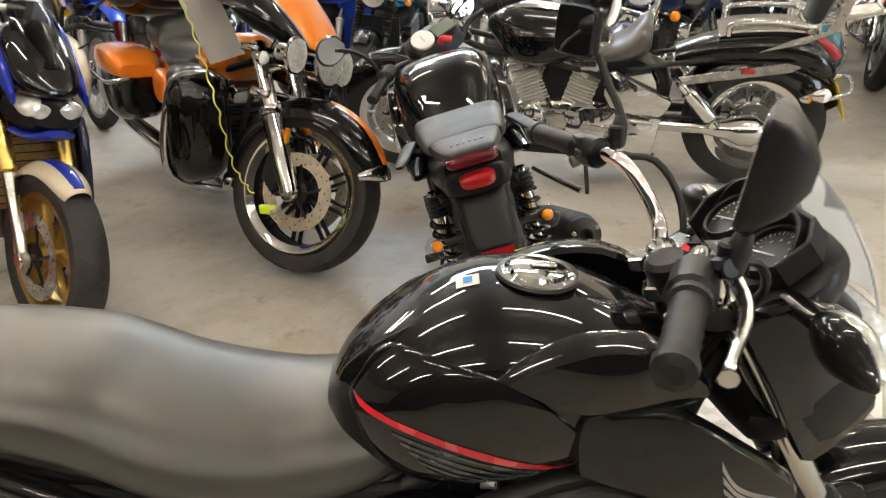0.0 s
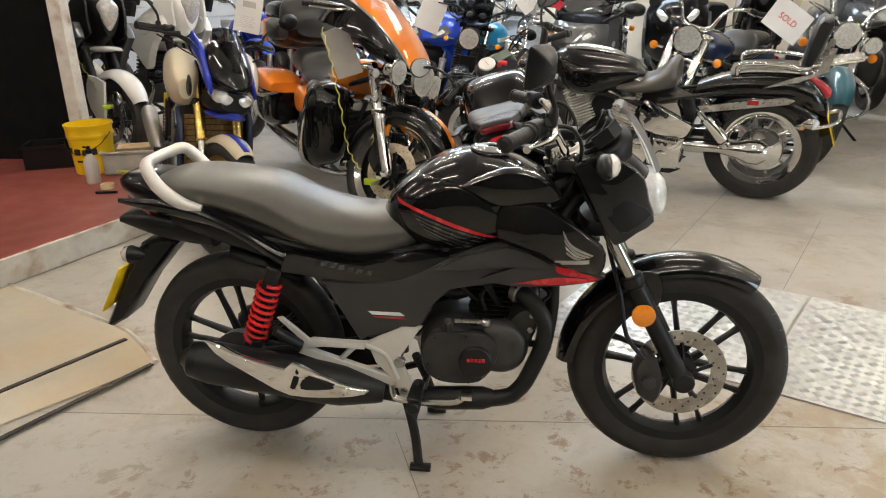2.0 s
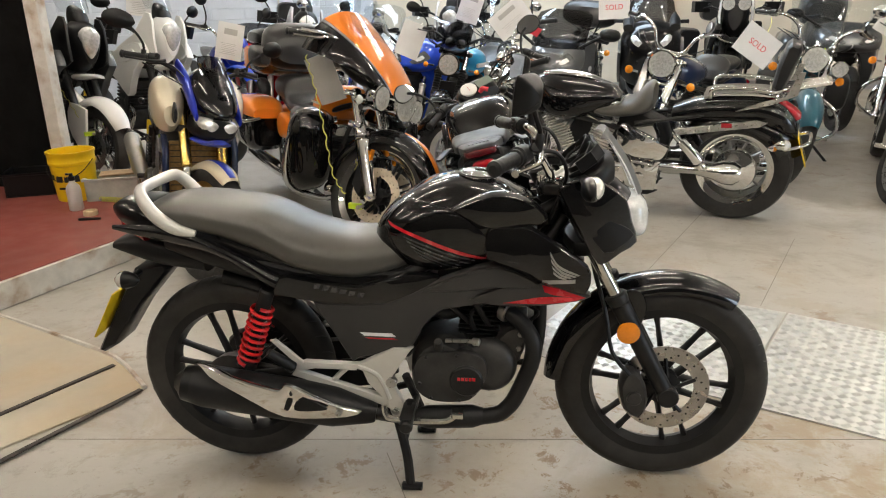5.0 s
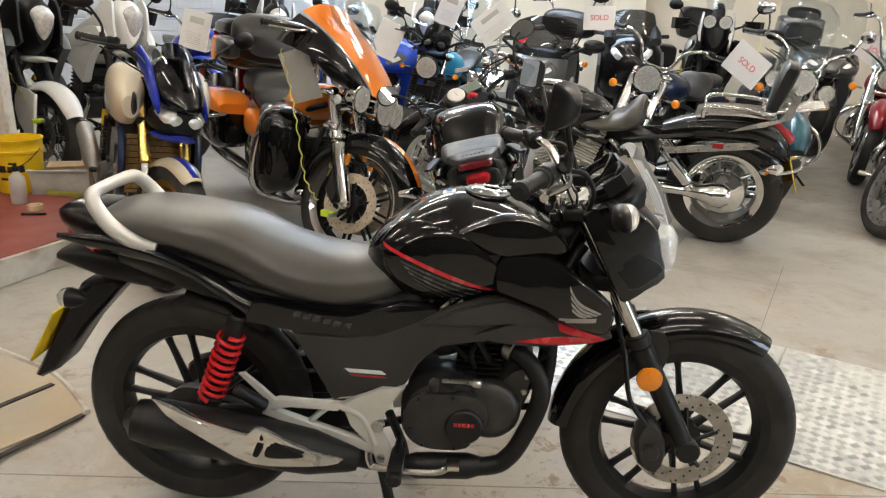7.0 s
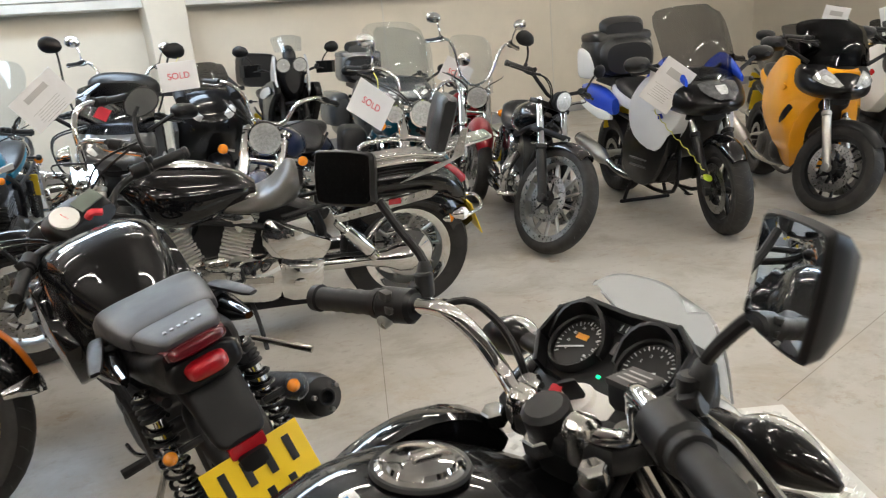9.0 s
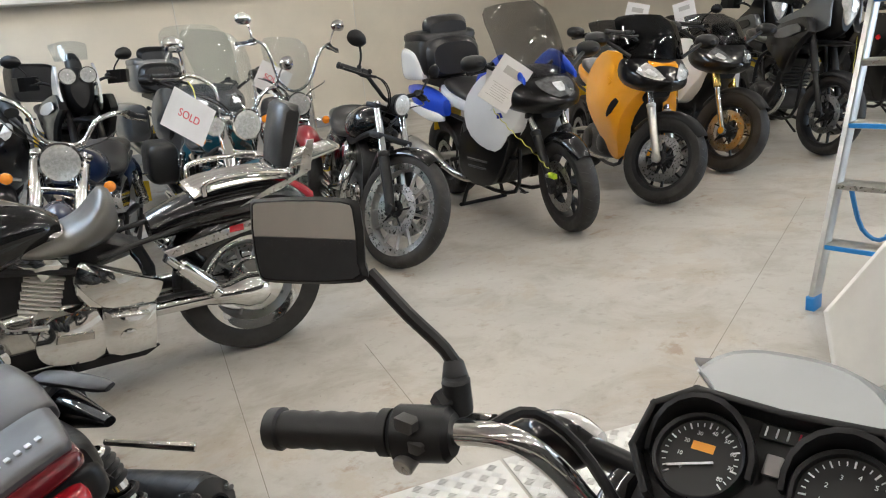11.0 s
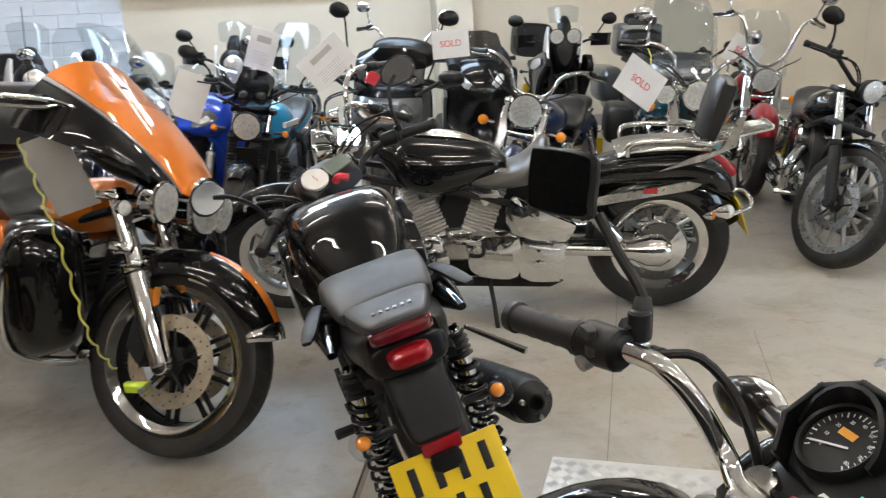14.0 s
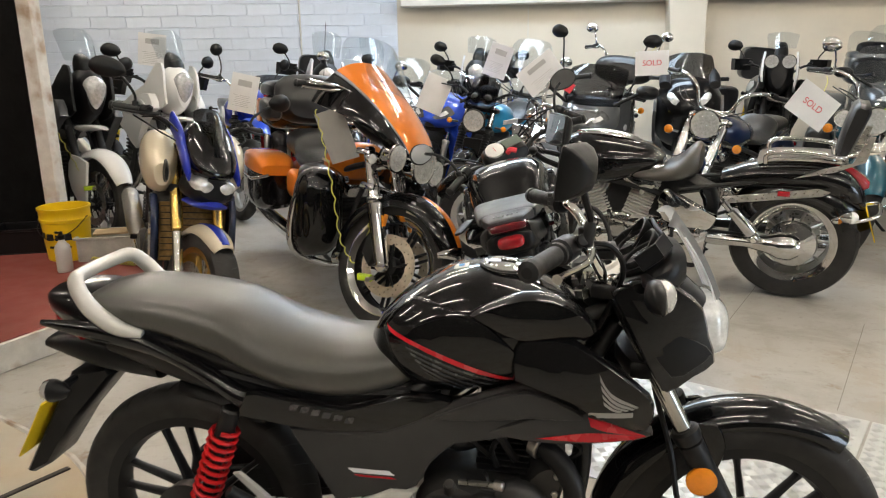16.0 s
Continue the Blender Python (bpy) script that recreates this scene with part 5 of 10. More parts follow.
# alloy footrest plates
ARMS = ([(0.262, 0.372), (0.275, 0.398), (0.303, 0.408), (0.38, 0.406), (0.462, 0.404), (0.448, 0.383), (0.38, 0.386), (0.31, 0.387)],
        [(0.258, 0.362), (0.275, 0.382), (0.36, 0.356), (0.453, 0.327), (0.535, 0.300), (0.545, 0.262), (0.50, 0.285), (0.44, 0.305), (0.35, 0.334)],
        [(0.458, 0.404), (0.505, 0.430), (0.557, 0.456), (0.613, 0.457), (0.578, 0.424), (0.552, 0.398), (0.545, 0.36), (0.572, 0.30), (0.597, 0.237), (0.546, 0.229), (0.532, 0.289), (0.480, 0.345)],
        [(0.372, 0.350), (0.386, 0.346), (0.425, 0.383), (0.408, 0.388)])
casting = sum((panel(a, 0.158, 0.022, 0.004, 0.004, 1) for a in ARMS), Geo())
hanger = panel([(0.206, 0.470), (0.222, 0.474), (0.262, 0.440), (0.300, 0.404), (0.285, 0.390), (0.250, 0.425)], 0.160, 0.012, 0.0, 0.003, 1)
for s in (1, -1):
    h.p("footrest_plate", casting if s > 0 else casting.flip(), "alloy_paint", "silver cast alloy footrest plate")
    f = (lambda g: g) if s > 0 else (lambda g: g.flip())
    h.p("peg_hanger", f(hanger), "alloy_paint")
    h.p("plate_rib", f(tube([(0.455, 0.160, 0.398), (0.51, 0.162, 0.372), (0.540, 0.162, 0.30)], 0.007, 8)), "alloy_paint")
    h.p("plate_bolt", f(rod((0.548, 0.15, 0.353), (0.548, 0.170, 0.353), 0.016, n=12)), "steel")
    h.p("plate_bolt", f(rod((0.556, 0.15, 0.262), (0.556, 0.168, 0.262), 0.011, n=12)), "steel")
    h.p("pillion_peg", f(rod((0.272, 0.168, 0.392), (0.212, 0.196, 0.452), 0.016, 0.014) + rod((0.252, 0.155, 0.395), (0.268, 0.178, 0.395), 0.015)), "grip")
    h.p("rider_peg", f(rod((0.60, 0.16, 0.290), (0.602, 0.275, 0.275), 0.017, 0.019, 10) + box(0.602, 0.222, 0.298, 0.034, 0.09, 0.008, 0.003)), "grip")
h.p("brake_pedal", tube([(0.525, -0.172, 0.285), (0.53, -0.18, 0.262), (0.555, -0.185, 0.250), (0.69, -0.19, 0.252), (0.725, -0.19, 0.270)], 0.009, 8) + box(0.736, -0.195, 0.282, 0.032, 0.045, 0.018, 0.005), "chrome_dull")
h.p("gear_pedal", tube([(0.60, 0.15, 0.25), (0.68, 0.17, 0.26), (0.76, 0.175, 0.27)], 0.007, 8) + rod((0.76, 0.16, 0.27), (0.76, 0.22, 0.27), 0.011, n=10), "chrome_dull")
h.p("centre_stand", (tube([(0.54, 0.10, 0.235), (0.575, 0.135, 0.11), (0.585, 0.15, 0.018)], 0.014, 8) + box(0.592, 0.155, 0.009, 0.06, 0.03, 0.016, 0.005)).both() + rod((0.57, -0.12, 0.15), (0.57, 0.12, 0.15), 0.011), "matt")
h.p("side_stand", tube([(0.62, 0.12, 0.22), (0.45, 0.15, 0.15), (0.34, 0.155, 0.135)], 0.012, 8), "matt")

# bodywork
SEAT = [(-0.150, 0.815, 0.828, 0.080, 0.5, 2.6), (-0.125, 0.80, 0.846, 0.105, 0.5, 2.8), (-0.04, 0.772, 0.857, 0.126, 0.5, 2.8), (0.07, 0.748, 0.850, 0.136, 0.5, 2.8), (0.17, 0.710, 0.834, 0.141, 0.55, 2.8),
        (0.225, 0.684, 0.816, 0.144, 0.5, 2.7), (0.29, 0.658, 0.786, 0.150, 0.44, 2.6), (0.37, 0.640, 0.762, 0.150, 0.42, 2.6), (0.45, 0.632, 0.752, 0.142, 0.42, 2.6), (0.53, 0.640, 0.757, 0.130, 0.42, 2.6), (0.60, 0.668, 0.755, 0.105, 0.45, 2.5), (0.625, 0.69, 0.74, 0.08, 0.5, 2.4)]
h.body("seat", SEAT, "vinyl", "black vinyl dual seat with a stepped pillion pad", 32, 6)
TANK = [(0.505, 0.735, 0.775, 0.045, 0.5, 2.3), (0.530, 0.700, 0.812, 0.092, 0.5, 2.4), (0.575, 0.672, 0.852, 0.124, 0.47, 2.6), (0.64, 0.652, 0.892, 0.143, 0.45, 2.7), (0.71, 0.655, 0.913, 0.153, 0.45, 2.7), (0.78, 0.668, 0.911, 0.155, 0.45, 2.6), (0.85, 0.69, 0.893, 0.146, 0.5, 2.6), (0.92, 0.72, 0.860, 0.118, 0.5, 2.5), (0.985, 0.765, 0.820, 0.07, 0.5, 2.5)]
tank = loft(TANK, 36, 7)
h.p("fuel_tank", tank, "black_paint", "gloss black fuel tank with thin red stripe")
KNEE = [(0.540, 0.800), (0.576, 0.846), (0.622, 0.866), (0.690, 0.858), (0.735, 0.846), (0.790, 0.808), (0.832, 0.752), (0.812, 0.708), (0.740, 0.690), (0.680, 0.664), (0.622, 0.690), (0.572, 0.736)]
knee_g = skin(KNEE, [tank], 1, 0.006)
UPPER = [(0.722, 0.850), (0.762, 0.872), (0.83, 0.893), (0.895, 0.890), (0.950, 0.862), (0.975, 0.825), (0.945, 0.806), (0.885, 0.800), (0.822, 0.800), (0.770, 0.824)]
upper_g = panel(UPPER, 0.150, 0.05, 0.020, 0.010, 2)
SHROUD = [(0.815, 0.722), (0.812, 0.765), (0.826, 0.805), (0.880, 0.812), (0.934, 0.808), (1.013, 0.758), (1.078, 0.704), (1.088, 0.664), (1.080, 0.634), (1.062, 0.622), (0.972, 0.655), (0.928, 0.686), (0.86, 0.708)]
shroud_g = panel(SHROUD, 0.160, 0.03, 0.026, 0.008, 2)
for s in (1, -1):
    f = (lambda g: g) if s > 0 else (lambda g: g.flip())
    h.p("knee_panel", f(knee_g), "black_paint")
    h.p("tank_flank", f(upper_g), "black_paint")
    h.p("tank_shroud", f(shroud_g), "black_paint")
WING = [(0.76, 0.602), (0.85, 0.640), (0.95, 0.658), (1.02, 0.646), (1.088, 0.624), (1.074, 0.609), (1.02, 0.597), (0.92, 0.585), (0.83, 0.587)]
wing_g = panel(WING, 0.152, 0.03, 0.010, 0.005, 2)
h.p("lower_wing", wing_g, "soft_plastic")
h.p("lower_wing", wing_g.flip(), "soft_plastic")
MID = [(0.335, 0.584), (0.42, 0.580), (0.546, 0.590), (0.673, 0.650), (0.760, 0.682), (0.839, 0.702), (0.935, 0.671), (0.968, 0.642), (0.95, 0.618), (0.838, 0.600), (0.74, 0.594), (0.69, 0.566), (0.642, 0.520), (0.612, 0.464), (0.554, 0.440), (0.456, 0.416), (0.436, 0.402), (0.408, 0.455), (0.378, 0.510)]
mid_g = panel(MID, 0.142, 0.03, 0.014, 0.006, 2)
ridge_g = panel([(0.64, 0.622), (0.72, 0.662), (0.839, 0.697), (0.928, 0.668), (0.956, 0.640), (0.85, 0.640), (0.75, 0.628)], 0.158, 0.012, 0.008, 0.005, 2)
COVER = [(0.222, 0.600), (0.246, 0.656), (0.300, 0.655), (0.36, 0.646), (0.468, 0.634), (0.540, 0.655), (0.600, 0.672), (0.664, 0.668), (0.690, 0.655), (0.62, 0.612), (0.543, 0.584), (0.44, 0.578), (0.34, 0.584), (0.28, 0.594)]
cover_g = panel(COVER, 0.146, 0.03, 0.010, 0.007, 2)
for s in (1, -1):
    f = (lambda g: g) if s > 0 else (lambda g: g.flip())
    h.p("side_panel", f(mid_g), "soft_plastic")
    h.p("panel_ridge", f(ridge_g), "soft_plastic")
    h.p("side_cover", f(cover_g), "black_paint")
for s in (1, -1):
    h.body("tail_panel", [(-0.225, 0.782, 0.795, 0.006, 0.5, 2.2), (-0.10, 0.752, 0.795, 0.018, 0.55, 2.2), (0.01, 0.730, 0.772, 0.022, 0.6, 2.1), (0.095, 0.698, 0.735, 0.024, 0.6, 2.1), (0.17, 0.652, 0.696, 0.026, 0.55, 2.1), (0.235, 0.605, 0.658, 0.024, 0.5, 2.1), (0.30, 0.600, 0.645, 0.016, 0.5, 2.2)], "black_paint", y=s * 0.122, n=20, k=6)
h.body("tail_cowl", [(-0.272, 0.805, 0.828, 0.03, 0.5, 2.6), (-0.238, 0.778, 0.846, 0.068, 0.5, 2.8), (-0.17, 0.748, 0.850, 0.10, 0.5, 3), (-0.08, 0.722, 0.832, 0.115, 0.5, 3), (0.10, 0.68, 0.80, 0.12, 0.5, 3), (0.3, 0.62, 0.72, 0.11, 0.5, 3)], "black_paint2")
h.body("tail_lamp", [(-0.250, 0.780, 0.803, 0.035, 0.5, 3), (-0.222, 0.762, 0.792, 0.075, 0.5, 3), (-0.15, 0.735, 0.768, 0.108, 0.5, 3)], "red_lens", "long red tail lamp under the seat cowl")
side_rail = [(0.016, 0.128, 0.772, 0.010), (-0.035, 0.135, 0.788, 0.017), (-0.082, 0.136, 0.820, 0.019), (-0.112, 0.132, 0.855, 0.018), (-0.136, 0.110, 0.884, 0.017), (-0.150, 0.05, 0.886, 0.016)]
g = tube([(x, -y, zz, r) for x, y, zz, r in side_rail] + side_rail[::-1], 0.016, 12, 5)
h.p("grab_rail", g, "alloy_paint", "silver painted alloy grab rail")
# rear light arm, plate hanger
h.body("tail_arm", [(-0.278, 0.697, 0.722, 0.055, 0.5, 3), (-0.21, 0.672, 0.742, 0.07, 0.5, 3), (-0.13, 0.648, 0.738, 0.075, 0.5, 3), (0.0, 0.63, 0.70, 0.07, 0.5, 3)], "plastic")
h.p("plate_hanger", slab([(-0.13, 0.660), (-0.225, 0.640), (-0.300, 0.515), (-0.384, 0.372), (-0.366, 0.366), (-0.315, 0.395), (-0.23, 0.515), (-0.115, 0.640)], -0.06, 0.06, 0.012), "plastic")
m = Matrix.Translation((-0.308, 0, 0.500)) @ Matrix.Rotation(radians(30), 4, "Y")
pl = h.p("number_plate", box(-0.012, 0, 0, 0.005, 0.20, 0.16, 0.002).moved(m), "plate_yellow", "yellow rear number plate with its characters as plain bars")
h.p("plate_mark", sum((box(-0.0155, (i % 3 - 1) * 0.055, 0.035 - 0.07 * (i // 3), 0.002, 0.035, 0.05, 0.0005).moved(m) for i in range(6)), Geo()), "ink", parent=pl)
for s in (1, -1):
    h.indicator(-0.180, s * 0.170, 0.650, True, "clear_lens", r=0.026, length=0.07)
h.all_front = True
# nose fairing, screen, headlamp
h.body("nose_fairing", [(1.03, 0.80, 0.895, 0.07, 0.5, 3), (1.09, 0.735, 0.918, 0.095, 0.55, 3.2), (1.15, 0.728, 0.900, 0.090, 0.5, 3.2), (1.19, 0.742, 0.868, 0.076, 0.45, 3), (1.21, 0.762, 0.848, 0.06, 0.45, 3)], "black_paint2", n=28, k=6)
CHEEK = [(0.995, 0.895), (1.035, 0.920), (1.08, 0.926), (1.13, 0.900), (1.172, 0.862), (1.188, 0.806), (1.206, 0.745), (1.162, 0.720), (1.112, 0.692), (1.086, 0.718), (1.045, 0.800), (1.018, 0.852)]


def wedge(g, k=0.055):
    """Draws a nose panel inward towards its front."""
    for q in g.v:
        t = min(1, max(0, (q.x - 1.0) / 0.22))
        q.y -= k * t * t
    return g


for s in (1, -1):
    g = wedge(panel(CHEEK, 0.140, 0.03, 0.012, 0.006, 2))
    h.p("nose_cheek", g if s > 0 else g.flip(), "black_paint")
    g = wedge(panel([(1.065, 0.800), (1.10, 0.822), (1.16, 0.800), (1.195, 0.770), (1.16, 0.742), (1.115, 0.728)], 0.1475, 0.006, 0.006, 0.002, 2))
    h.p("cheek_recess", g if s > 0 else g.flip(), "plastic")
    lens = loft([(0.0, -0.012, 0.012, 0.011, 0.5, 2.6), (0.025, -0.024, 0.026, 0.021, 0.5, 2.4), (0.06, -0.027, 0.030, 0.024, 0.5, 2.2), (0.095, -0.014, 0.018, 0.014, 0.5, 2.2), (0.115, -0.003, 0.006, 0.004, 0.5, 2.2)], 18, 4)
    body_m = Matrix.Translation((1.068, s * 0.168, 0.922)) @ Matrix.Rotation(radians(90 * s), 4, "Z") @ Matrix.Rotation(radians(8), 4, "Y")
    ind = h.p("indicator", lens.moved(body_m) + rod((1.06, s * 0.11, 0.918), (1.067, s * 0.178, 0.922), 0.0135), "black_paint2", "pointed black indicator with a clear lens")
    h.p("lens", lens.moved(Matrix.Translation((0.010, 0, 0.002)) @ body_m @ Matrix.Scale(0.93, 4)), "clear_lens", parent=ind)
h.body("headlamp", [(1.165, 0.762, 0.862, 0.088, 0.5, 3.4), (1.205, 0.746, 0.864, 0.086, 0.5, 3.2), (1.230, 0.750, 0.848, 0.066, 0.5, 3), (1.242, 0.775, 0.825, 0.036, 0.5, 2.8)], "lamp_lens", "clear headlamp with a bright reflector", 26, 5)
scr = h.screen(1.222, 0.864, 1.122, 1.036, 0.060, 0.100, "haze_screen", 0.018, False, 0.010)
# white tubes imitate the light caught along the screen's edges
for s in (1, -1):
    h.p("screen_edge", tube([(1.222 - 0.100 * t + 0.010 * math.sin(t * math.pi) - 0.017, s * (0.060 + 0.040 * t), 0.864 + 0.172 * t) for t in (0, 0.25, 0.5, 0.78)], 0.0022, 6, 3), "pearl", parent=scr)
h.p("dash_hood", loft([(1.000, 0.865, 0.900, 0.105, 0.5, 3), (1.03, 0.865, 0.920, 0.126, 0.5, 3), (1.07, 0.87, 0.945, 0.128, 0.5, 3), (1.11, 0.88, 0.968, 0.116, 0.5, 3.4), (1.14, 0.90, 0.965, 0.09, 0.5, 3.4)], 24, 4), "plastic")
dm = Matrix.Translation((1.062, 0, 0.950)) @ Matrix.Rotation(radians(-36), 4, "Y")
DY, DR = 0.058, 0.036
for s in (1, -1):
    at = dm @ Matrix.Translation((0, s * DY, 0))
    ring = lathe_z([(DR * 1.16, -0.012), (DR * 1.16, 0.010), (DR * 1.10, 0.014), (DR * 1.02, 0.012), (DR, 0.004)], 30).moved(at)
    dial = h.p("instrument", ring, "plastic", "round black instrument with pale scale")
    h.p("dial_face", lathe_z([(DR, 0.0), (DR, 0.006), (0.001, 0.0062)], 30).moved(at), "ink", parent=dial)
    ticks = Geo()
    for i in range(25):
        a = radians(-50 - 260 * i / 24)
        q = Matrix.Translation((0, 0, 0.0066)) @ Matrix.Rotation(a + math.pi / 2, 4, "Z")
        ticks = ticks + box(0, DR * 0.86, 0, 0.0009 if i % 3 else 0.0014, 0.0036 if i % 3 else 0.0058, 0.0006, 0.0001).moved(at @ q)
    tagged(h.p("dial_tick", ticks, "white_ink", parent=dial), kind="stuff")
    for i in range(9):
        a = radians(-50 - 260 * i / 8)
        q = at @ Matrix.Translation((-DR * 0.64 * math.cos(a), -DR * 0.64 * math.sin(a), 0.0068)) @ Matrix.Rotation(radians(-90), 4, "Z")
        if s > 0:
            writing(str(i * 10), 0.0052, M["white_ink"], dial, q, "numeral", 0.0002)
        elif i > 0:
            writing(str(i), 0.0058, M["white_ink"], dial, q, "numeral", 0.0002)
    h.p("needle", box(-0.006, 0.008, 0.0085, 0.002, 0.040, 0.001, 0.0004).moved(at @ Matrix.Rotation(radians(20), 4, "Z")), "white_ink", parent=dial)
    if s > 0:
        h.p("odometer", box(0.010, 0, 0.0068, 0.008, 0.020, 0.0006, 0.0001).moved(at), "orange_ink", parent=dial)
    # raised binnacle walls on the far side of each dial
    wall = []
    for i in range(13):
        a = radians(-100 + 200 * i / 12)
        r0, lift = DR * 1.30, 0.012 + 0.024 * max(0.0, math.cos(a)) ** 0.7
        wall.append([tuple(at @ Vector((r0 * math.cos(a), r0 * math.sin(a), -0.004))), tuple(at @ Vector((r0 * 1.03 * math.cos(a), r0 * 1.03 * math.sin(a), lift)))])
    h.p("dial_hood", sheet(wall, 0.005), "plastic")
DASH = [(-0.048, -0.086), (-0.056, -0.036), (-0.056, 0.036), (-0.048, 0.086), (-0.012, 0.112), (0.032, 0.108), (0.056, 0.075), (0.052, 0.0), (0.056, -0.075), (0.032, -0.108), (-0.012, -0.112)]
plate_g = slab(DASH, -0.014, 0.001, 0.005)
plate_g.v = [Vector((q.x, q.z, q.y)) for q in plate_g.v]
plate_g.f = [tuple(reversed(q)) for q in plate_g.f]
h.p("dash_panel", plate_g.moved(dm), "plastic")
for a, b in zip(DASH[3:10], DASH[4:11]):
    h.p("dash_rim", box(0, 0, 0, math.hypot(b[0] - a[0], b[1] - a[1]) + 0.006, 0.006, 0.034, 0.002).moved(dm @ Matrix.Translation(((a[0] + b[0]) / 2, (a[1] + b[1]) / 2, 0.008)) @ Matrix.Rotation(math.atan2(b[1] - a[1], b[0] - a[0]), 4, "Z")), "plastic")
h.p("dash_badge", box(0.012, 0.0, 0.004, 0.018, 0.014, 0.003, 0.001).moved(dm), "silver_ink", "small silver maker's badge as a plain tile")
h.p("fuel_gauge", box(0.04, 0.0, 0.004, 0.012, 0.036, 0.003, 0.001).moved(dm), "ink")
for i in range(4):
    h.p("gauge_mark", box(0.04, 0.013 - 0.009 * i, 0.0062, 0.009, 0.0016, 0.0006, 0.0002).moved(dm), "red_ink" if i == 3 else "white_ink")
h.p("green_lamp", box(-0.030, 0.0, 0.003, 0.004, 0.006, 0.002, 0.0008).moved(dm), "green_lamp", "small lit green neutral lamp")
# bars and mirrors
half = [(0, 0, 0), (0.004, 0.07, 0.002), (0.014, 0.115, 0.018), (-0.006, 0.138, 0.065), (-0.030, 0.162, 0.097), (-0.050, 0.205, 0.100), (-0.076, 0.262, 0.096), (-0.123, 0.366, 0.092)]
bar, hp = h.bars((0.963, 0.908), half, 0.011, "chrome", 0.115, "grip", True)
for s in (1, -1):
    h.p("bar_clamp", rod((0.963, s * 0.05, 0.872), (0.963, s * 0.05, 0.926), 0.020, n=14) + rod((0.963, s * 0.034, 0.910), (0.963, s * 0.066, 0.910), 0.020), "chrome_dull")
for s, r in ((-0.088, 0.017), (0.088, 0.017), (0.0, 0.02)):
    h.p("yoke_nut", rod((0.945, s, 0.872), (0.940, s, 0.894), r, n=6), "chrome")
KM = Matrix.Translation((1.003, 0.0, 0.918)) @ Matrix.Rotation(radians(-32), 4, "Y")
lock = h.p("ignition", lathe_z([(0.022, -0.040), (0.022, 0.0), (0.020, 0.004), (0.012, 0.005), (0.011, 0.002), (0.001, 0.002)], 24).moved(KM) + box(0, 0, -0.022, 0.040, 0.085, 0.036, 0.012).moved(KM), "dial", "pale ignition lock housing with key and red tag")
h.p("key", box(0, 0, 0.018, 0.005, 0.024, 0.032, 0.003).moved(KM @ Matrix.Rotation(radians(35), 4, "Z")), "matt", parent=lock)
h.p("key_tag", sheet([[tuple(KM @ Vector((-0.004 - 0.005 * i, 0.004 + 0.013 * i, 0.030 - 0.0028 * i * i + 0.004 * math.sin(2 * i)))), tuple(KM @ Vector((-0.014 - 0.005 * i, 0.003 + 0.012 * i, 0.024 - 0.0028 * i * i)))] for i in range(5)], 0.0014), "red_tag", "red ribbon tag on the ignition key")
res = h.p("fluid_reservoir", box(0.982, -0.112, 0.972, 0.038, 0.046, 0.022, 0.005), "plastic", "square black brake fluid reservoir")
h.p("reservoir_lid", box(0.982, -0.112, 0.986, 0.040, 0.048, 0.006, 0.003), "soft_plastic", parent=res)
for i in range(3):
    h.p("lid_mark", box(0.973 + 0.009 * i, -0.112, 0.9893, 0.003, 0.030, 0.0006, 0.0001), "silver_ink", parent=res)
h.mirrors(hp, [(0, 0, 0), (0.008, 0.008, 0.045), (-0.004, 0.046, 0.088), (-0.012, 0.080, 0.124)], (0.937, 0.222, 1.010), (0.058, 0.039), "rect", "plastic", "matt", -21, 0.034, (1,), (-0.028, 0.80, 0.85), 10)
h.mirrors(hp, [(0, 0, 0), (0.008, 0.008, 0.045), (-0.004, 0.046, 0.088), (-0.012, 0.080, 0.118)], (0.937, 0.222, 1.010), (0.046, 0.046), "rect", "plastic", "matt", -30, 0.040, (-1,), (-0.020, 0.60, 0.65), 10)
for s in (1, -1):
    h.p("mirror_boot", turned([(0.011, 0), (0.013, 0.004), (0.012, 0.030), (0.009, 0.044), (0.007, 0.046)], (0.938, s * 0.223, 1.012), (0.946, s * 0.231, 1.06), 14), "grip")
for s in (1, -1):
    h.p("fork_cable", tube([(0.935, s * 0.190, 1.005), (0.985, s * 0.178, 1.000), (1.015, s * 0.14, 0.945), (1.0, s * 0.08, 0.86), (0.96, s * 0.06, 0.76)], 0.0055, 8), "plastic")
for q, sz in (((0.882, 0.232, 1.024), (0.012, 0.022, 0.012)), ((0.882, 0.222, 1.006), (0.012, 0.016, 0.010)), ((0.880, 0.246, 1.006), (0.014, 0.016, 0.008))):
    h.p("switch_button", box(*q, *sz, 0.003), "soft_plastic")
h.p("horn_button", rod((0.885, 0.236, 0.990), (0.872, 0.234, 0.986), 0.010), "steel")
h.all_front = False
# filler cap, sticker
capm = Matrix.Translation((0.787, 0, 0.9115)) @ Matrix.Rotation(radians(6), 4, "Y")
cap = h.p("filler_cap", lathe_z([(0.050, -0.004), (0.050, 0.003), (0.044, 0.007), (0.039, 0.005), (0.036, 0.010), (0.024, 0.012), (0.001, 0.0125)], 36).moved(capm), "chrome", "polished chrome filler cap")
h.p("cap_flap", box(0.006, 0, 0.0145, 0.034, 0.017, 0.006, 0.003).moved(capm), "chrome_dull", parent=cap)
h.p("cap_ring", lathe_z([(0.050, -0.002), (0.055, 0.0), (0.053, 0.004), (0.048, 0.004)], 36).moved(capm), "ink", parent=cap)
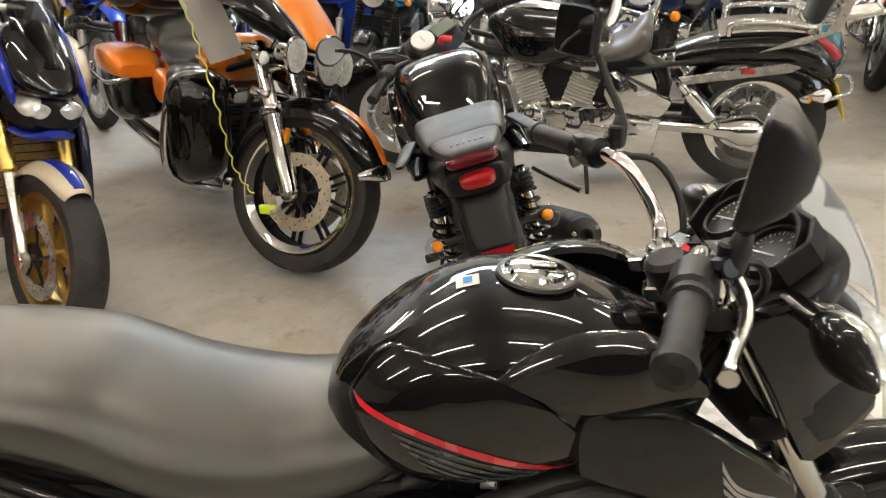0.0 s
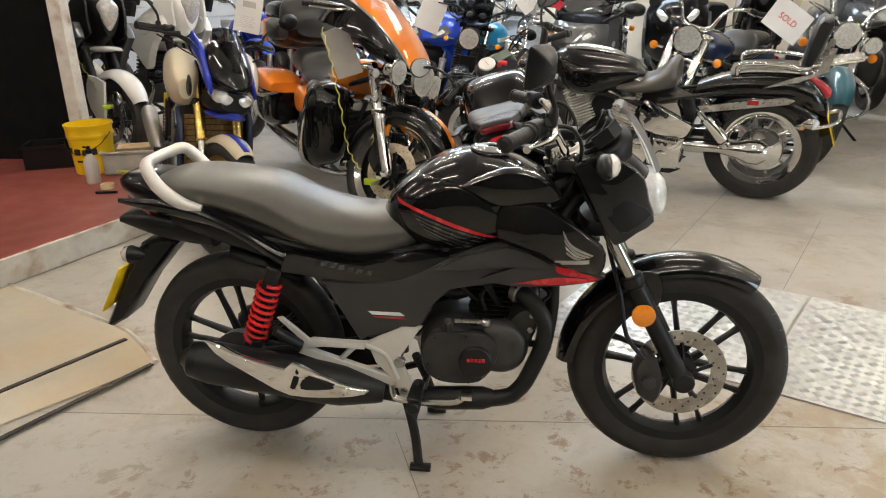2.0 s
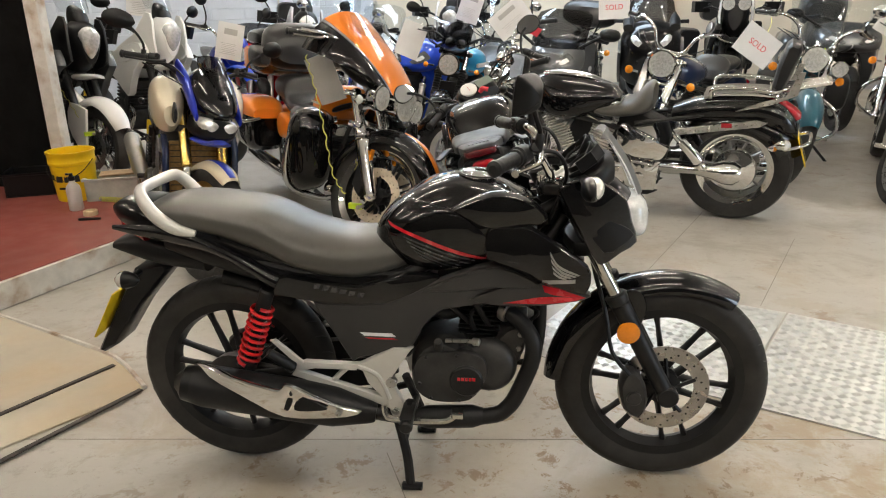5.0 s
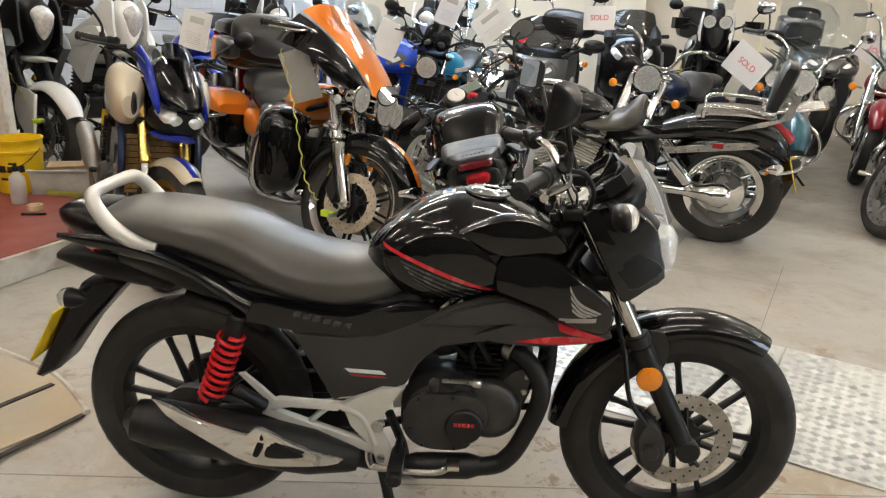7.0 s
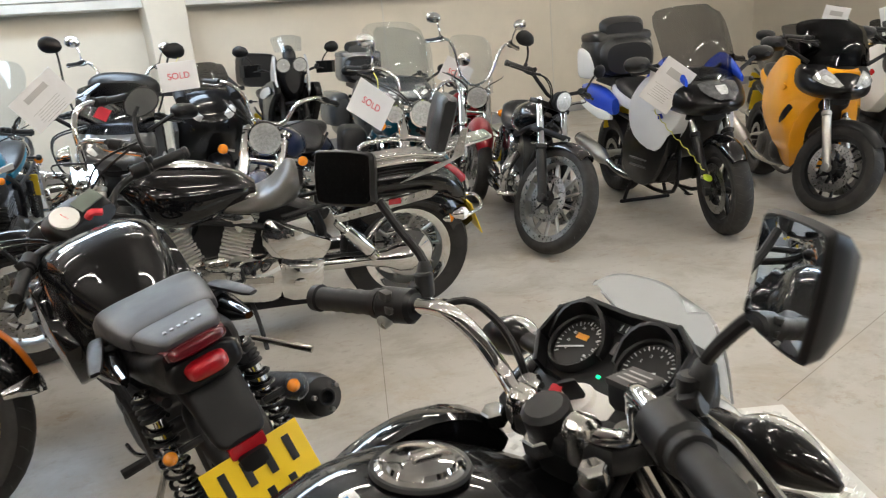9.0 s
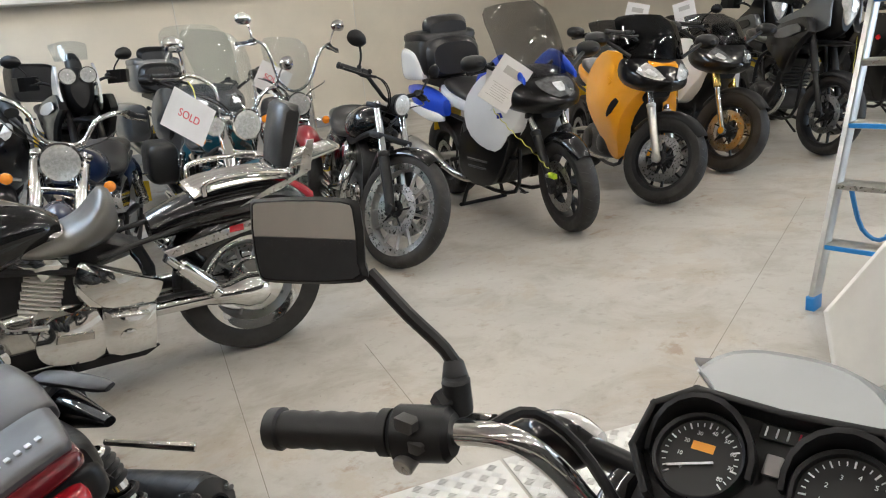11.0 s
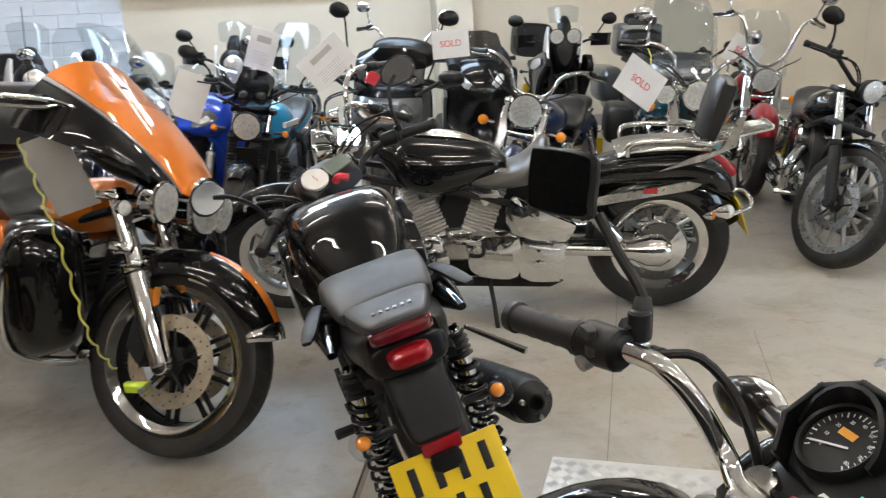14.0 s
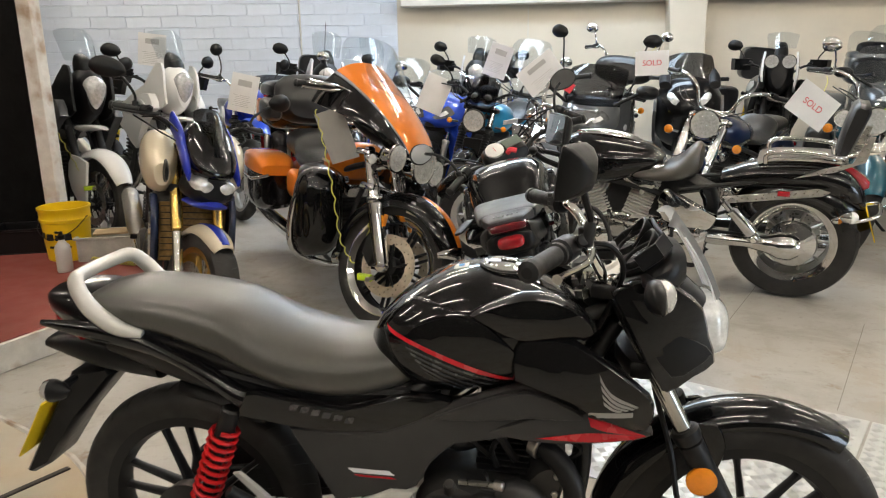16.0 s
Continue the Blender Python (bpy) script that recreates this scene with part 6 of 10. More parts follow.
def on_tank(x, y, lift):
    """Point of the tank's crown above (x, y)."""
    best = max((q for q in tank.v if abs(q.x - x) < 0.05 and abs(q.y - y) < 0.05), key=lambda q: q.z - 2.0 * math.hypot(q.x - x, q.y - y))
    near = sorted(tank.v, key=lambda q: (q.x - x) ** 2 + (q.y - y) ** 2 + 0.2 * (q.z - best.z) ** 2)[:4]
    w = [1 / (1e-4 + (q.x - x) ** 2 + (q.y - y) ** 2) for q in near]
    return (x, y, sum(a * q.z for a, q in zip(w, near)) / sum(w) + lift)


h.p("tank_sticker", sheet([[on_tank(0.681 + 0.030 * i, -0.025 + 0.013 * j, 0.0022) for j in range(3)][::-1] for i in range(2)], 0.0006), "paper", "small white paper sticker on the tank")
h.p("sticker_print", sheet([[on_tank(0.690 + 0.012 * i, -0.019 + 0.014 * j, 0.0034) for j in range(2)][::-1] for i in range(2)], 0.0004), "blue_plastic")
# stripes and marks on the flanks
FEATHERS = [([(0.980, 0.752), (1.004, 0.714), (1.057, 0.684)], [(0.982, 0.738), (1.006, 0.704), (1.052, 0.681)]),
            ([(0.983, 0.731), (1.0085, 0.700), (1.049, 0.680)], [(0.985, 0.720), (1.009, 0.692), (1.044, 0.677)]),
            ([(0.986, 0.712), (1.0085, 0.690), (1.038, 0.677)], [(0.988, 0.703), (1.008, 0.684), (1.032, 0.675)]),
            ([(0.989, 0.697), (1.006, 0.683), (1.026, 0.675)], [(0.990, 0.689), (1.006, 0.677), (1.020, 0.673)])]
for s in (1, -1):
    geos = [tank, knee_g, shroud_g, upper_g] if s > 0 else [tank.flip(), knee_g.flip(), shroud_g.flip(), upper_g.flip()]
    h.p("red_stripe", decal(geos, [(0.548, 0.808), (0.62, 0.785), (0.72, 0.750), (0.815, 0.716)], [(0.556, 0.798), (0.625, 0.774), (0.72, 0.739), (0.822, 0.706)], s), "red_stripe")
    for i in range(5):
        d = 0.0125 * i
        h.p("grey_stripe", decal(geos, [(0.595 + i * 0.010, 0.776 - d), (0.69, 0.744 - d), (0.785 - i * 0.012, 0.712 - d)], [(0.597 + i * 0.010, 0.771 - d), (0.69, 0.739 - d), (0.785 - i * 0.012, 0.707 - d)], s), "grey_stripe")
    for i, (up, low) in enumerate(FEATHERS):
        h.p("wing_mark", decal(geos, up, low, s), "silver_ink", "plain silver maker's emblem on the tank shroud" if i == 0 else "")
    h.p("maker_mark", quad_decal(geos, 1.004, 0.666, 0.085, 0.011, 0.0, side=s), "silver_ink", "maker's name as a plain silver bar")
    gw = [wing_g] if s > 0 else [wing_g.flip()]
    h.p("red_arrow", decal(gw, [(0.962, 0.650), (1.01, 0.638), (1.074, 0.616)], [(0.968, 0.632), (1.0, 0.622), (1.074, 0.614)], s), "red_stripe")
    h.p("red_arrow", decal(gw, [(0.90, 0.606), (0.97, 0.618), (1.07, 0.614)], [(0.86, 0.597), (0.97, 0.597), (1.05, 0.607)], s), "red_stripe")
    gm = [mid_g] if s > 0 else [mid_g.flip()]
    gc = [cover_g] if s > 0 else [cover_g.flip()]
    for i in range(6):
        h.p("model_mark", quad_decal(gc, 0.352 + 0.024 * i, 0.634 - 0.0045 * i, 0.018, 0.014, 0.006, side=s), "grey_stripe", "model name as plain grey bars" if i == 0 else "")
    h.p("panel_mark", quad_decal(gm, 0.522, 0.494, 0.090, 0.010, -0.012, side=s), "white_ink")
    h.p("panel_mark_red", quad_decal(gm, 0.530, 0.482, 0.080, 0.004, -0.012, side=s), "red_stripe")

# ---- builders for the other kinds of motorcycle ----


def v_engine(b, cx, base, top, mat="engine", cap="chrome", case="engine", sx=0.15, sy=0.16, tilt=25, n=11, hw=0.12, fine=True, apart=0.055):
    b.crankcase(cx - 0.26, cx + 0.2, base - 0.16, base + 0.03, hw, case, cap if fine else case, 0.075)
    for t in (tilt, -tilt):
        b.fins(cx + math.copysign(apart, t), base - 0.02, top, sx, sy, n, mat, t, cap_mat=cap)


def round_mirrors(b, hp, mat="chrome", size=(0.062, 0.045), rise=0.16, out=0.05, shape="oval"):
    b.mirrors(hp, [(0, 0, 0), (0.01, out * 0.3, rise * 0.5), (0.0, out, rise)], None, size, shape, mat, mat if mat == "chrome" else "matt", -14, 0.028)


def rear_lights(b, x, z, y=0.12, plate_z=None, plate_x=None, lens="amber", body="plastic", lamp=(0.06, 0.03, 0.05), bars_on=True, plate=True):
    b.tail_lamp(x, z, *lamp)
    for s in (1, -1):
        b.indicator(x + 0.04, s * y, z - 0.05, True, lens, body=body)
    if plate:
        b.plate(plate_x if plate_x is not None else x - 0.03, plate_z if plate_z is not None else z - 0.18, 18, bars_on=bars_on)


def cruiser(label, at, hd, paint_mat="black_paint", wb=1.64, lean=6, steer=8, rf=0.33, rr=0.325, fine=False, rake=32, bar="wide", bar_mat="chrome", lamp_r=0.088, lamp_mat="chrome", fork_low="chrome", fork_up="chrome",
            screen=None, style="cast", count=9, rim_mat="alloy", lip="chrome", guard="deep", sissy=False, tank_z=0.86, seat_z=0.70, width=0.11, engine="engine", cap="chrome", shroud=True, grip_mat="grip", spots=False, rim_f=0.235, bags=None, mirror="chrome", pillion=True, crash=False, seat_mat="leather", lamp_z=None, pipes="chrome", ind=True, accent=None, big=1.0, tank_back=0.0, cx_k=0.52, shock=((0.02, 0.16, 0.36), (0.22, 0.15, 0.60)), engine_dx=0.0, plate_at=None):
    b = Bike(label, at, hd, wb, lean, steer, rf, rr, rake, 0.13)
    b.wheel(True, width, rim_f, style, count, 0.145, rim_mat, 0, lip, fine)
    b.wheel(False, width * 1.5, 0.215, style, count, 0.14, rim_mat, -1, lip, fine)
    top = tank_z + 0.04
    b.fork(top, 0.105, 0.022, 0.032, 0.47, fork_up, fork_low, "chrome" if shroud else "matt")
    if shroud:
        for s in (1, -1):
            z0, z1 = b.rf + (top - b.rf) * 0.5, top - 0.02
            b.p("fork_cover", turned([(0.036, 0), (0.038, 0.02), (0.037, z1 - z0)], (b.steer_x(z0), s * 0.105, z0), (b.steer_x(z1), s * 0.105, z1), 18), fork_up, front=True)
    lz = lamp_z or tank_z - 0.02
    lx = b.steer_x(lz) + 0.12
    b.round_lamp(lx, lz, lamp_r, 0, None, lamp_mat)
    if spots:
        for s in (1, -1):
            b.round_lamp(lx - 0.02, lz - 0.03, lamp_r * 0.62, s * 0.19, None, lamp_mat, "spot_lamp")
    shapes = {"wide": [(0, 0, 0), (0, 0.10, 0.02), (0.0, 0.16, 0.14), (-0.06, 0.27, 0.19), (-0.26, 0.42, 0.16)],
              "low": [(0, 0, 0), (0.02, 0.12, 0.03), (0.0, 0.22, 0.08), (-0.09, 0.36, 0.07)],
              "tall": [(0, 0, 0), (0.02, 0.12, 0.08), (0.0, 0.20, 0.30), (-0.05, 0.28, 0.36), (-0.20, 0.40, 0.33)],
              "straight": [(0, 0, 0), (0, 0.12, 0.05), (0.0, 0.24, 0.10), (-0.07, 0.37, 0.10)]}
    hx, hz = b.steer_x(top) - 0.02, top + 0.03
    bar_ob, hp = b.bars((hx, hz), shapes[bar], 0.0125, bar_mat, 0.13, grip_mat)
    if mirror:
        round_mirrors(b, hp, mirror)
    b.cables((hx, hz + 0.08), 3)
    # tank, seat, guards
    tx = b.steer_x(tank_z) - 0.10 - tank_back
    tw = 0.165 + 0.2 * tank_back
    b.body("fuel_tank", [(tx - 0.56, tank_z - 0.17, tank_z - 0.10, 0.07, 0.5, 2.3), (tx - 0.48, tank_z - 0.2, tank_z - 0.04, 0.12, 0.45, 2.3), (tx - 0.3, tank_z - 0.21 - tank_back * 0.5, tank_z + 0.01, tw, 0.4, 2.3), (tx - 0.12, tank_z - 0.20 - tank_back * 0.5, tank_z + 0.03, tw, 0.42, 2.3), (tx - 0.02, tank_z - 0.15, tank_z + 0.01, 0.10, 0.45, 2.3), (tx + 0.03, tank_z - 0.09, tank_z - 0.03, 0.05, 0.5, 2.3)], paint_mat, n=28, k=5)
    b.p("tank_console", loft([(tx - 0.44, tank_z - 0.03, tank_z - 0.02, 0.02, 0.5, 2.2), (tx - 0.34, tank_z - 0.01, tank_z + 0.022, 0.045, 0.5, 2.2), (tx - 0.18, tank_z + 0.01, tank_z + 0.045, 0.06, 0.5, 2.2), (tx - 0.06, tank_z, tank_z + 0.035, 0.04, 0.5, 2.2)], 14, 4), "chrome")
    sx = tx - 0.5 + tank_back
    b.body("seat", [(sx - 0.36, seat_z + 0.0, seat_z + 0.13, 0.13, 0.5, 2.6), (sx - 0.32, seat_z - 0.04, seat_z + 0.14, 0.16, 0.5, 2.6), (sx - 0.22, seat_z - 0.06, seat_z + 0.05, 0.175, 0.5, 2.5), (sx - 0.08, seat_z - 0.06, seat_z + 0.01, 0.16, 0.5, 2.5), (sx + 0.06, seat_z - 0.03, seat_z + 0.02, 0.10, 0.5, 2.5), (sx + 0.12, seat_z, seat_z + 0.04, 0.06, 0.5, 2.5)], seat_mat, n=24, k=5)
    if pillion:
        b.body("pillion_seat", [(sx - 0.70, rr * 2 + 0.09, rr * 2 + 0.15, 0.09, 0.5, 2.6), (sx - 0.62, rr * 2 + 0.06, rr * 2 + 0.17, 0.12, 0.5, 2.6), (sx - 0.45, rr * 2 + 0.04, rr * 2 + 0.16, 0.13, 0.5, 2.6), (sx - 0.33, rr * 2 + 0.03, rr * 2 + 0.12, 0.12, 0.5, 2.6)], seat_mat)
    if guard == "deep":
        b.p("front_mudguard", arc_guard(wb, rf, rf + 0.045, 28, 172, 0.085, 0.10, 0.004, 22, 9), accent or paint_mat, front=True)
    else:
        b.p("front_mudguard", arc_guard(wb, rf, rf + 0.03, 62, 140, 0.07, 0.05, 0.004, 14, 7), accent or paint_mat, front=True)
    b.p("rear_mudguard", arc_guard(0, rr, rr + 0.055, 25, 165, 0.125, 0.13, 0.005, 22, 9), paint_mat)
    rear_lights(b, -0.36 if not plate_at else -0.24, rr + 0.22, 0.16, plate_at[1] if plate_at else rr + 0.02, plate_at[0] if plate_at else -0.44, body="chrome")
    if ind:
        for s in (1, -1):
            b.indicator(b.steer_x(lz) + 0.02, s * 0.24, lz - 0.12, False, "amber", body="chrome", r=0.032, front=True)
    cx = wb * cx_k
    v_engine(b, cx + engine_dx, 0.40 if big == 1 else 0.43, 0.40 + 0.20 * big, engine, cap, engine if cap != "chrome" else "chrome_dull", 0.15 if big == 1 else 0.145, 0.16 * big, fine=fine, n=int(11 * big), apart=0.055 if big == 1 else 0.092, tilt=25 if big == 1 else 20)
    b.p("air_cleaner", turned([(0.09, 0), (0.09, 0.05), (0.075, 0.065), (0.001, 0.068)], (cx, -0.10, 0.56), (cx, -0.3, 0.56), 24), cap)
    b.p("side_cover", slab([(cx - 0.42, 0.62), (cx - 0.20, 0.56), (cx - 0.22, 0.42), (cx - 0.36, 0.40), (cx - 0.46, 0.50)], -0.15, 0.15, 0.02, 2), "chrome" if cap == "chrome" else paint_mat)
    b.chassis((cx - 0.35, 0.36), (b.steer_x(tank_z - 0.1) - 0.05, tank_z - 0.1), "matt", "matt", 0.2)
    for dz in (0, 0.10):
        b.pipe([(cx + 0.10 - dz * 1.2, -0.12, 0.52), (cx + 0.16 - dz, -0.19, 0.42), (cx + 0.05, -0.20, 0.26 + dz), (cx - 0.3, -0.20, 0.22 + dz * 0.8)], 0.025, pipes)
        b.silencer((cx - 0.3, -0.20, 0.22 + dz * 0.8), (-0.22, -0.21, 0.24 + dz * 0.9), 0.043, pipes)
    b.shock(*shock, 0.028, "chrome", 9, "chrome")
    b.pegs(cx + 0.22, 0.27, 0.22, "chrome_dull")
    b.stand(cx - 0.1, 0.22, 0.22)
    if screen:
        zt, w = screen
        b.screen(b.steer_x(lz + 0.05) + 0.14, lz + 0.04, b.steer_x(zt) - 0.02, zt, 0.16, w, "screen", 0.12)
        for s in (1, -1):
            b.p("screen_bracket", rod((b.steer_x(lz) + 0.05, s * 0.12, lz - 0.05), (b.steer_x(lz + 0.2) + 0.06, s * 0.13, lz + 0.2), 0.006), "chrome", front=True)
    if sissy:
        b.p("backrest_frame", tube([(-0.30, -0.13, rr * 2 + 0.10), (-0.42, -0.12, rr * 2 + 0.30), (-0.46, -0.08, rr * 2 + 0.42), (-0.46, 0.08, rr * 2 + 0.42), (-0.42, 0.12, rr * 2 + 0.30), (-0.30, 0.13, rr * 2 + 0.10)], 0.011, 10), "chrome")
        b.p("backrest_pad", box(-0.425, 0, rr * 2 + 0.30, 0.06, 0.20, 0.26, 0.025), "leather")
    if crash:
        b.p("crash_bar", tube([(cx + 0.34, 0.08, 0.62), (cx + 0.37, 0.26, 0.50), (cx + 0.36, 0.28, 0.34), (cx + 0.30, 0.10, 0.22)], 0.015, 10).both(), "chrome")
    if bags:
        for s in (1, -1):
            b.body("saddlebag", [(-0.36, 0.40, 0.62, 0.08, 0.5, 4), (-0.30, 0.36, 0.66, 0.11, 0.5, 4), (0.08, 0.36, 0.66, 0.11, 0.5, 4), (0.14, 0.40, 0.62, 0.08, 0.5, 4)], bags, y=s * 0.27)
    return b


def naked(label, at, hd, paint_mat, wb=1.45, lean=6, steer=8, rf=0.30, rr=0.31, fine=False, fork="gold_fork", rake=25, accent="black_paint", round_head=True, screen=None, style="cast", count=6, rim_mat="matt", engine="engine", seat_mat="leather", mirror=True, lip=None, gaiter=False, upside=True, disc=0.155, tank_z=0.93, lamp_r=0.085, lamp_mat="matt", tail_up=0.0, width=0.12):
    b = Bike(label, at, hd, wb, lean, steer, rf, rr, rake, 0.1)
    b.wheel(True, width, 0.218, style, count, disc, rim_mat, 0, lip, fine)
    b.wheel(False, width * 1.35, 0.218, style, count, 0.11, rim_mat, -1, lip, fine)
    b.fork(0.94, 0.10, 0.022, 0.028, 0.42, fork if upside else "chrome", fork if not upside else "chrome_dull", "matt", upside=upside, gaiter=gaiter)
    hx = b.steer_x(0.96) - 0.01
    bar_ob, hp = b.bars((hx, 0.985), [(0, 0, 0), (0, 0.10, 0.02), (0.005, 0.17, 0.06), (-0.03, 0.26, 0.085), (-0.09, 0.37, 0.08)], 0.011, "matt", 0.12)
    if mirror:
        b.mirrors(hp, [(0, 0, 0), (0.01, 0.01, 0.06), (0.02, 0.07, 0.12), (0.01, 0.12, 0.15)], None, (0.075, 0.045), "oval", "plastic", "matt", -18)
    b.cables((hx, 1.03), 3)
    if round_head:
        b.round_lamp(b.steer_x(0.84) + 0.14, 0.84, lamp_r, 0, None, lamp_mat)
        for s in (1, -1):
            b.round_lamp(hx + 0.05, 1.0, 0.04, s * 0.048, 0.05, "matt", "instrument", "dial", -1)
    tx = b.steer_x(0.9) - 0.09
    tk = b.body("fuel_tank", [(tx - 0.44, 0.72, 0.80, 0.09, 0.5, 2.5), (tx - 0.38, 0.71, tank_z - 0.02, 0.13, 0.48, 2.5), (tx - 0.22, 0.70, tank_z + 0.02, 0.165, 0.45, 2.6), (tx - 0.08, 0.72, tank_z + 0.01, 0.16, 0.45, 2.6), (tx, 0.78, tank_z - 0.04, 0.10, 0.5, 2.6)], paint_mat, n=28, k=5)
    b.p("filler_cap", lathe_z([(0.05, 0), (0.05, 0.008), (0.03, 0.012), (0.001, 0.013)], 20, (tx - 0.2, 0, tank_z + 0.018)), "chrome")
    b.body("seat", [(tx - 1.0, 0.84 + tail_up, 0.90 + tail_up, 0.09, 0.5, 2.6), (tx - 0.88, 0.80 + tail_up, 0.91 + tail_up, 0.12, 0.5, 2.6), (tx - 0.68, 0.76, 0.855, 0.14, 0.5, 2.6), (tx - 0.52, 0.73, 0.80, 0.13, 0.5, 2.5), (tx - 0.40, 0.73, 0.82, 0.09, 0.5, 2.5)], seat_mat, n=24)
    b.body("tail_unit", [(tx - 1.12, 0.83 + tail_up, 0.86 + tail_up, 0.04, 0.5, 2.6), (tx - 1.0, 0.77 + tail_up, 0.88 + tail_up, 0.10, 0.5, 2.8), (tx - 0.8, 0.71, 0.82, 0.12, 0.5, 3), (tx - 0.5, 0.66, 0.76, 0.12, 0.5, 3)], paint_mat)
    rear_lights(b, tx - 1.12, 0.82 + tail_up, 0.15, 0.56, tx - 1.16)
    b.p("front_mudguard", arc_guard(wb, rf, rf + 0.03, 55, 150, 0.068, 0.045, 0.004, 18, 9), accent, front=True)
    b.p("rear_mudguard", arc_guard(0, rr, rr + 0.03, 70, 150, 0.075, 0.03, 0.004, 12, 7), "plastic")
    b.crankcase(0.42, 0.86, 0.24, 0.46, 0.17, engine)
    b.fins(0.78, 0.44, 0.64, 0.2, 0.32, 8, engine, 20)
    b.p("radiator", box(b.steer_x(0.55) - 0.16, 0, 0.55, 0.03, 0.32, 0.26, 0.006), "matt")
    b.chassis((0.44, 0.38), (tx + 0.04, 0.86), "alloy", "matt", 0.24, 0.03)
    for y in (-0.09, -0.03, 0.03, 0.09):
        b.pipe([(0.86, y, 0.56), (0.95, y, 0.50), (0.94, y, 0.34), (0.84, y * 0.8, 0.22), (0.6, y * 0.6 - 0.03, 0.2)], 0.018, "chrome_dull")
    b.pipe([(0.6, -0.06, 0.2), (0.4, -0.15, 0.23), (0.25, -0.18, 0.32)], 0.026, "chrome_dull")
    b.silencer((0.26, -0.18, 0.31), (-0.2, -0.20, 0.50), 0.052, "alloy")
    b.shock((0.10, 0.12, 0.36), (0.24, 0.12, 0.64), 0.026, "matt", 9)
    b.clutter(0.45, 0.9, 0.42, 0.66, 0.16, 14, int(abs(at[0] * 100)) + 3)
    b.pegs(0.42, 0.36, 0.19)
    b.stand(0.5, 0.25, 0.25)
    if screen:
        b.screen(b.steer_x(0.92) + 0.15, 0.92, b.steer_x(1.12) + 0.03, screen, 0.12, 0.11, "smoke", 0.06)
    return b


def shell_patch(stations, u0, u1, a0, a1, lift=0.004, n=10, m=12, thick=0.004):
    """A thin piece that lies on a lofted body: u runs along it, angles round it."""
    rows = smooth_rows(stations, 8)
    grid = []
    for i in range(n + 1):
        q = (u0 + (u1 - u0) * i / n) * (len(rows) - 1)
        k = min(int(q), len(rows) - 2)
        x, z0, z1, w, lvl, p = (a + (b - a) * (q - k) for a, b in zip(rows[k], rows[k + 1]))
        zc = z0 + (z1 - z0) * lvl
        row = []
        for j in range(m + 1):
            # the piece narrows at both ends
            e = 0.5 * (a0 + a1) + (a1 - a0) * (j / m - 0.5) * (0.55 + 0.45 * math.sin(math.pi * (0.15 + 0.7 * i / n)))
            c, s = math.cos(radians(e)), math.sin(radians(e))
            y = (w + lift) * math.copysign(abs(c) ** (2 / p), c)
            z = math.copysign(abs(s) ** (2 / p), s)
            row.append((x + lift, y, zc + z * ((z1 - zc + lift) if z > 0 else (zc - z0 + lift))))
        grid.append(row)
    return sheet(grid, thick)


def fairing_nose(b, z0, z1, xf, w, mat, lamp="lamp_lens", twin=True, lamp_z=None, front=False, top_mat=None):
    """A pointed upper fairing with flush headlamps, widening backwards."""
    st = [(xf - 0.38, z0 + 0.02, z1, w * 0.96, 0.45, 2.6), (xf - 0.27, z0 - 0.01, z1 - 0.01, w, 0.42, 2.5), (xf - 0.15, z0 - 0.01, z1 - 0.07, w * 0.86, 0.40, 2.4), (xf - 0.06, z0 + 0.01, z1 - 0.13, w * 0.60, 0.42, 2.3), (xf - 0.01, z0 + 0.04, z1 - 0.18, w * 0.32, 0.45, 2.2), (xf + 0.015, z0 + 0.06, z0 + 0.08, w * 0.06, 0.5, 2.2)]
    b.body("upper_fairing", st, mat, n=32, k=6, front=front)
    if top_mat:
        b.p("nose_insert", shell_patch(st, 0.30, 0.97, 35, 145, 0.003), top_mat, front=front)
    for a0, a1 in ((14, 62), (118, 166)) if twin else ((48, 132),):
        hl = b.p("headlamp", shell_patch(st, 0.44, 0.86, a0, a1, 0.006), lamp, front=front)
        am = 0.5 * (a0 + a1)
        b.p("reflector_bowl", shell_patch(st, 0.54, 0.72, am - 10, am + 10, 0.010, 5, 5, 0.003), "lamp_lens", front=front, parent=hl)
    b.p("air_intake", shell_patch(st, 0.62, 0.93, 250, 290, 0.003), "plastic", front=front)


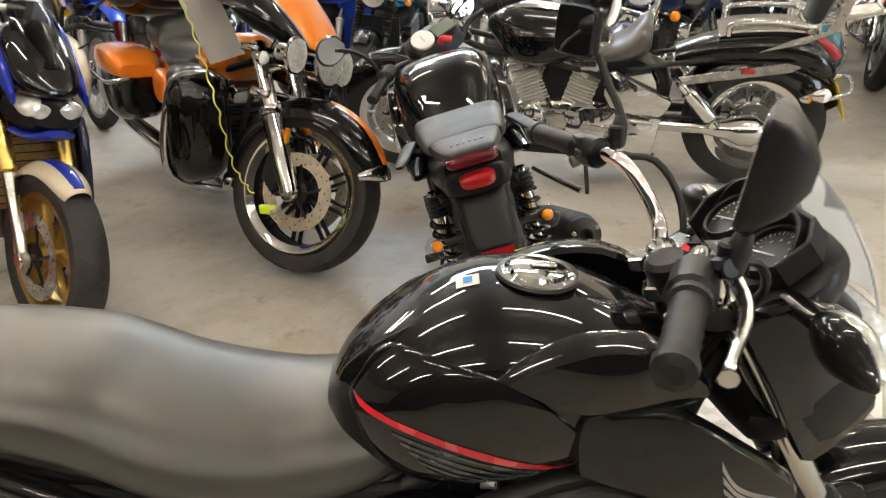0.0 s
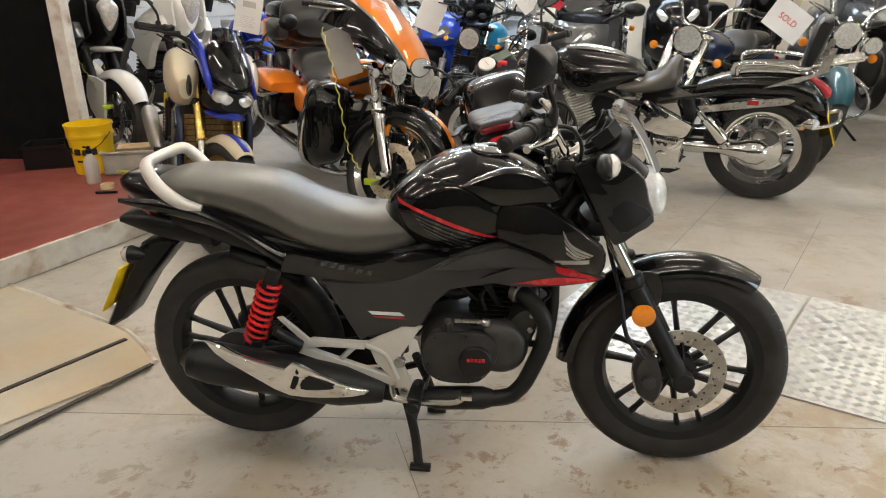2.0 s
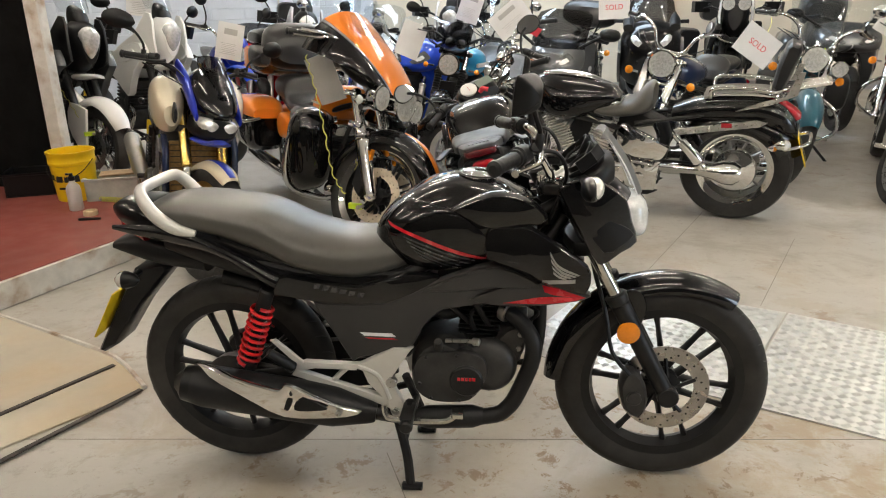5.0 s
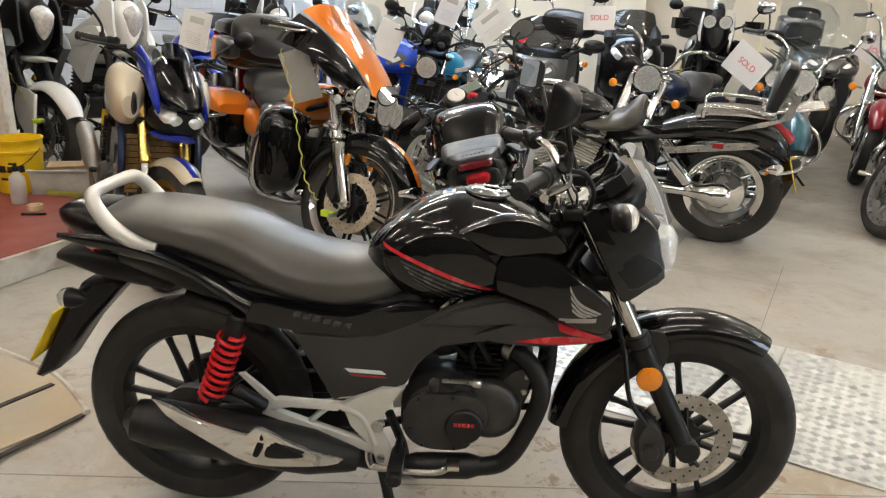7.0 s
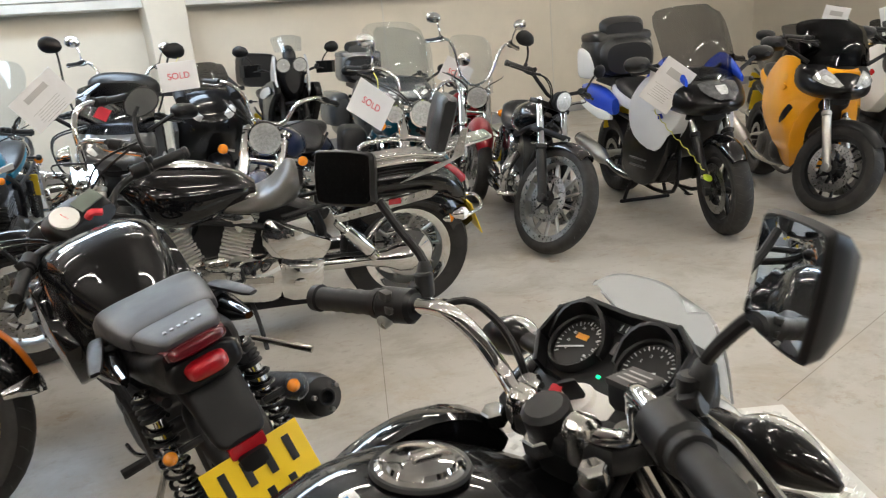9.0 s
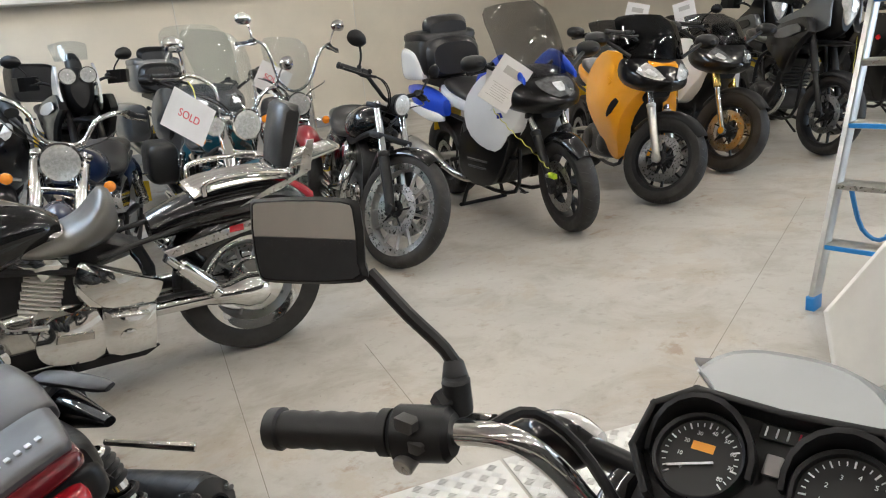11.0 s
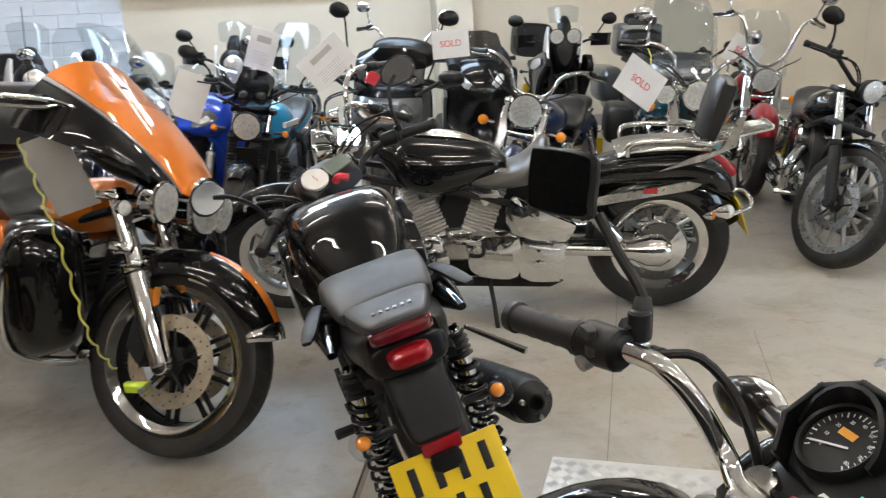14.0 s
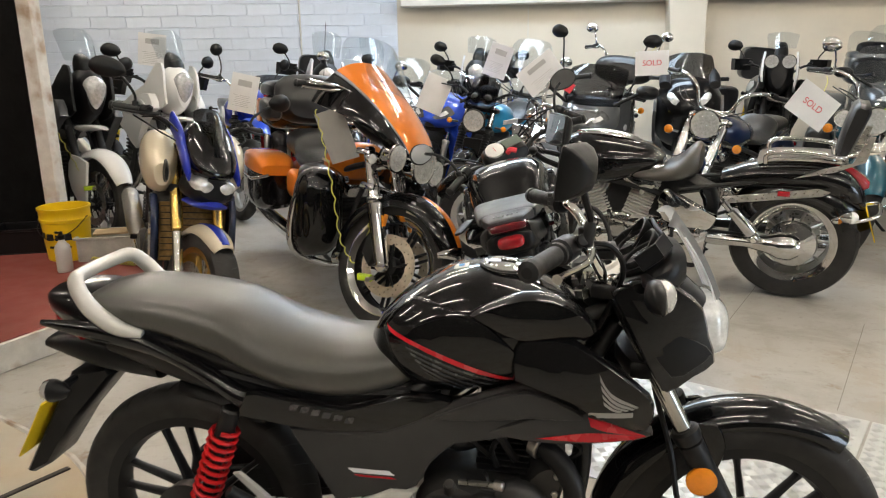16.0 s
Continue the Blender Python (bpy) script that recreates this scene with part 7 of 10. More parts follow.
def faired(label, at, hd, paint_mat, accent, wb=1.5, lean=6, steer=6, rf=0.30, rr=0.315, fine=False, tour=False, side_mat=None, screen_mat="smoke", screen_z=1.18, fork="alloy", seat_mat="leather", rim_mat="matt", style="cast", count=5, lower=True, boxes=None, width=0.12, front_guard="plastic", twin=True, mirror=True, lip=None, upside=False, nose_mat=None, low_mat=None, w=0.23, lamp="lamp_dark", top_mat=None):
    b = Bike(label, at, hd, wb, lean, steer, rf, rr, 25, 0.1)
    b.wheel(True, width, 0.218, style, count, 0.158, rim_mat, 0, lip, fine)
    b.wheel(False, width * 1.45, 0.218, style, count, 0.12, rim_mat, -1, lip, fine)
    b.fork(0.92, 0.105, 0.021, 0.029, 0.5, fork if upside else "chrome_dull", "chrome_dull" if upside else fork, "matt", upside=upside)
    nm = nose_mat or paint_mat
    xf = b.steer_x(0.80) + 0.24
    fairing_nose(b, 0.74, 1.02, xf, w, nm, lamp, twin=twin, top_mat=top_mat)
    flank = [(xf - 0.09, 0.92), (xf - 0.08, 0.82), (xf - 0.19, 0.70), (xf - 0.32, 0.48), (xf - 0.42, 0.26), (xf - 0.54, 0.24), (xf - 0.66, 0.42), (xf - 0.84, 0.62), (xf - 0.86, 0.80), (xf - 0.60, 0.98), (xf - 0.32, 0.985)]
    if not lower:
        flank = [(xf - 0.27, 0.94), (xf - 0.20, 0.80), (xf - 0.28, 0.63), (xf - 0.46, 0.49), (xf - 0.74, 0.57), (xf - 0.78, 0.78), (xf - 0.52, 0.97), (xf - 0.36, 0.985)]

    def wrapped(name, outline, y, thick, mat, bulge, label=""):
        for s in (1, -1):
            g = panel(outline, y, thick, bulge, 0.006, 3)
            for q in g.v:
                t = min(1, max(0, (q.x - (xf - 0.52)) / 0.38))
                q.y -= 0.15 * t * t
                q.y -= 0.10 * max(0, (0.62 - q.z) / 0.34) ** 1.5
            b.p(name, g if s > 0 else g.flip(), mat, label)

    wrapped("side_fairing", flank, w + 0.012, 0.10, side_mat or paint_mat, 0.03)
    b.body("inner_nose", [(xf - 0.60, 0.40, 0.80, 0.12, 0.5, 3), (xf - 0.40, 0.46, 0.84, 0.15, 0.5, 3), (xf - 0.26, 0.62, 0.82, 0.13, 0.5, 3), (xf - 0.14, 0.70, 0.80, 0.08, 0.5, 3)], "plastic")
    if low_mat:
        b.side("lower_fairing", [(xf - 0.34, 0.44), (xf - 0.48, 0.28), (xf - 0.80, 0.24), (xf - 0.86, 0.32), (xf - 0.62, 0.48)], w - 0.05, 0.06, low_mat, 0.012, 2)
    if lower:
        wrapped("fairing_vent", [(xf - 0.30, 0.66), (xf - 0.37, 0.57), (xf - 0.43, 0.54), (xf - 0.42, 0.58), (xf - 0.34, 0.68)], w + 0.040, 0.012, "plastic", 0.004)
    wrapped("fairing_mark", [(xf - 0.44, 0.79), (xf - 0.41, 0.815), (xf - 0.38, 0.79), (xf - 0.41, 0.765)], w + 0.046, 0.010, accent, 0.002)
    b.screen(xf - 0.14, 0.95, xf - 0.40, screen_z, w * 0.95, w * 1.0, screen_mat, 0.14, False, 0.03)
    tx = xf - 0.42
    b.body("fuel_tank", [(tx - 0.42, 0.74, 0.82, 0.10, 0.5, 2.5), (tx - 0.35, 0.72, 0.93, 0.14, 0.5, 2.5), (tx - 0.2, 0.7, 0.985, 0.17, 0.5, 2.6), (tx - 0.05, 0.72, 0.97, 0.17, 0.5, 2.6), (tx + 0.05, 0.78, 0.93, 0.13, 0.5, 2.6)], paint_mat, n=26, k=5)
    b.body("seat", [(tx - 1.0, 0.86, 0.92, 0.10, 0.5, 2.8), (tx - 0.85, 0.82, 0.925, 0.15, 0.5, 2.8), (tx - 0.66, 0.78, 0.87, 0.165, 0.5, 2.6), (tx - 0.5, 0.75, 0.82, 0.15, 0.5, 2.5), (tx - 0.36, 0.76, 0.84, 0.10, 0.5, 2.5)], seat_mat, n=24)
    b.body("tail_unit", [(tx - 1.14, 0.83, 0.87, 0.05, 0.5, 2.6), (tx - 1.0, 0.77, 0.89, 0.13, 0.5, 2.8), (tx - 0.8, 0.70, 0.84, 0.15, 0.5, 3), (tx - 0.45, 0.66, 0.78, 0.14, 0.5, 3)], side_mat or paint_mat)
    rear_lights(b, tx - 1.15, 0.83, 0.16, 0.6, tx - 1.2)
    hx = b.steer_x(0.95) - 0.06
    bar_ob, hp = b.bars((hx, 0.99), [(0.02, 0.10, 0.0), (0.01, 0.17, 0.03), (-0.04, 0.27, 0.05), (-0.12, 0.37, 0.03)], 0.012, "matt", 0.12)
    if mirror:
        for s in (1, -1):
            b.p("mirror", loft([(xf - 0.36, 1.03, 1.08, 0.05, 0.5, 2.4), (xf - 0.33, 1.0, 1.10, 0.085, 0.5, 2.4), (xf - 0.28, 1.01, 1.09, 0.07, 0.5, 2.3), (xf - 0.24, 1.03, 1.06, 0.02, 0.5, 2.2)], 16, 4).moved(Matrix.Translation((0, s * (w + 0.17), 0.02))) + rod((xf - 0.24, s * w * 0.8, 0.96), (xf - 0.29, s * (w + 0.12), 1.06), 0.013), "plastic")
    b.p("front_mudguard", arc_guard(wb, rf, rf + 0.03, 40, 150, 0.07, 0.05, 0.004, 18, 9), front_guard, front=True)
    b.crankcase(0.42, 0.92, 0.2, 0.46, 0.19, "engine")
    b.body("inner_engine", [(0.5, 0.4, 0.7, 0.15, 0.5, 3), (0.85, 0.4, 0.75, 0.15, 0.5, 3), (1.0, 0.45, 0.75, 0.12, 0.5, 3)], "engine")
    b.chassis((0.44, 0.38), (xf - 0.36, 0.84), "alloy", "matt", 0.2, 0.032)
    b.pipe([(0.7, -0.08, 0.2), (0.4, -0.16, 0.22), (0.2, -0.2, 0.3)], 0.028, "chrome_dull")
    b.silencer((0.22, -0.2, 0.29), (-0.28, -0.23, 0.42), 0.06, "alloy")
    b.silencer((0.22, 0.2, 0.29), (-0.28, 0.23, 0.42), 0.055, "alloy") if tour else None
    b.pegs(0.44, 0.36, 0.2)
    b.stand(0.5, 0.24, 0.25)
    b.clutter(0.4, 0.9, 0.3, 0.6, 0.2, 12, int(abs(at[0] * 77)) + 9)
    if boxes:
        case, top = boxes
        for s in (1, -1):
            if case:
                b.body("pannier", [(-0.30, 0.52, 0.78, 0.09, 0.5, 4), (-0.24, 0.46, 0.84, 0.12, 0.5, 4), (0.18, 0.46, 0.82, 0.12, 0.5, 4), (0.28, 0.54, 0.76, 0.08, 0.5, 4)], case, y=s * 0.30)
        if top:
            b.body("top_box", [(-0.28, 0.96, 1.20, 0.17, 0.5, 4), (-0.22, 0.92, 1.26, 0.23, 0.5, 4), (0.08, 0.92, 1.26, 0.24, 0.5, 4), (0.14, 0.96, 1.20, 0.18, 0.5, 4)], top)
            b.body("passenger_backrest", [(0.11, 0.98, 1.16, 0.17, 0.5, 3), (0.15, 0.93, 1.22, 0.22, 0.5, 3), (0.21, 0.95, 1.18, 0.18, 0.5, 3)], "leather")
            b.p("luggage_rack", slab([(-0.24, 0.88), (0.16, 0.84), (0.18, 0.88), (0.16, 0.925), (-0.24, 0.925)], -0.10, 0.10, 0.008), "matt")
            b.body("box_lid", [(-0.27, 1.19, 1.22, 0.16, 0.4, 4), (-0.22, 1.19, 1.275, 0.225, 0.4, 4), (0.08, 1.19, 1.275, 0.235, 0.4, 4), (0.13, 1.19, 1.22, 0.17, 0.4, 4)], top)
            b.body("backrest_pad", [(-0.02, 1.22, 1.34, 0.14, 0.5, 3), (0.05, 1.22, 1.38, 0.18, 0.5, 3), (0.12, 1.22, 1.33, 0.15, 0.5, 3)], "leather")
    return b


def adventure(label, at, hd, paint_mat, accent="white_paint", wb=1.55, lean=6, steer=8, rf=0.335, rr=0.32, fine=False, beak="white_paint", screen_z=1.45, twin=False, guards=True, cases=None, fork="matt", style="wire", count=24, rim_mat="matt", screen_mat="screen", high_guard=False, tank_w=0.2, lamp_mat="clear_lens", nose_mat="plastic"):
    b = Bike(label, at, hd, wb, lean, steer, rf, rr, 26, 0.11)
    b.wheel(True, 0.105, 0.255, style, count, 0.155, rim_mat, 0, None, fine)
    b.wheel(False, 0.15, 0.225, style, count, 0.12, rim_mat, -1, None, fine)
    b.fork(1.05, 0.105, 0.023, 0.03, 0.42, fork, "chrome_dull" if fork != "matt" else "matt", "matt", upside=True)
    xf = b.steer_x(1.0) + 0.26
    u = 0.15
    b.body("nose", [(xf - 0.28, 0.90, 1.08 + u, 0.13, 0.62, 2.2), (xf - 0.14, 0.89, 1.14 + u, 0.125, 0.64, 1.9), (xf - 0.05, 0.92, 1.11 + u, 0.105, 0.66, 1.8), (xf, 0.96, 1.04 + u, 0.070, 0.66, 1.7)], nose_mat, front=True)
    b.body("screen_mount", [(xf - 0.22, 1.08 + u, 1.24 + u, 0.055, 0.5, 2.6), (xf - 0.12, 1.06 + u, 1.20 + u, 0.060, 0.5, 2.4), (xf - 0.07, 1.06 + u, 1.12 + u, 0.040, 0.5, 2.2)], "plastic", front=True)
    if twin:
        for s in (1, -1):
            b.round_lamp(xf + 0.015, 1.06 + u, 0.062, s * 0.075, 0.1, "matt")
    else:
        b.body("headlamp", [(xf - 0.08, 0.90 + u * 0.6, 1.15 + u * 0.6, 0.085, 0.70, 1.7), (xf + 0.000, 0.91 + u * 0.6, 1.14 + u * 0.6, 0.078, 0.72, 1.6), (xf + 0.022, 0.96 + u * 0.6, 1.10 + u * 0.6, 0.045, 0.70, 1.6)], lamp_mat, front=True, label="tall kite-shaped clear headlamp")
    b.body("beak", [(xf + 0.13, 0.86, 0.872, 0.02, 0.5, 2.2), (xf + 0.04, 0.855, 0.89, 0.06, 0.5, 2.3), (xf - 0.10, 0.84, 0.89, 0.085, 0.5, 2.4), (xf - 0.22, 0.84, 0.88, 0.07, 0.5, 2.4)], beak, front=True)
    cheek = [(xf - 0.02, 0.95), (xf - 0.10, 1.06), (xf - 0.30, 1.04), (xf - 0.62, 0.96), (xf - 0.70, 0.84), (xf - 0.50, 0.74), (xf - 0.34, 0.62), (xf - 0.26, 0.70), (xf - 0.16, 0.84)]
    b.side("tank_panel", cheek, tank_w + 0.02, 0.06, paint_mat, 0.03, 2)
    b.side("panel_flash", [(xf - 0.10, 0.95), (xf - 0.16, 1.01), (xf - 0.44, 0.97), (xf - 0.52, 0.90), (xf - 0.3, 0.9)], tank_w + 0.052, 0.012, accent, 0.006, 2)
    b.side("nose_panel", [(xf - 0.02, 0.98), (xf - 0.06, 1.08 + u), (xf - 0.16, 1.15 + u), (xf - 0.30, 1.12), (xf - 0.62, 1.0), (xf - 0.40, 0.98), (xf - 0.16, 0.92)], 0.150, 0.02, accent, 0.03, 2, front=True)
    b.screen(xf - 0.10, 1.18 + u, xf - 0.24, screen_z, 0.12, 0.15, screen_mat, 0.10)
    tx = xf - 0.36
    b.body("fuel_tank", [(tx - 0.38, 0.82, 0.90, 0.10, 0.5, 2.5), (tx - 0.28, 0.78, 1.0, 0.15, 0.5, 2.5), (tx - 0.1, 0.76, 1.06, tank_w, 0.5, 2.6), (tx + 0.04, 0.80, 1.05, tank_w * 0.9, 0.5, 2.6), (tx + 0.12, 0.86, 1.0, 0.12, 0.5, 2.6)], paint_mat, n=26)
    b.body("seat", [(tx - 0.98, 0.90, 0.97, 0.11, 0.5, 2.8), (tx - 0.84, 0.87, 0.975, 0.15, 0.5, 2.8), (tx - 0.6, 0.84, 0.92, 0.16, 0.5, 2.6), (tx - 0.42, 0.82, 0.90, 0.12, 0.5, 2.5), (tx - 0.28, 0.84, 0.93, 0.09, 0.5, 2.5)], "leather")
    b.body("tail_unit", [(tx - 1.1, 0.88, 0.92, 0.06, 0.5, 2.6), (tx - 0.95, 0.80, 0.90, 0.10, 0.5, 2.8), (tx - 0.6, 0.74, 0.86, 0.12, 0.5, 3)], "plastic")
    rear_lights(b, tx - 1.1, 0.88, 0.16, 0.62, tx - 1.16)
    hx = b.steer_x(1.06) - 0.02
    bar_ob, hp = b.bars((hx, 1.09), [(0, 0, 0), (0, 0.12, 0.02), (0.0, 0.20, 0.07), (-0.04, 0.30, 0.09), (-0.10, 0.42, 0.08)], 0.012, "matt", 0.13)
    b.mirrors(hp, [(0, 0, 0), (0.01, 0.01, 0.07), (0.02, 0.05, 0.13), (0.01, 0.08, 0.17)], None, (0.075, 0.052), "oval", "plastic", "matt", -16)
    if guards:
        e = Vector(hp[-1])
        for s in (1, -1):
            grid = [[(e.x + 0.10 + 0.02 * j - 0.02 * abs(i - 2), s * (e.y - 0.16 + i * 0.05), e.z - 0.05 + j * 0.055) for j in range(3)] for i in range(5)]
            grid[4] = [(p[0] - 0.07, p[1] - s * 0.01, p[2]) for p in grid[4]]
            b.p("hand_guard", sheet(grid if s > 0 else grid[::-1], 0.006), "plastic", front=True)
    if high_guard:
        b.p("front_mudguard", arc_guard(wb, rf, rf + 0.06, 28, 150, 0.085, 0.06, 0.006, 20, 9), beak, front=True)
        b.side("fork_guard", [(wb + 0.05, rf + 0.30), (wb - 0.16, rf + 0.34), (wb - 0.20, rf + 0.18), (wb - 0.07, rf + 0.02), (wb + 0.03, rf + 0.0)], 0.14, 0.02, beak, 0.012, 2, front=True)
    else:
        b.p("front_mudguard", arc_guard(wb, rf, rf + 0.03, 50, 150, 0.068, 0.045, 0.004, 16, 7), "plastic", front=True)
    b.crankcase(0.44, 0.92, 0.28, 0.52, 0.17, "engine")
    b.fins(0.82, 0.48, 0.70, 0.18, 0.28, 7, "engine", 15)
    b.chassis((0.46, 0.42), (tx + 0.16, 0.94), "alloy", "matt", 0.26, 0.03)
    b.pipe([(0.85, -0.1, 0.55), (0.98, -0.1, 0.45), (0.85, -0.12, 0.27), (0.5, -0.16, 0.28), (0.25, -0.2, 0.42)], 0.024, "chrome_dull")
    b.silencer((0.26, -0.2, 0.42), (-0.22, -0.23, 0.62), 0.06, "alloy")
    b.side("engine_guard", [(xf - 0.34, 0.62), (xf - 0.40, 0.44), (xf - 0.52, 0.34), (xf - 0.56, 0.40), (xf - 0.44, 0.52), (xf - 0.40, 0.64)], 0.22, 0.02, "matt", 0, 1)
    b.clutter(0.45, 0.95, 0.4, 0.75, 0.18, 16, int(abs(at[0] * 55)) + 4)
    b.pegs(0.46, 0.38, 0.2)
    b.stand(0.5, 0.28, 0.27)
    if cases:
        for s in (1, -1):
            b.body("pannier", [(-0.40, 0.50, 0.84, 0.10, 0.5, 6), (-0.36, 0.48, 0.88, 0.12, 0.5, 6), (0.05, 0.48, 0.88, 0.12, 0.5, 6), (0.09, 0.50, 0.84, 0.10, 0.5, 6)], cases, y=s * 0.32)
        b.body("top_box", [(-0.58, 1.00, 1.30, 0.17, 0.5, 5), (-0.54, 0.98, 1.34, 0.20, 0.5, 5), (-0.2, 0.98, 1.34, 0.20, 0.5, 5), (-0.16, 1.00, 1.30, 0.17, 0.5, 5)], cases)
    return b


def scooter(label, at, hd, paint_mat):
    b = Bike(label, at, hd, 1.58, 0, 4, 0.27, 0.27, 25, 0.1)
    b.wheel(True, 0.12, 0.19, "cast", 5, 0.13, "matt", 0, None, False)
    b.wheel(False, 0.15, 0.19, "cast", 5, 0.12, "matt", -1, None, False)
    b.fork(0.75, 0.1, 0.02, 0.026, 0.5, "chrome_dull", "matt")
    b.body("front_shield", [(1.30, 0.40, 0.98, 0.30, 0.5, 2.6), (1.42, 0.44, 1.08, 0.32, 0.5, 2.5), (1.58, 0.56, 1.06, 0.27, 0.5, 2.4), (1.70, 0.68, 0.96, 0.18, 0.45, 2.3), (1.76, 0.74, 0.84, 0.06, 0.5, 2.2)], paint_mat, n=28)
    for s in (1, -1):
        b.p("headlamp", loft([(1.56, 0.86, 0.90, 0.09, 0.5, 2.4), (1.66, 0.83, 0.92, 0.10, 0.5, 2.3), (1.735, 0.82, 0.87, 0.05, 0.5, 2.2)], 16, 4).moved(Matrix.Translation((0.0, s * 0.105, 0.02)) @ Matrix.Translation((1.6, 0, 0.87)) @ Matrix.Rotation(radians(22 * s), 4, "X") @ Matrix.Translation((-1.6, 0, -0.87))), "lamp_lens")
        b.p("fairing_ridge", loft([(1.40, 1.04, 1.16, 0.02, 0.5, 2.3), (1.48, 1.04, 1.12, 0.05, 0.5, 2.3), (1.62, 0.98, 1.05, 0.05, 0.5, 2.3)], 12, 3).moved(Matrix.Translation((0, s * 0.22, 0))), "plastic")
        b.side("flank_panel", [(1.62, 0.78), (1.50, 0.64), (1.30, 0.46), (1.24, 0.60), (1.36, 0.84), (1.52, 0.92)], 0.31, 0.03, "grey_paint", 0.01, 2) if s > 0 else None
    b.screen(1.52, 1.06, 1.36, 1.30, 0.24, 0.20, "smoke", 0.12, False)
    b.p("front_mudguard", arc_guard(1.58, 0.27, 0.30, 20, 160, 0.09, 0.06, 0.004, 16, 7), paint_mat, front=True)
    b.body("body", [(-0.35, 0.62, 0.84, 0.10, 0.5, 2.6), (-0.1, 0.46, 0.86, 0.19, 0.5, 2.6), (0.4, 0.34, 0.78, 0.24, 0.5, 2.8), (0.8, 0.28, 0.62, 0.22, 0.5, 3), (1.2, 0.30, 0.56, 0.22, 0.5, 3), (1.36, 0.36, 0.9, 0.24, 0.5, 3)], paint_mat, n=26)
    b.body("seat", [(-0.32, 0.84, 0.90, 0.10, 0.5, 2.8), (-0.1, 0.82, 0.93, 0.16, 0.5, 2.8), (0.2, 0.78, 0.88, 0.17, 0.5, 2.6), (0.5, 0.74, 0.82, 0.13, 0.5, 2.6)], "leather")
    bar_ob, hp = b.bars((1.25, 1.02), [(0, 0, 0), (0, 0.14, 0.02), (-0.04, 0.26, 0.04), (-0.10, 0.37, 0.04)], 0.012, "matt")
    rear_lights(b, -0.36, 0.78, 0.15, 0.55, -0.42)
    b.silencer((0.5, -0.22, 0.26), (-0.15, -0.24, 0.40), 0.075, "matt")
    return b


def trail(label, at, hd, paint_mat):
    b = Bike(label, at, hd, 1.4, 8, 12, 0.345, 0.32, 27, 0.1)
    b.wheel(True, 0.085, 0.27, "wire", 24, 0.12, "alloy", -1, None, False)
    b.wheel(False, 0.11, 0.235, "wire", 24, 0.1, "alloy", -1, None, False)
    b.fork(0.98, 0.1, 0.02, 0.027, 0.45, "chrome", "alloy", gaiter=True)
    b.p("front_mudguard", arc_guard(1.4, 0.345, 0.52, 55, 130, 0.07, 0.03, 0.005, 14, 7), "bright_blue", front=True)
    b.body("headlamp_cowl", [(b.steer_x(0.9) + 0.02, 0.86, 1.08, 0.09, 0.5, 2.6), (b.steer_x(0.9) + 0.14, 0.84, 1.10, 0.10, 0.5, 2.5), (b.steer_x(0.9) + 0.19, 0.90, 1.04, 0.06, 0.5, 2.4)], paint_mat, front=True)
    b.round_lamp(b.steer_x(0.9) + 0.2, 0.95, 0.065, 0, 0.06, "matt")
    b.body("fuel_tank", [(0.42, 0.80, 0.86, 0.08, 0.5, 2.4), (0.55, 0.76, 0.93, 0.11, 0.5, 2.4), (0.75, 0.70, 1.0, 0.14, 0.5, 2.4), (0.88, 0.74, 0.98, 0.12, 0.5, 2.4), (0.96, 0.80, 0.92, 0.08, 0.5, 2.4)], paint_mat)
    b.side("tank_flash", [(0.66, 0.80), (0.92, 0.78), (0.86, 0.88), (0.72, 0.9)], 0.155, 0.02, "white_paint", 0.004, 2)
    b.body("seat", [(-0.42, 0.89, 0.93, 0.08, 0.5, 2.6), (-0.1, 0.84, 0.92, 0.11, 0.5, 2.6), (0.3, 0.80, 0.88, 0.11, 0.5, 2.6), (0.6, 0.86, 0.93, 0.07, 0.5, 2.6)], "leather")
    b.p("rear_mudguard", arc_guard(0.0, 0.32, 0.52, 80, 140, 0.08, 0.03, 0.005, 12, 7), "red_paint")
    bar_ob, hp = b.bars((b.steer_x(1.0) - 0.02, 1.03), [(0, 0, 0), (0, 0.1, 0.02), (0, 0.2, 0.09), (-0.05, 0.40, 0.09)], 0.011, "chrome")
    b.mirrors(hp, [(0, 0, 0), (0.0, 0.0, 0.1), (0, 0.04, 0.20), (0, 0.05, 0.22)], None, (0.05, 0.05), "round", "plastic", "matt", -12)
    b.crankcase(0.45, 0.8, 0.32, 0.52, 0.12, "dusty")
    b.fins(0.70, 0.5, 0.70, 0.16, 0.17, 9, "dusty", 12)
    b.chassis((0.44, 0.42), (0.98, 0.9), "alloy", "matt", 0.3)
    b.pipe([(0.78, -0.05, 0.62), (0.9, -0.08, 0.5), (0.8, -0.12, 0.42), (0.4, -0.14, 0.5), (0.1, -0.15, 0.62)], 0.02, "matt")
    b.silencer((0.2, -0.15, 0.58), (-0.25, -0.16, 0.74), 0.045, "matt")
    b.stand(0.5, 0.34, 0.27)
    rear_lights(b, -0.48, 0.86, 0.14, 0.66, -0.5)
    return b

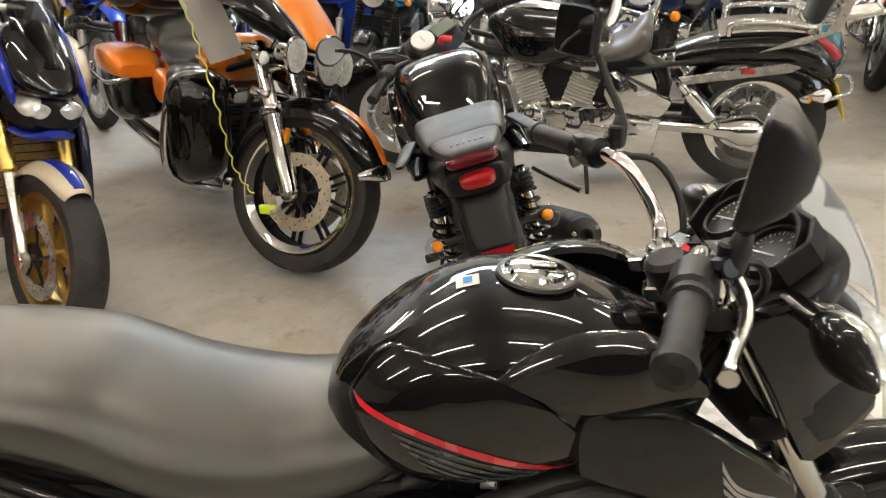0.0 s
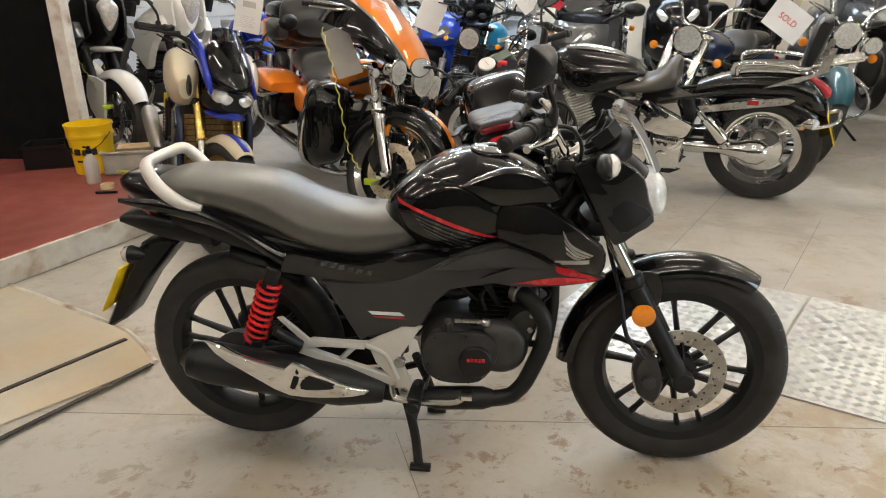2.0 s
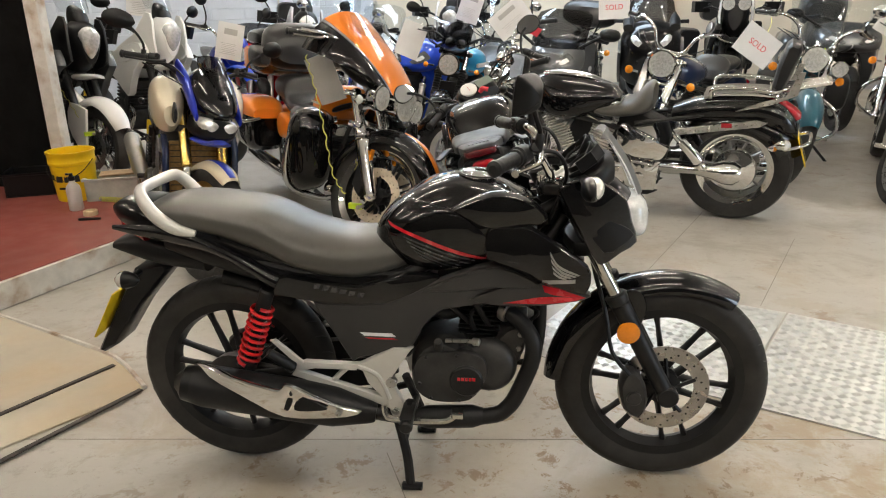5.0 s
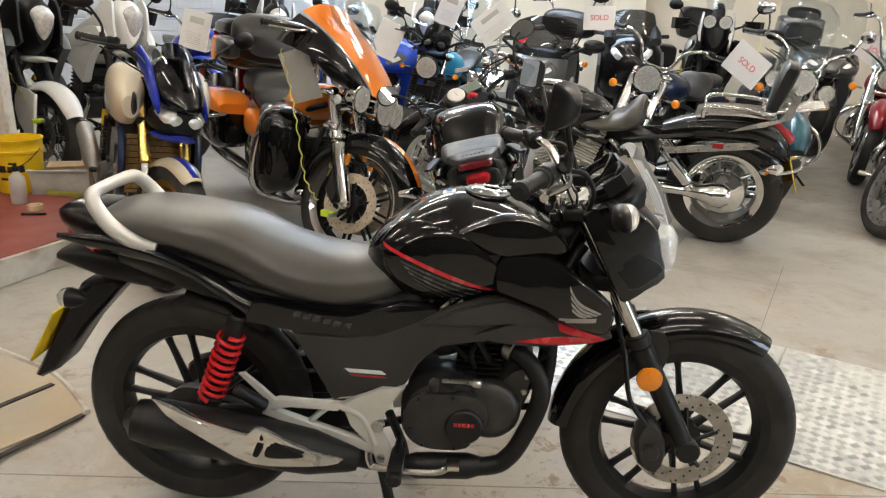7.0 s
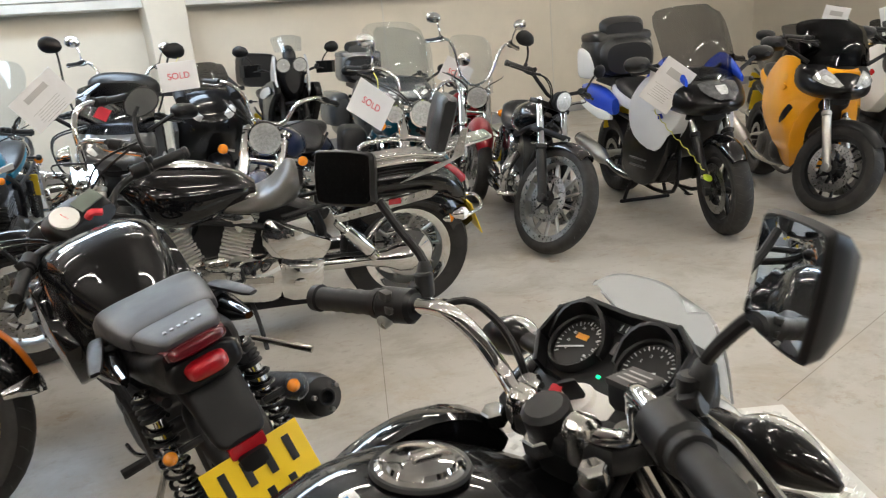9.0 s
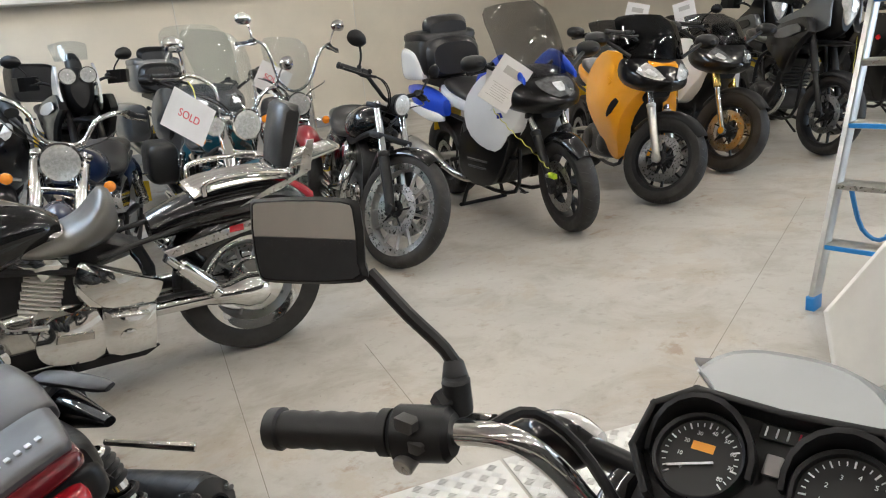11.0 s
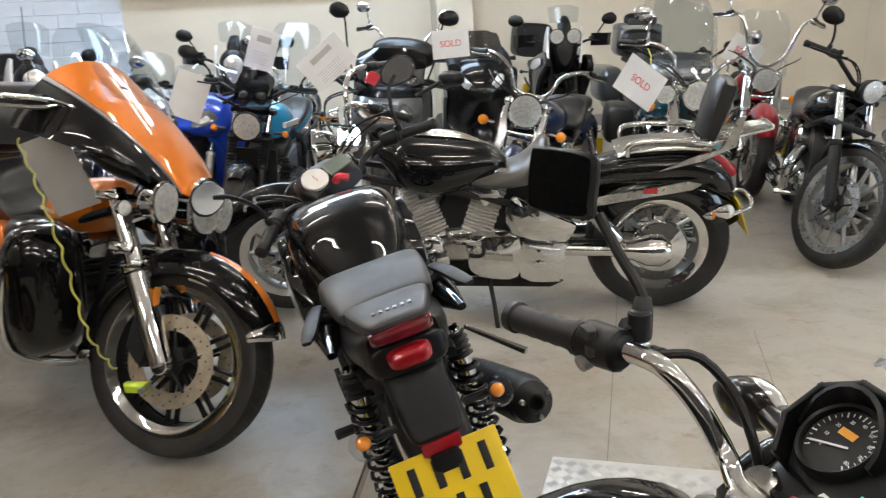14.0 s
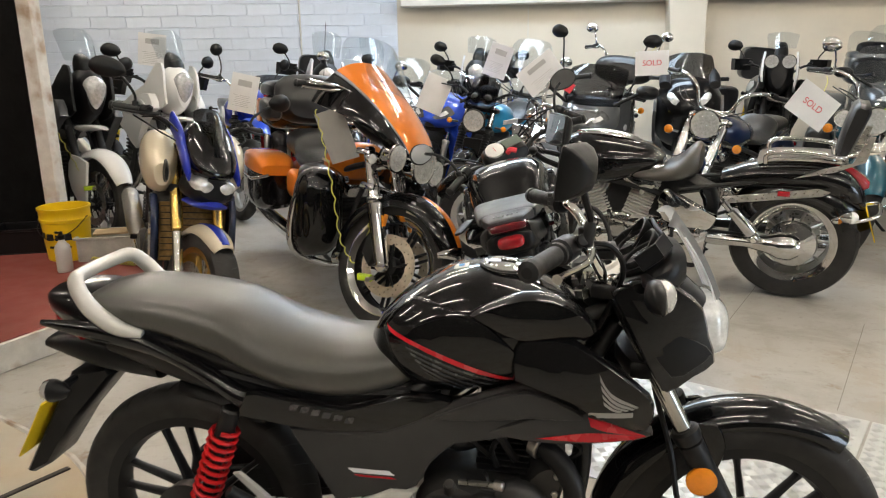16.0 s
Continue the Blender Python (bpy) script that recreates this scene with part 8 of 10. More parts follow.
# ---- the big orange and black tourer ----
b = Bike("orange and black touring motorcycle with chrome forks on a side stand", (0.018, 1.964), (0.537, -0.843), 1.63, 5, 37, 0.325, 0.32, 26, 0.15)
b.wheel(True, 0.13, 0.245, "pair", 18, 0.155, "matt", 0, "chrome", disc_mat="disc_bronze")
b.wheel(False, 0.16, 0.215, "pair", 18, 0.14, "matt", -1, "chrome")
b.fork(0.86, 0.115, 0.030, 0.042, 0.52, "chrome", "chrome", "chrome")
for s in (1, -1):
    b.p("fork_reflector", box(b.steer_x(0.50) + 0.034, s * 0.118, 0.50, 0.012, 0.03, 0.13, 0.004).moved(Matrix.Identity(4)), "amber", front=True)
    b.p("brake_caliper", slab([(1.50, 0.36), (1.56, 0.30), (1.585, 0.36), (1.57, 0.46), (1.52, 0.48)], s * 0.085, s * 0.135, 0.012, 2), "matt", front=True)
b.p("front_mudguard", arc_guard(1.63, 0.325, 0.375, 27, 182, 0.095, 0.085, 0.004, 28, 11), "black_paint", front=True)
b.p("mudguard_stripe", arc_guard(1.63, 0.325, 0.378, 29, 82, 0.03, 0.012, 0.004, 22, 5), "orange", front=True)
b.p("mudguard_trim", arc_guard(1.63, 0.325, 0.379, 20, 29, 0.092, 0.080, 0.006, 6, 9), "chrome", front=True)
b.p("mudguard_tip", arc_guard(1.63, 0.325, 0.379, 180, 192, 0.092, 0.085, 0.006, 6, 9), "chrome", front=True)
b.side("mudguard_mark", [(1.66, 0.615), (1.76, 0.60), (1.755, 0.585), (1.66, 0.60)], 0.082, 0.004, "gold", 0.001, 1, front=True)


def batwing(u0, u1, v0, v1, lift, n=10, m=10, flare=0.0):
    """Handlebar fairing shell: u runs across it, v from the lamp up to the screen."""
    grid = []
    for i in range(n + 1):
        row = []
        for j in range(m + 1):
            v = v0 + (v1 - v0) * j / m
            u = (u0 + (u1 - u0) * i / n) * (1 + flare * v)
            a = u * math.pi / 2
            wide = 0.185 + 0.42 * v - 0.34 * v * v
            deep = 0.07 + 0.12 * v - 0.06 * v * v
            low = 0.865 + 0.05 * abs(u) ** 3
            top = 1.275 - 0.27 * abs(u) ** 2.2
            z = low + (top - low) * v
            x = 1.60 + 0.03 * math.sin(math.pi * v) - 0.41 * v ** 1.15 - deep * (1 - math.cos(a)) * 0.9
            row.append((x + lift * math.cos(a), (wide + lift) * math.sin(a), z + lift * 0.5))
        grid.append(row)
    return sheet(grid[::-1], 0.014)


b.p("fairing", batwing(-1, 1, 0, 1, 0.0, 26, 10), "black_paint", "gloss black batwing fairing with an orange centre band", front=True)
b.p("fairing_band", batwing(-0.36, 0.36, 0.0, 1.0, 0.006, 18, 10, 0.75), "orange", front=True)
for u in (-0.37, 0.37):
    b.p("band_line", batwing(u - 0.010, u + 0.010, 0.0, 1.0, 0.005, 2, 10, 0.75), "silver_ink", front=True)
b.body("inner_fairing", [(1.20, 0.98, 1.08, 0.14, 0.5, 3), (1.25, 0.94, 1.12, 0.17, 0.5, 3), (1.33, 0.90, 1.08, 0.16, 0.5, 3), (1.44, 0.88, 0.98, 0.13, 0.5, 3)], "plastic", front=True)
b.screen(1.42, 1.15, 1.23, 1.41, 0.20, 0.19, "screen", 0.08)
b.p("fairing_vent", box(1.30, 0, 1.19, 0.03, 0.20, 0.03, 0.01), "plastic", front=True)
b.round_lamp(1.64, 0.845, 0.095, 0, 0.12, "chrome")
for s in (1, -1):
    b.round_lamp(1.60, 0.835, 0.066, s * 0.18, 0.09, "chrome", "spot_lamp")
    b.p("lamp_bracket", tube([(1.46, s * 0.05, 0.80), (1.47, s * 0.17, 0.77)], 0.018, 8), "chrome", front=True)
    b.indicator(1.50, s * 0.25, 0.80, False, "clear_lens", body="chrome", r=0.026, front=True)
bar_ob, hp = b.bars((1.33, 0.95), [(0, 0, 0), (-0.02, 0.12, 0.10), (-0.12, 0.30, 0.14), (-0.26, 0.42, 0.11)], 0.013, "chrome", 0.13)
for s in (1, -1):
    b.p("hand_lever", tube([(1.30, s * 0.26, 1.085), (1.27, s * 0.34, 1.09), (1.19, s * 0.45, 1.075)], 0.008, 8), "chrome", front=True)
b.body("fuel_tank", [(0.72, 0.68, 0.76, 0.08, 0.5, 2.4), (0.80, 0.66, 0.83, 0.14, 0.45, 2.4), (0.94, 0.66, 0.87, 0.17, 0.42, 2.4), (1.06, 0.68, 0.88, 0.14, 0.45, 2.4), (1.13, 0.74, 0.85, 0.07, 0.5, 2.4)], "orange", n=28, k=5)
b.side("tank_lower", [(0.80, 0.66), (1.20, 0.66), (1.22, 0.72), (1.0, 0.74), (0.82, 0.72)], 0.172, 0.03, "black_paint", 0.012, 2)
for i in range(5):
    b.side("tank_mark", [(0.94 + i * 0.03, 0.77), (0.96 + i * 0.03, 0.77), (0.96 + i * 0.03, 0.785), (0.94 + i * 0.03, 0.785)], 0.192, 0.006, "gold", 0, 1)
b.body("seat", [(0.02, 0.74, 0.86, 0.17, 0.5, 2.8), (0.10, 0.70, 0.88, 0.20, 0.5, 2.8), (0.30, 0.68, 0.86, 0.20, 0.5, 2.6), (0.36, 0.67, 0.78, 0.20, 0.5, 2.4), (0.52, 0.66, 0.745, 0.21, 0.45, 2.3), (0.66, 0.66, 0.75, 0.17, 0.5, 2.3), (0.80, 0.70, 0.80, 0.09, 0.5, 2.3)], "leather", "wide padded black touring seat", 28, 6)
b.body("tour_box", [(-0.62, 0.86, 1.0, 0.18, 0.5, 4), (-0.56, 0.84, 1.06, 0.26, 0.5, 4), (-0.18, 0.84, 1.06, 0.27, 0.5, 4), (-0.08, 0.88, 1.02, 0.22, 0.5, 4)], "black_paint", n=24)
b.side("box_flash", [(-0.54, 0.88), (-0.40, 0.88), (-0.40, 1.02), (-0.54, 1.02)], 0.272, 0.02, "orange", 0.006, 2)
b.body("box_lid", [(-0.60, 1.04, 1.10, 0.18, 0.4, 4), (-0.54, 1.05, 1.16, 0.25, 0.4, 4), (-0.2, 1.05, 1.17, 0.26, 0.4, 4), (-0.1, 1.05, 1.10, 0.20, 0.4, 4)], "black_paint2")
b.body("passenger_backrest", [(-0.14, 0.94, 1.16, 0.20, 0.5, 3.4), (-0.08, 0.90, 1.22, 0.25, 0.5, 3.2), (0.0, 0.90, 1.20, 0.24, 0.5, 3), (0.06, 0.94, 1.12, 0.17, 0.5, 3)], "leather", "tall padded black passenger backrest")
for s in (1, -1):
    b.body("armrest", [(-0.12, 0.93, 1.04, 0.04, 0.5, 3), (-0.05, 0.92, 1.06, 0.06, 0.5, 3), (0.12, 0.92, 1.04, 0.055, 0.5, 3), (0.20, 0.94, 1.01, 0.03, 0.5, 3)], "leather", y=s * 0.29)
    bag = b.body("saddlebag", [(-0.44, 0.42, 0.60, 0.09, 0.5, 4), (-0.36, 0.34, 0.66, 0.12, 0.5, 4), (0.02, 0.33, 0.66, 0.13, 0.5, 4), (0.16, 0.38, 0.62, 0.10, 0.5, 4)], "black_paint", y=s * 0.27)
    b.p("bag_lid", loft([(-0.45, 0.58, 0.63, 0.09, 0.3, 4), (-0.36, 0.57, 0.70, 0.125, 0.3, 4), (0.02, 0.57, 0.70, 0.135, 0.3, 4), (0.17, 0.575, 0.64, 0.10, 0.3, 4)], 20, 4).moved(Matrix.Translation((0, s * 0.27, 0))), "orange", parent=bag)
    b.p("bag_rail", tube([(-0.40, s * 0.41, 0.58), (-0.30, s * 0.43, 0.56), (0.06, s * 0.43, 0.55), (0.16, s * 0.40, 0.56), (0.20, s * 0.33, 0.58)], 0.011, 10), "chrome", parent=bag)
    b.body("side_cover", [(0.20, 0.50, 0.60, 0.03, 0.5, 3), (0.30, 0.46, 0.64, 0.045, 0.5, 3), (0.44, 0.48, 0.62, 0.04, 0.5, 3), (0.50, 0.52, 0.58, 0.02, 0.5, 3)], "orange", y=s * 0.19)
    b.body("leg_fairing", [(0.98, 0.30, 0.44, 0.05, 0.5, 3), (1.05, 0.26, 0.66, 0.10, 0.5, 3.2), (1.16, 0.28, 0.76, 0.13, 0.5, 3.2), (1.26, 0.34, 0.74, 0.11, 0.5, 3), (1.30, 0.42, 0.66, 0.05, 0.5, 3)], "black_paint", y=s * 0.27)
    b.body("glove_box", [(0.86, 0.62, 0.72, 0.05, 0.5, 2.6), (0.96, 0.58, 0.76, 0.08, 0.5, 2.6), (1.10, 0.60, 0.76, 0.08, 0.5, 2.6), (1.18, 0.64, 0.72, 0.04, 0.5, 2.6)], "black_paint2", y=s * 0.25)
    b.p("crash_bar", tube([(1.20, s * 0.12, 0.70), (1.20, s * 0.34, 0.66), (1.16, s * 0.40, 0.54), (1.13, s * 0.39, 0.32), (1.10, s * 0.20, 0.22), (1.08, s * 0.1, 0.22)], 0.019, 12), "chrome")
    b.p("footboard", box(0.92, s * 0.27, 0.265, 0.34, 0.11, 0.018, 0.008), "chrome")
    b.p("board_rubber", box(0.92, s * 0.27, 0.278, 0.30, 0.09, 0.008, 0.003), "grip")
    b.silencer((0.55, s * 0.22, 0.24), (-0.38, s * 0.26, 0.27), 0.047, "chrome")
b.pipe([(0.86, -0.12, 0.50), (0.94, -0.2, 0.40), (0.80, -0.21, 0.25), (0.55, -0.22, 0.24)], 0.026, "chrome")
b.p("rear_mudguard", arc_guard(0, 0.32, 0.375, 30, 175, 0.13, 0.12, 0.005, 20, 9), "orange")
v_engine(b, 0.80, 0.42, 0.62, "engine", "chrome_dull", "engine", 0.15, 0.17, 23)
b.p("air_cleaner", turned([(0.10, 0), (0.10, 0.06), (0.08, 0.075), (0.001, 0.078)], (0.82, -0.11, 0.58), (0.82, -0.3, 0.58), 24), "black_paint")
b.chassis((0.46, 0.34), (1.2, 0.78), "matt", "matt", 0.2)
rear_lights(b, -0.44, 0.60, 0.18, 0.42, -0.46, body="chrome")
b.p("radio_aerial", rod((-0.5, 0.2, 1.0), (-0.56, 0.22, 1.60), 0.003, 0.002, 6), "matt")
b.cables((1.33, 1.02), 2)
b.stand(0.62, 0.2, 0.26)
sale_card(b.root.matrix_basis @ Vector((1.24, -0.20, 0.93)), -22, 0.19, 0.27, "", 8, -16, "back of a white sale card hung on the bars", "paper_grey")
coil_cord([tuple(b.root.matrix_basis @ Vector(q)) for q in ((1.30, -0.33, 1.06), (1.40, -0.31, 0.90), (1.48, -0.28, 0.68), (1.57, -0.26, 0.46), (1.66, -0.22, 0.36))])
disc_lock(b.root.matrix_basis @ Vector((1.70, -0.175, 0.30)), -20)

# ---- the gold and blue naked bike ----
b = naked("champagne gold and blue naked motorcycle with gold forks", (-0.80, 1.50), (0.55, -0.835), "gold", 1.44, 7, 17, 0.30, 0.31, True, "gold_fork", round_head=False, accent="gold", style="pair", count=6, rim_mat="brass")
xf = b.steer_x(0.8) + 0.2
b.body("nose_cowl", [(xf - 0.24, 0.86, 1.06, 0.095, 0.5, 2.4), (xf - 0.14, 0.82, 1.07, 0.115, 0.5, 2.5), (xf - 0.04, 0.82, 0.985, 0.105, 0.5, 2.4), (xf + 0.02, 0.83, 0.91, 0.075, 0.5, 2.3), (xf + 0.045, 0.845, 0.87, 0.035, 0.5, 2.2)], "black_paint", "gloss black nose cowl", n=26, k=6, front=True)
b.screen(xf + 0.005, 0.93, xf - 0.16, 1.13, 0.085, 0.075, "smoke", 0.04)
b.body("lamp_housing", [(xf - 0.12, 0.72, 0.85, 0.115, 0.5, 2.5), (xf - 0.02, 0.715, 0.84, 0.108, 0.5, 2.4), (xf + 0.025, 0.74, 0.83, 0.075, 0.5, 2.3)], "plastic", front=True)
for s in (1, -1):
    b.body("headlamp", [(xf - 0.085, 0.765, 0.842, 0.054, 0.6, 1.9), (xf - 0.010, 0.750, 0.836, 0.056, 0.6, 1.8), (xf + 0.022, 0.766, 0.824, 0.040, 0.6, 1.7), (xf + 0.030, 0.785, 0.806, 0.015, 0.5, 1.7)], "clear_lens", "bright faceted headlamp", front=True, y=s * 0.050)
    b.body("nose_edge", [(xf - 0.30, 1.01, 1.09, 0.012, 0.5, 2.4), (xf - 0.18, 0.94, 1.03, 0.018, 0.5, 2.4), (xf - 0.07, 0.85, 0.92, 0.016, 0.5, 2.4), (xf - 0.01, 0.81, 0.85, 0.008, 0.5, 2.4)], "blue", "blue edge of the nose", front=True, y=s * 0.118)
b.body("nose_chin", [(xf - 0.10, 0.695, 0.73, 0.10, 0.5, 2.4), (xf - 0.01, 0.69, 0.725, 0.085, 0.5, 2.4), (xf + 0.03, 0.71, 0.735, 0.04, 0.5, 2.3)], "blue", front=True)
for s in (1, -1):
    b.body("tank_scoop", [(xf - 0.58, 0.82, 0.92, 0.03, 0.5, 2.2), (xf - 0.46, 0.77, 0.99, 0.065, 0.55, 2.3), (xf - 0.30, 0.73, 1.01, 0.085, 0.6, 2.3), (xf - 0.18, 0.74, 0.96, 0.072, 0.6, 2.3), (xf - 0.10, 0.78, 0.88, 0.035, 0.6, 2.2)], "gold", y=s * 0.150, n=24, k=5)
    b.p("scoop_recess", loft([(xf - 0.20, 0.80, 0.90, 0.02, 0.5, 2.2), (xf - 0.12, 0.79, 0.90, 0.016, 0.5, 2.2), (xf - 0.062, 0.81, 0.87, 0.008, 0.5, 2.2)], 14, 4).moved(Matrix.Translation((0, s * 0.135, 0))), "plastic")
b.p("radiator_grille", box(b.steer_x(0.55) - 0.13, 0, 0.55, 0.012, 0.30, 0.28, 0.004), "radiator", "brown radiator core behind the forks")
for s in (1, -1):
    b.p("radiator_guard", slab([(b.steer_x(0.55) - 0.20, 0.38), (b.steer_x(0.55) - 0.09, 0.42), (b.steer_x(0.55) - 0.07, 0.66), (b.steer_x(0.55) - 0.20, 0.72)], s * 0.175 - 0.016, s * 0.175 + 0.016, 0.008, 2), "navy", "dark blue radiator side guard")
for i in range(9):
    b.p("radiator_fin", box(b.steer_x(0.55) - 0.1225, 0, 0.43 + 0.03 * i, 0.003, 0.29, 0.004, 0.001), "matt")
b.p("guard_stripe", arc_guard(1.44, 0.30, 0.333, 58, 146, 0.028, 0.008, 0.004, 14, 5), "blue", front=True)

# ---- the small dark roadster seen from behind ----
D_FRONT, D_HEAD = (0.772, 2.28), (-0.066, 0.998)
b = Bike("black commuter motorcycle with grey seat, leaning on its side stand", D_FRONT, D_HEAD, 1.12, 13.5, 26, 0.295, 0.295, 26, 0.09)
b.rx = -0.12
b.wheel(True, 0.09, 0.222, "cast", 10, 0.12, "matt", -1)
b.wheel(False, 0.10, 0.222, "cast", 10, 0, "matt")
b.fork(0.90, 0.09, 0.018, 0.025, 0.45, "chrome_dull", "matt")
b.p("front_mudguard", arc_guard(1.12, 0.295, 0.325, 55, 160, 0.06, 0.04, 0.004, 16, 7), "black_paint", front=True)
b.body("fuel_tank", [(0.28, 0.70, 0.780, 0.085, 0.5, 2.5), (0.34, 0.66, 0.835, 0.118, 0.5, 3.0), (0.42, 0.60, 0.895, 0.150, 0.6, 3.2), (0.54, 0.56, 0.918, 0.178, 0.62, 3.2), (0.64, 0.60, 0.905, 0.165, 0.58, 3), (0.72, 0.70, 0.87, 0.09, 0.5, 2.4)], "black_paint", "gloss black tank", n=28, k=5)
for s in (1, -1):
    scoop = panel([(0.50, 0.64), (0.58, 0.79), (0.70, 0.82), (0.82, 0.74), (0.86, 0.62), (0.80, 0.52), (0.68, 0.47), (0.56, 0.52)], 0.195, 0.05, 0.030, 0.006, 2)
    ob = b.p("tank_scoop", scoop if s > 0 else scoop.flip(), "black_paint", "gloss black air scoop beside the tank")
    for i in range(4):
        b.p("scoop_slat", box(0.80 - 0.01 * i, s * 0.215, 0.585 + 0.05 * i, 0.11, 0.030, 0.012, 0.003), "plastic", parent=ob)
b.body("seat", [(0.02, 0.770, 0.838, 0.118, 0.5, 4), (0.10, 0.752, 0.836, 0.128, 0.5, 4), (0.15, 0.735, 0.800, 0.132, 0.5, 3), (0.20, 0.715, 0.768, 0.130, 0.5, 2.6), (0.30, 0.700, 0.762, 0.115, 0.5, 2.5), (0.37, 0.715, 0.790, 0.08, 0.5, 2.5)], "vinyl", "dark vinyl rider's seat", 26, 5)
b.body("pillion_pad", [(-0.165, 0.818, 0.832, 0.094, 0.5, 5), (-0.155, 0.802, 0.845, 0.103, 0.5, 5), (-0.05, 0.785, 0.854, 0.119, 0.5, 5), (0.06, 0.772, 0.850, 0.124, 0.5, 5), (0.085, 0.775, 0.835, 0.118, 0.5, 5)], "satin_grey", "flat satin grey pillion pad", 26, 5)
b.body("tail_panel", [(-0.315, 0.838, 0.846, 0.048, 0.5, 5), (-0.300, 0.822, 0.852, 0.062, 0.5, 5), (-0.22, 0.805, 0.848, 0.082, 0.5, 5), (-0.13, 0.790, 0.840, 0.096, 0.5, 5), (-0.05, 0.770, 0.812, 0.100, 0.5, 4)], "satin_grey", "grey tail panel with small maker's bars")
for i in range(6):
    b.p("maker_mark", box(-0.262, -0.037 + 0.015 * i, 0.8525, 0.010, 0.008, 0.003, 0.001), "silver_ink")
b.body("tail_cowl", [(-0.305, 0.760, 0.835, 0.072, 0.5, 4), (-0.27, 0.735, 0.828, 0.092, 0.5, 3.6), (-0.15, 0.705, 0.800, 0.112, 0.5, 3), (0.02, 0.670, 0.770, 0.122, 0.5, 3), (0.22, 0.620, 0.730, 0.126, 0.5, 3), (0.42, 0.580, 0.715, 0.115, 0.5, 3)], "plastic", "matt black angular tail")
b.body("upper_tail_lamp", [(-0.332, 0.815, 0.829, 0.046, 0.5, 4), (-0.318, 0.807, 0.838, 0.063, 0.5, 4), (-0.25, 0.80, 0.836, 0.072, 0.5, 4)], "lamp_maroon")
b.body("tail_lamp", [(-0.345, 0.765, 0.784, 0.026, 0.5, 3), (-0.330, 0.752, 0.794, 0.044, 0.5, 3), (-0.26, 0.745, 0.800, 0.050, 0.5, 3)], "red_lens")
b.body("lamp_surround", [(-0.318, 0.742, 0.802, 0.060, 0.5, 3.5), (-0.30, 0.728, 0.806, 0.080, 0.5, 3.5), (-0.20, 0.700, 0.800, 0.095, 0.5, 3), (-0.05, 0.688, 0.787, 0.09, 0.5, 3)], "plastic")
for s in (1, -1):
    b.p("grab_handle", loft([(-0.15, 0.800, 0.808, 0.010, 0.5, 3), (-0.12, 0.799, 0.811, 0.016, 0.5, 3), (-0.04, 0.800, 0.814, 0.018, 0.5, 3), (0.03, 0.796, 0.810, 0.016, 0.5, 3), (0.06, 0.79, 0.80, 0.010, 0.5, 3)], 14, 3).moved(Matrix.Translation((-0.02, s * 0.150, 0)) @ Matrix.Rotation(radians(-s * 12), 4, "Z")), "plastic", "satin black grab handle")
    b.p("handle_arm", tube([(-0.02, s * 0.165, 0.80), (-0.03, s * 0.13, 0.79), (-0.03, s * 0.09, 0.785)], 0.010, 8), "plastic")
    wing = loft([(-0.22, 0.775, 0.790, 0.010, 0.5, 2.4), (-0.10, 0.735, 0.792, 0.024, 0.5, 2.4), (0.02, 0.700, 0.780, 0.036, 0.5, 2.4), (0.14, 0.665, 0.750, 0.034, 0.5, 2.4), (0.30, 0.640, 0.70, 0.016, 0.5, 2.4)], 18, 4)
    b.p("side_panel", wing.moved(Matrix.Translation((0, s * 0.140, 0))), "black_paint", "gloss black angular side panel")
b.p("rear_mudguard", arc_guard(-0.10, 0.33, 0.335, 96, 140, 0.075, 0.03, 0.006, 14, 9), "plastic")
b.body("mudguard_flap", [(-0.352, 0.598, 0.606, 0.036, 0.5, 3), (-0.342, 0.594, 0.622, 0.052, 0.5, 3.5), (-0.315, 0.606, 0.668, 0.060, 0.5, 3.5), (-0.285, 0.640, 0.715, 0.062, 0.5, 3.5), (-0.25, 0.665, 0.750, 0.066, 0.5, 3), (-0.18, 0.69, 0.77, 0.070, 0.5, 3)], "plastic", "long matt black mudguard flap")
b.body("rear_reflector", [(-0.352, 0.566, 0.594, 0.038, 0.5, 7), (-0.347, 0.563, 0.597, 0.041, 0.5, 7), (-0.31, 0.563, 0.597, 0.041, 0.5, 7)], "red_lens")
b.plate(-0.378, 0.497, 26, 0.225, 0.172)
for s in (1, -1):
    b.indicator(-0.325, s * 0.140, 0.638, True, "amber", r=0.015, length=0.045, body="plastic")
    b.p("indicator_lens_cover", turned([(0.028, 0), (0.030, 0.012), (0.024, 0.034), (0.012, 0.046), (0.001, 0.048)], (-0.325, s * 0.140, 0.638), (-0.5, s * 0.140, 0.638), 16), "lamp_glass")
b.shock((-0.15, 0.128, 0.34), (-0.12, 0.118, 0.70), 0.030, "black_paint2", 9, "chrome")
for s in (1, -1):
    b.p("shock_gaiter", turned([(0.020, 0), (0.030, 0.005), (0.022, 0.012), (0.030, 0.018), (0.022, 0.025), (0.030, 0.031), (0.022, 0.038), (0.030, 0.044), (0.022, 0.051), (0.028, 0.058), (0.018, 0.064)], (-0.126, s * 0.120, 0.63), (-0.12, s * 0.118, 0.70), 16), "grip")
b.chassis((0.32, 0.36), (0.70, 0.80), "matt", "matt", 0.24)
b.crankcase(0.36, 0.68, 0.24, 0.44, 0.12, "engine")
b.fins(0.60, 0.42, 0.58, 0.15, 0.17, 8, "engine", 14)
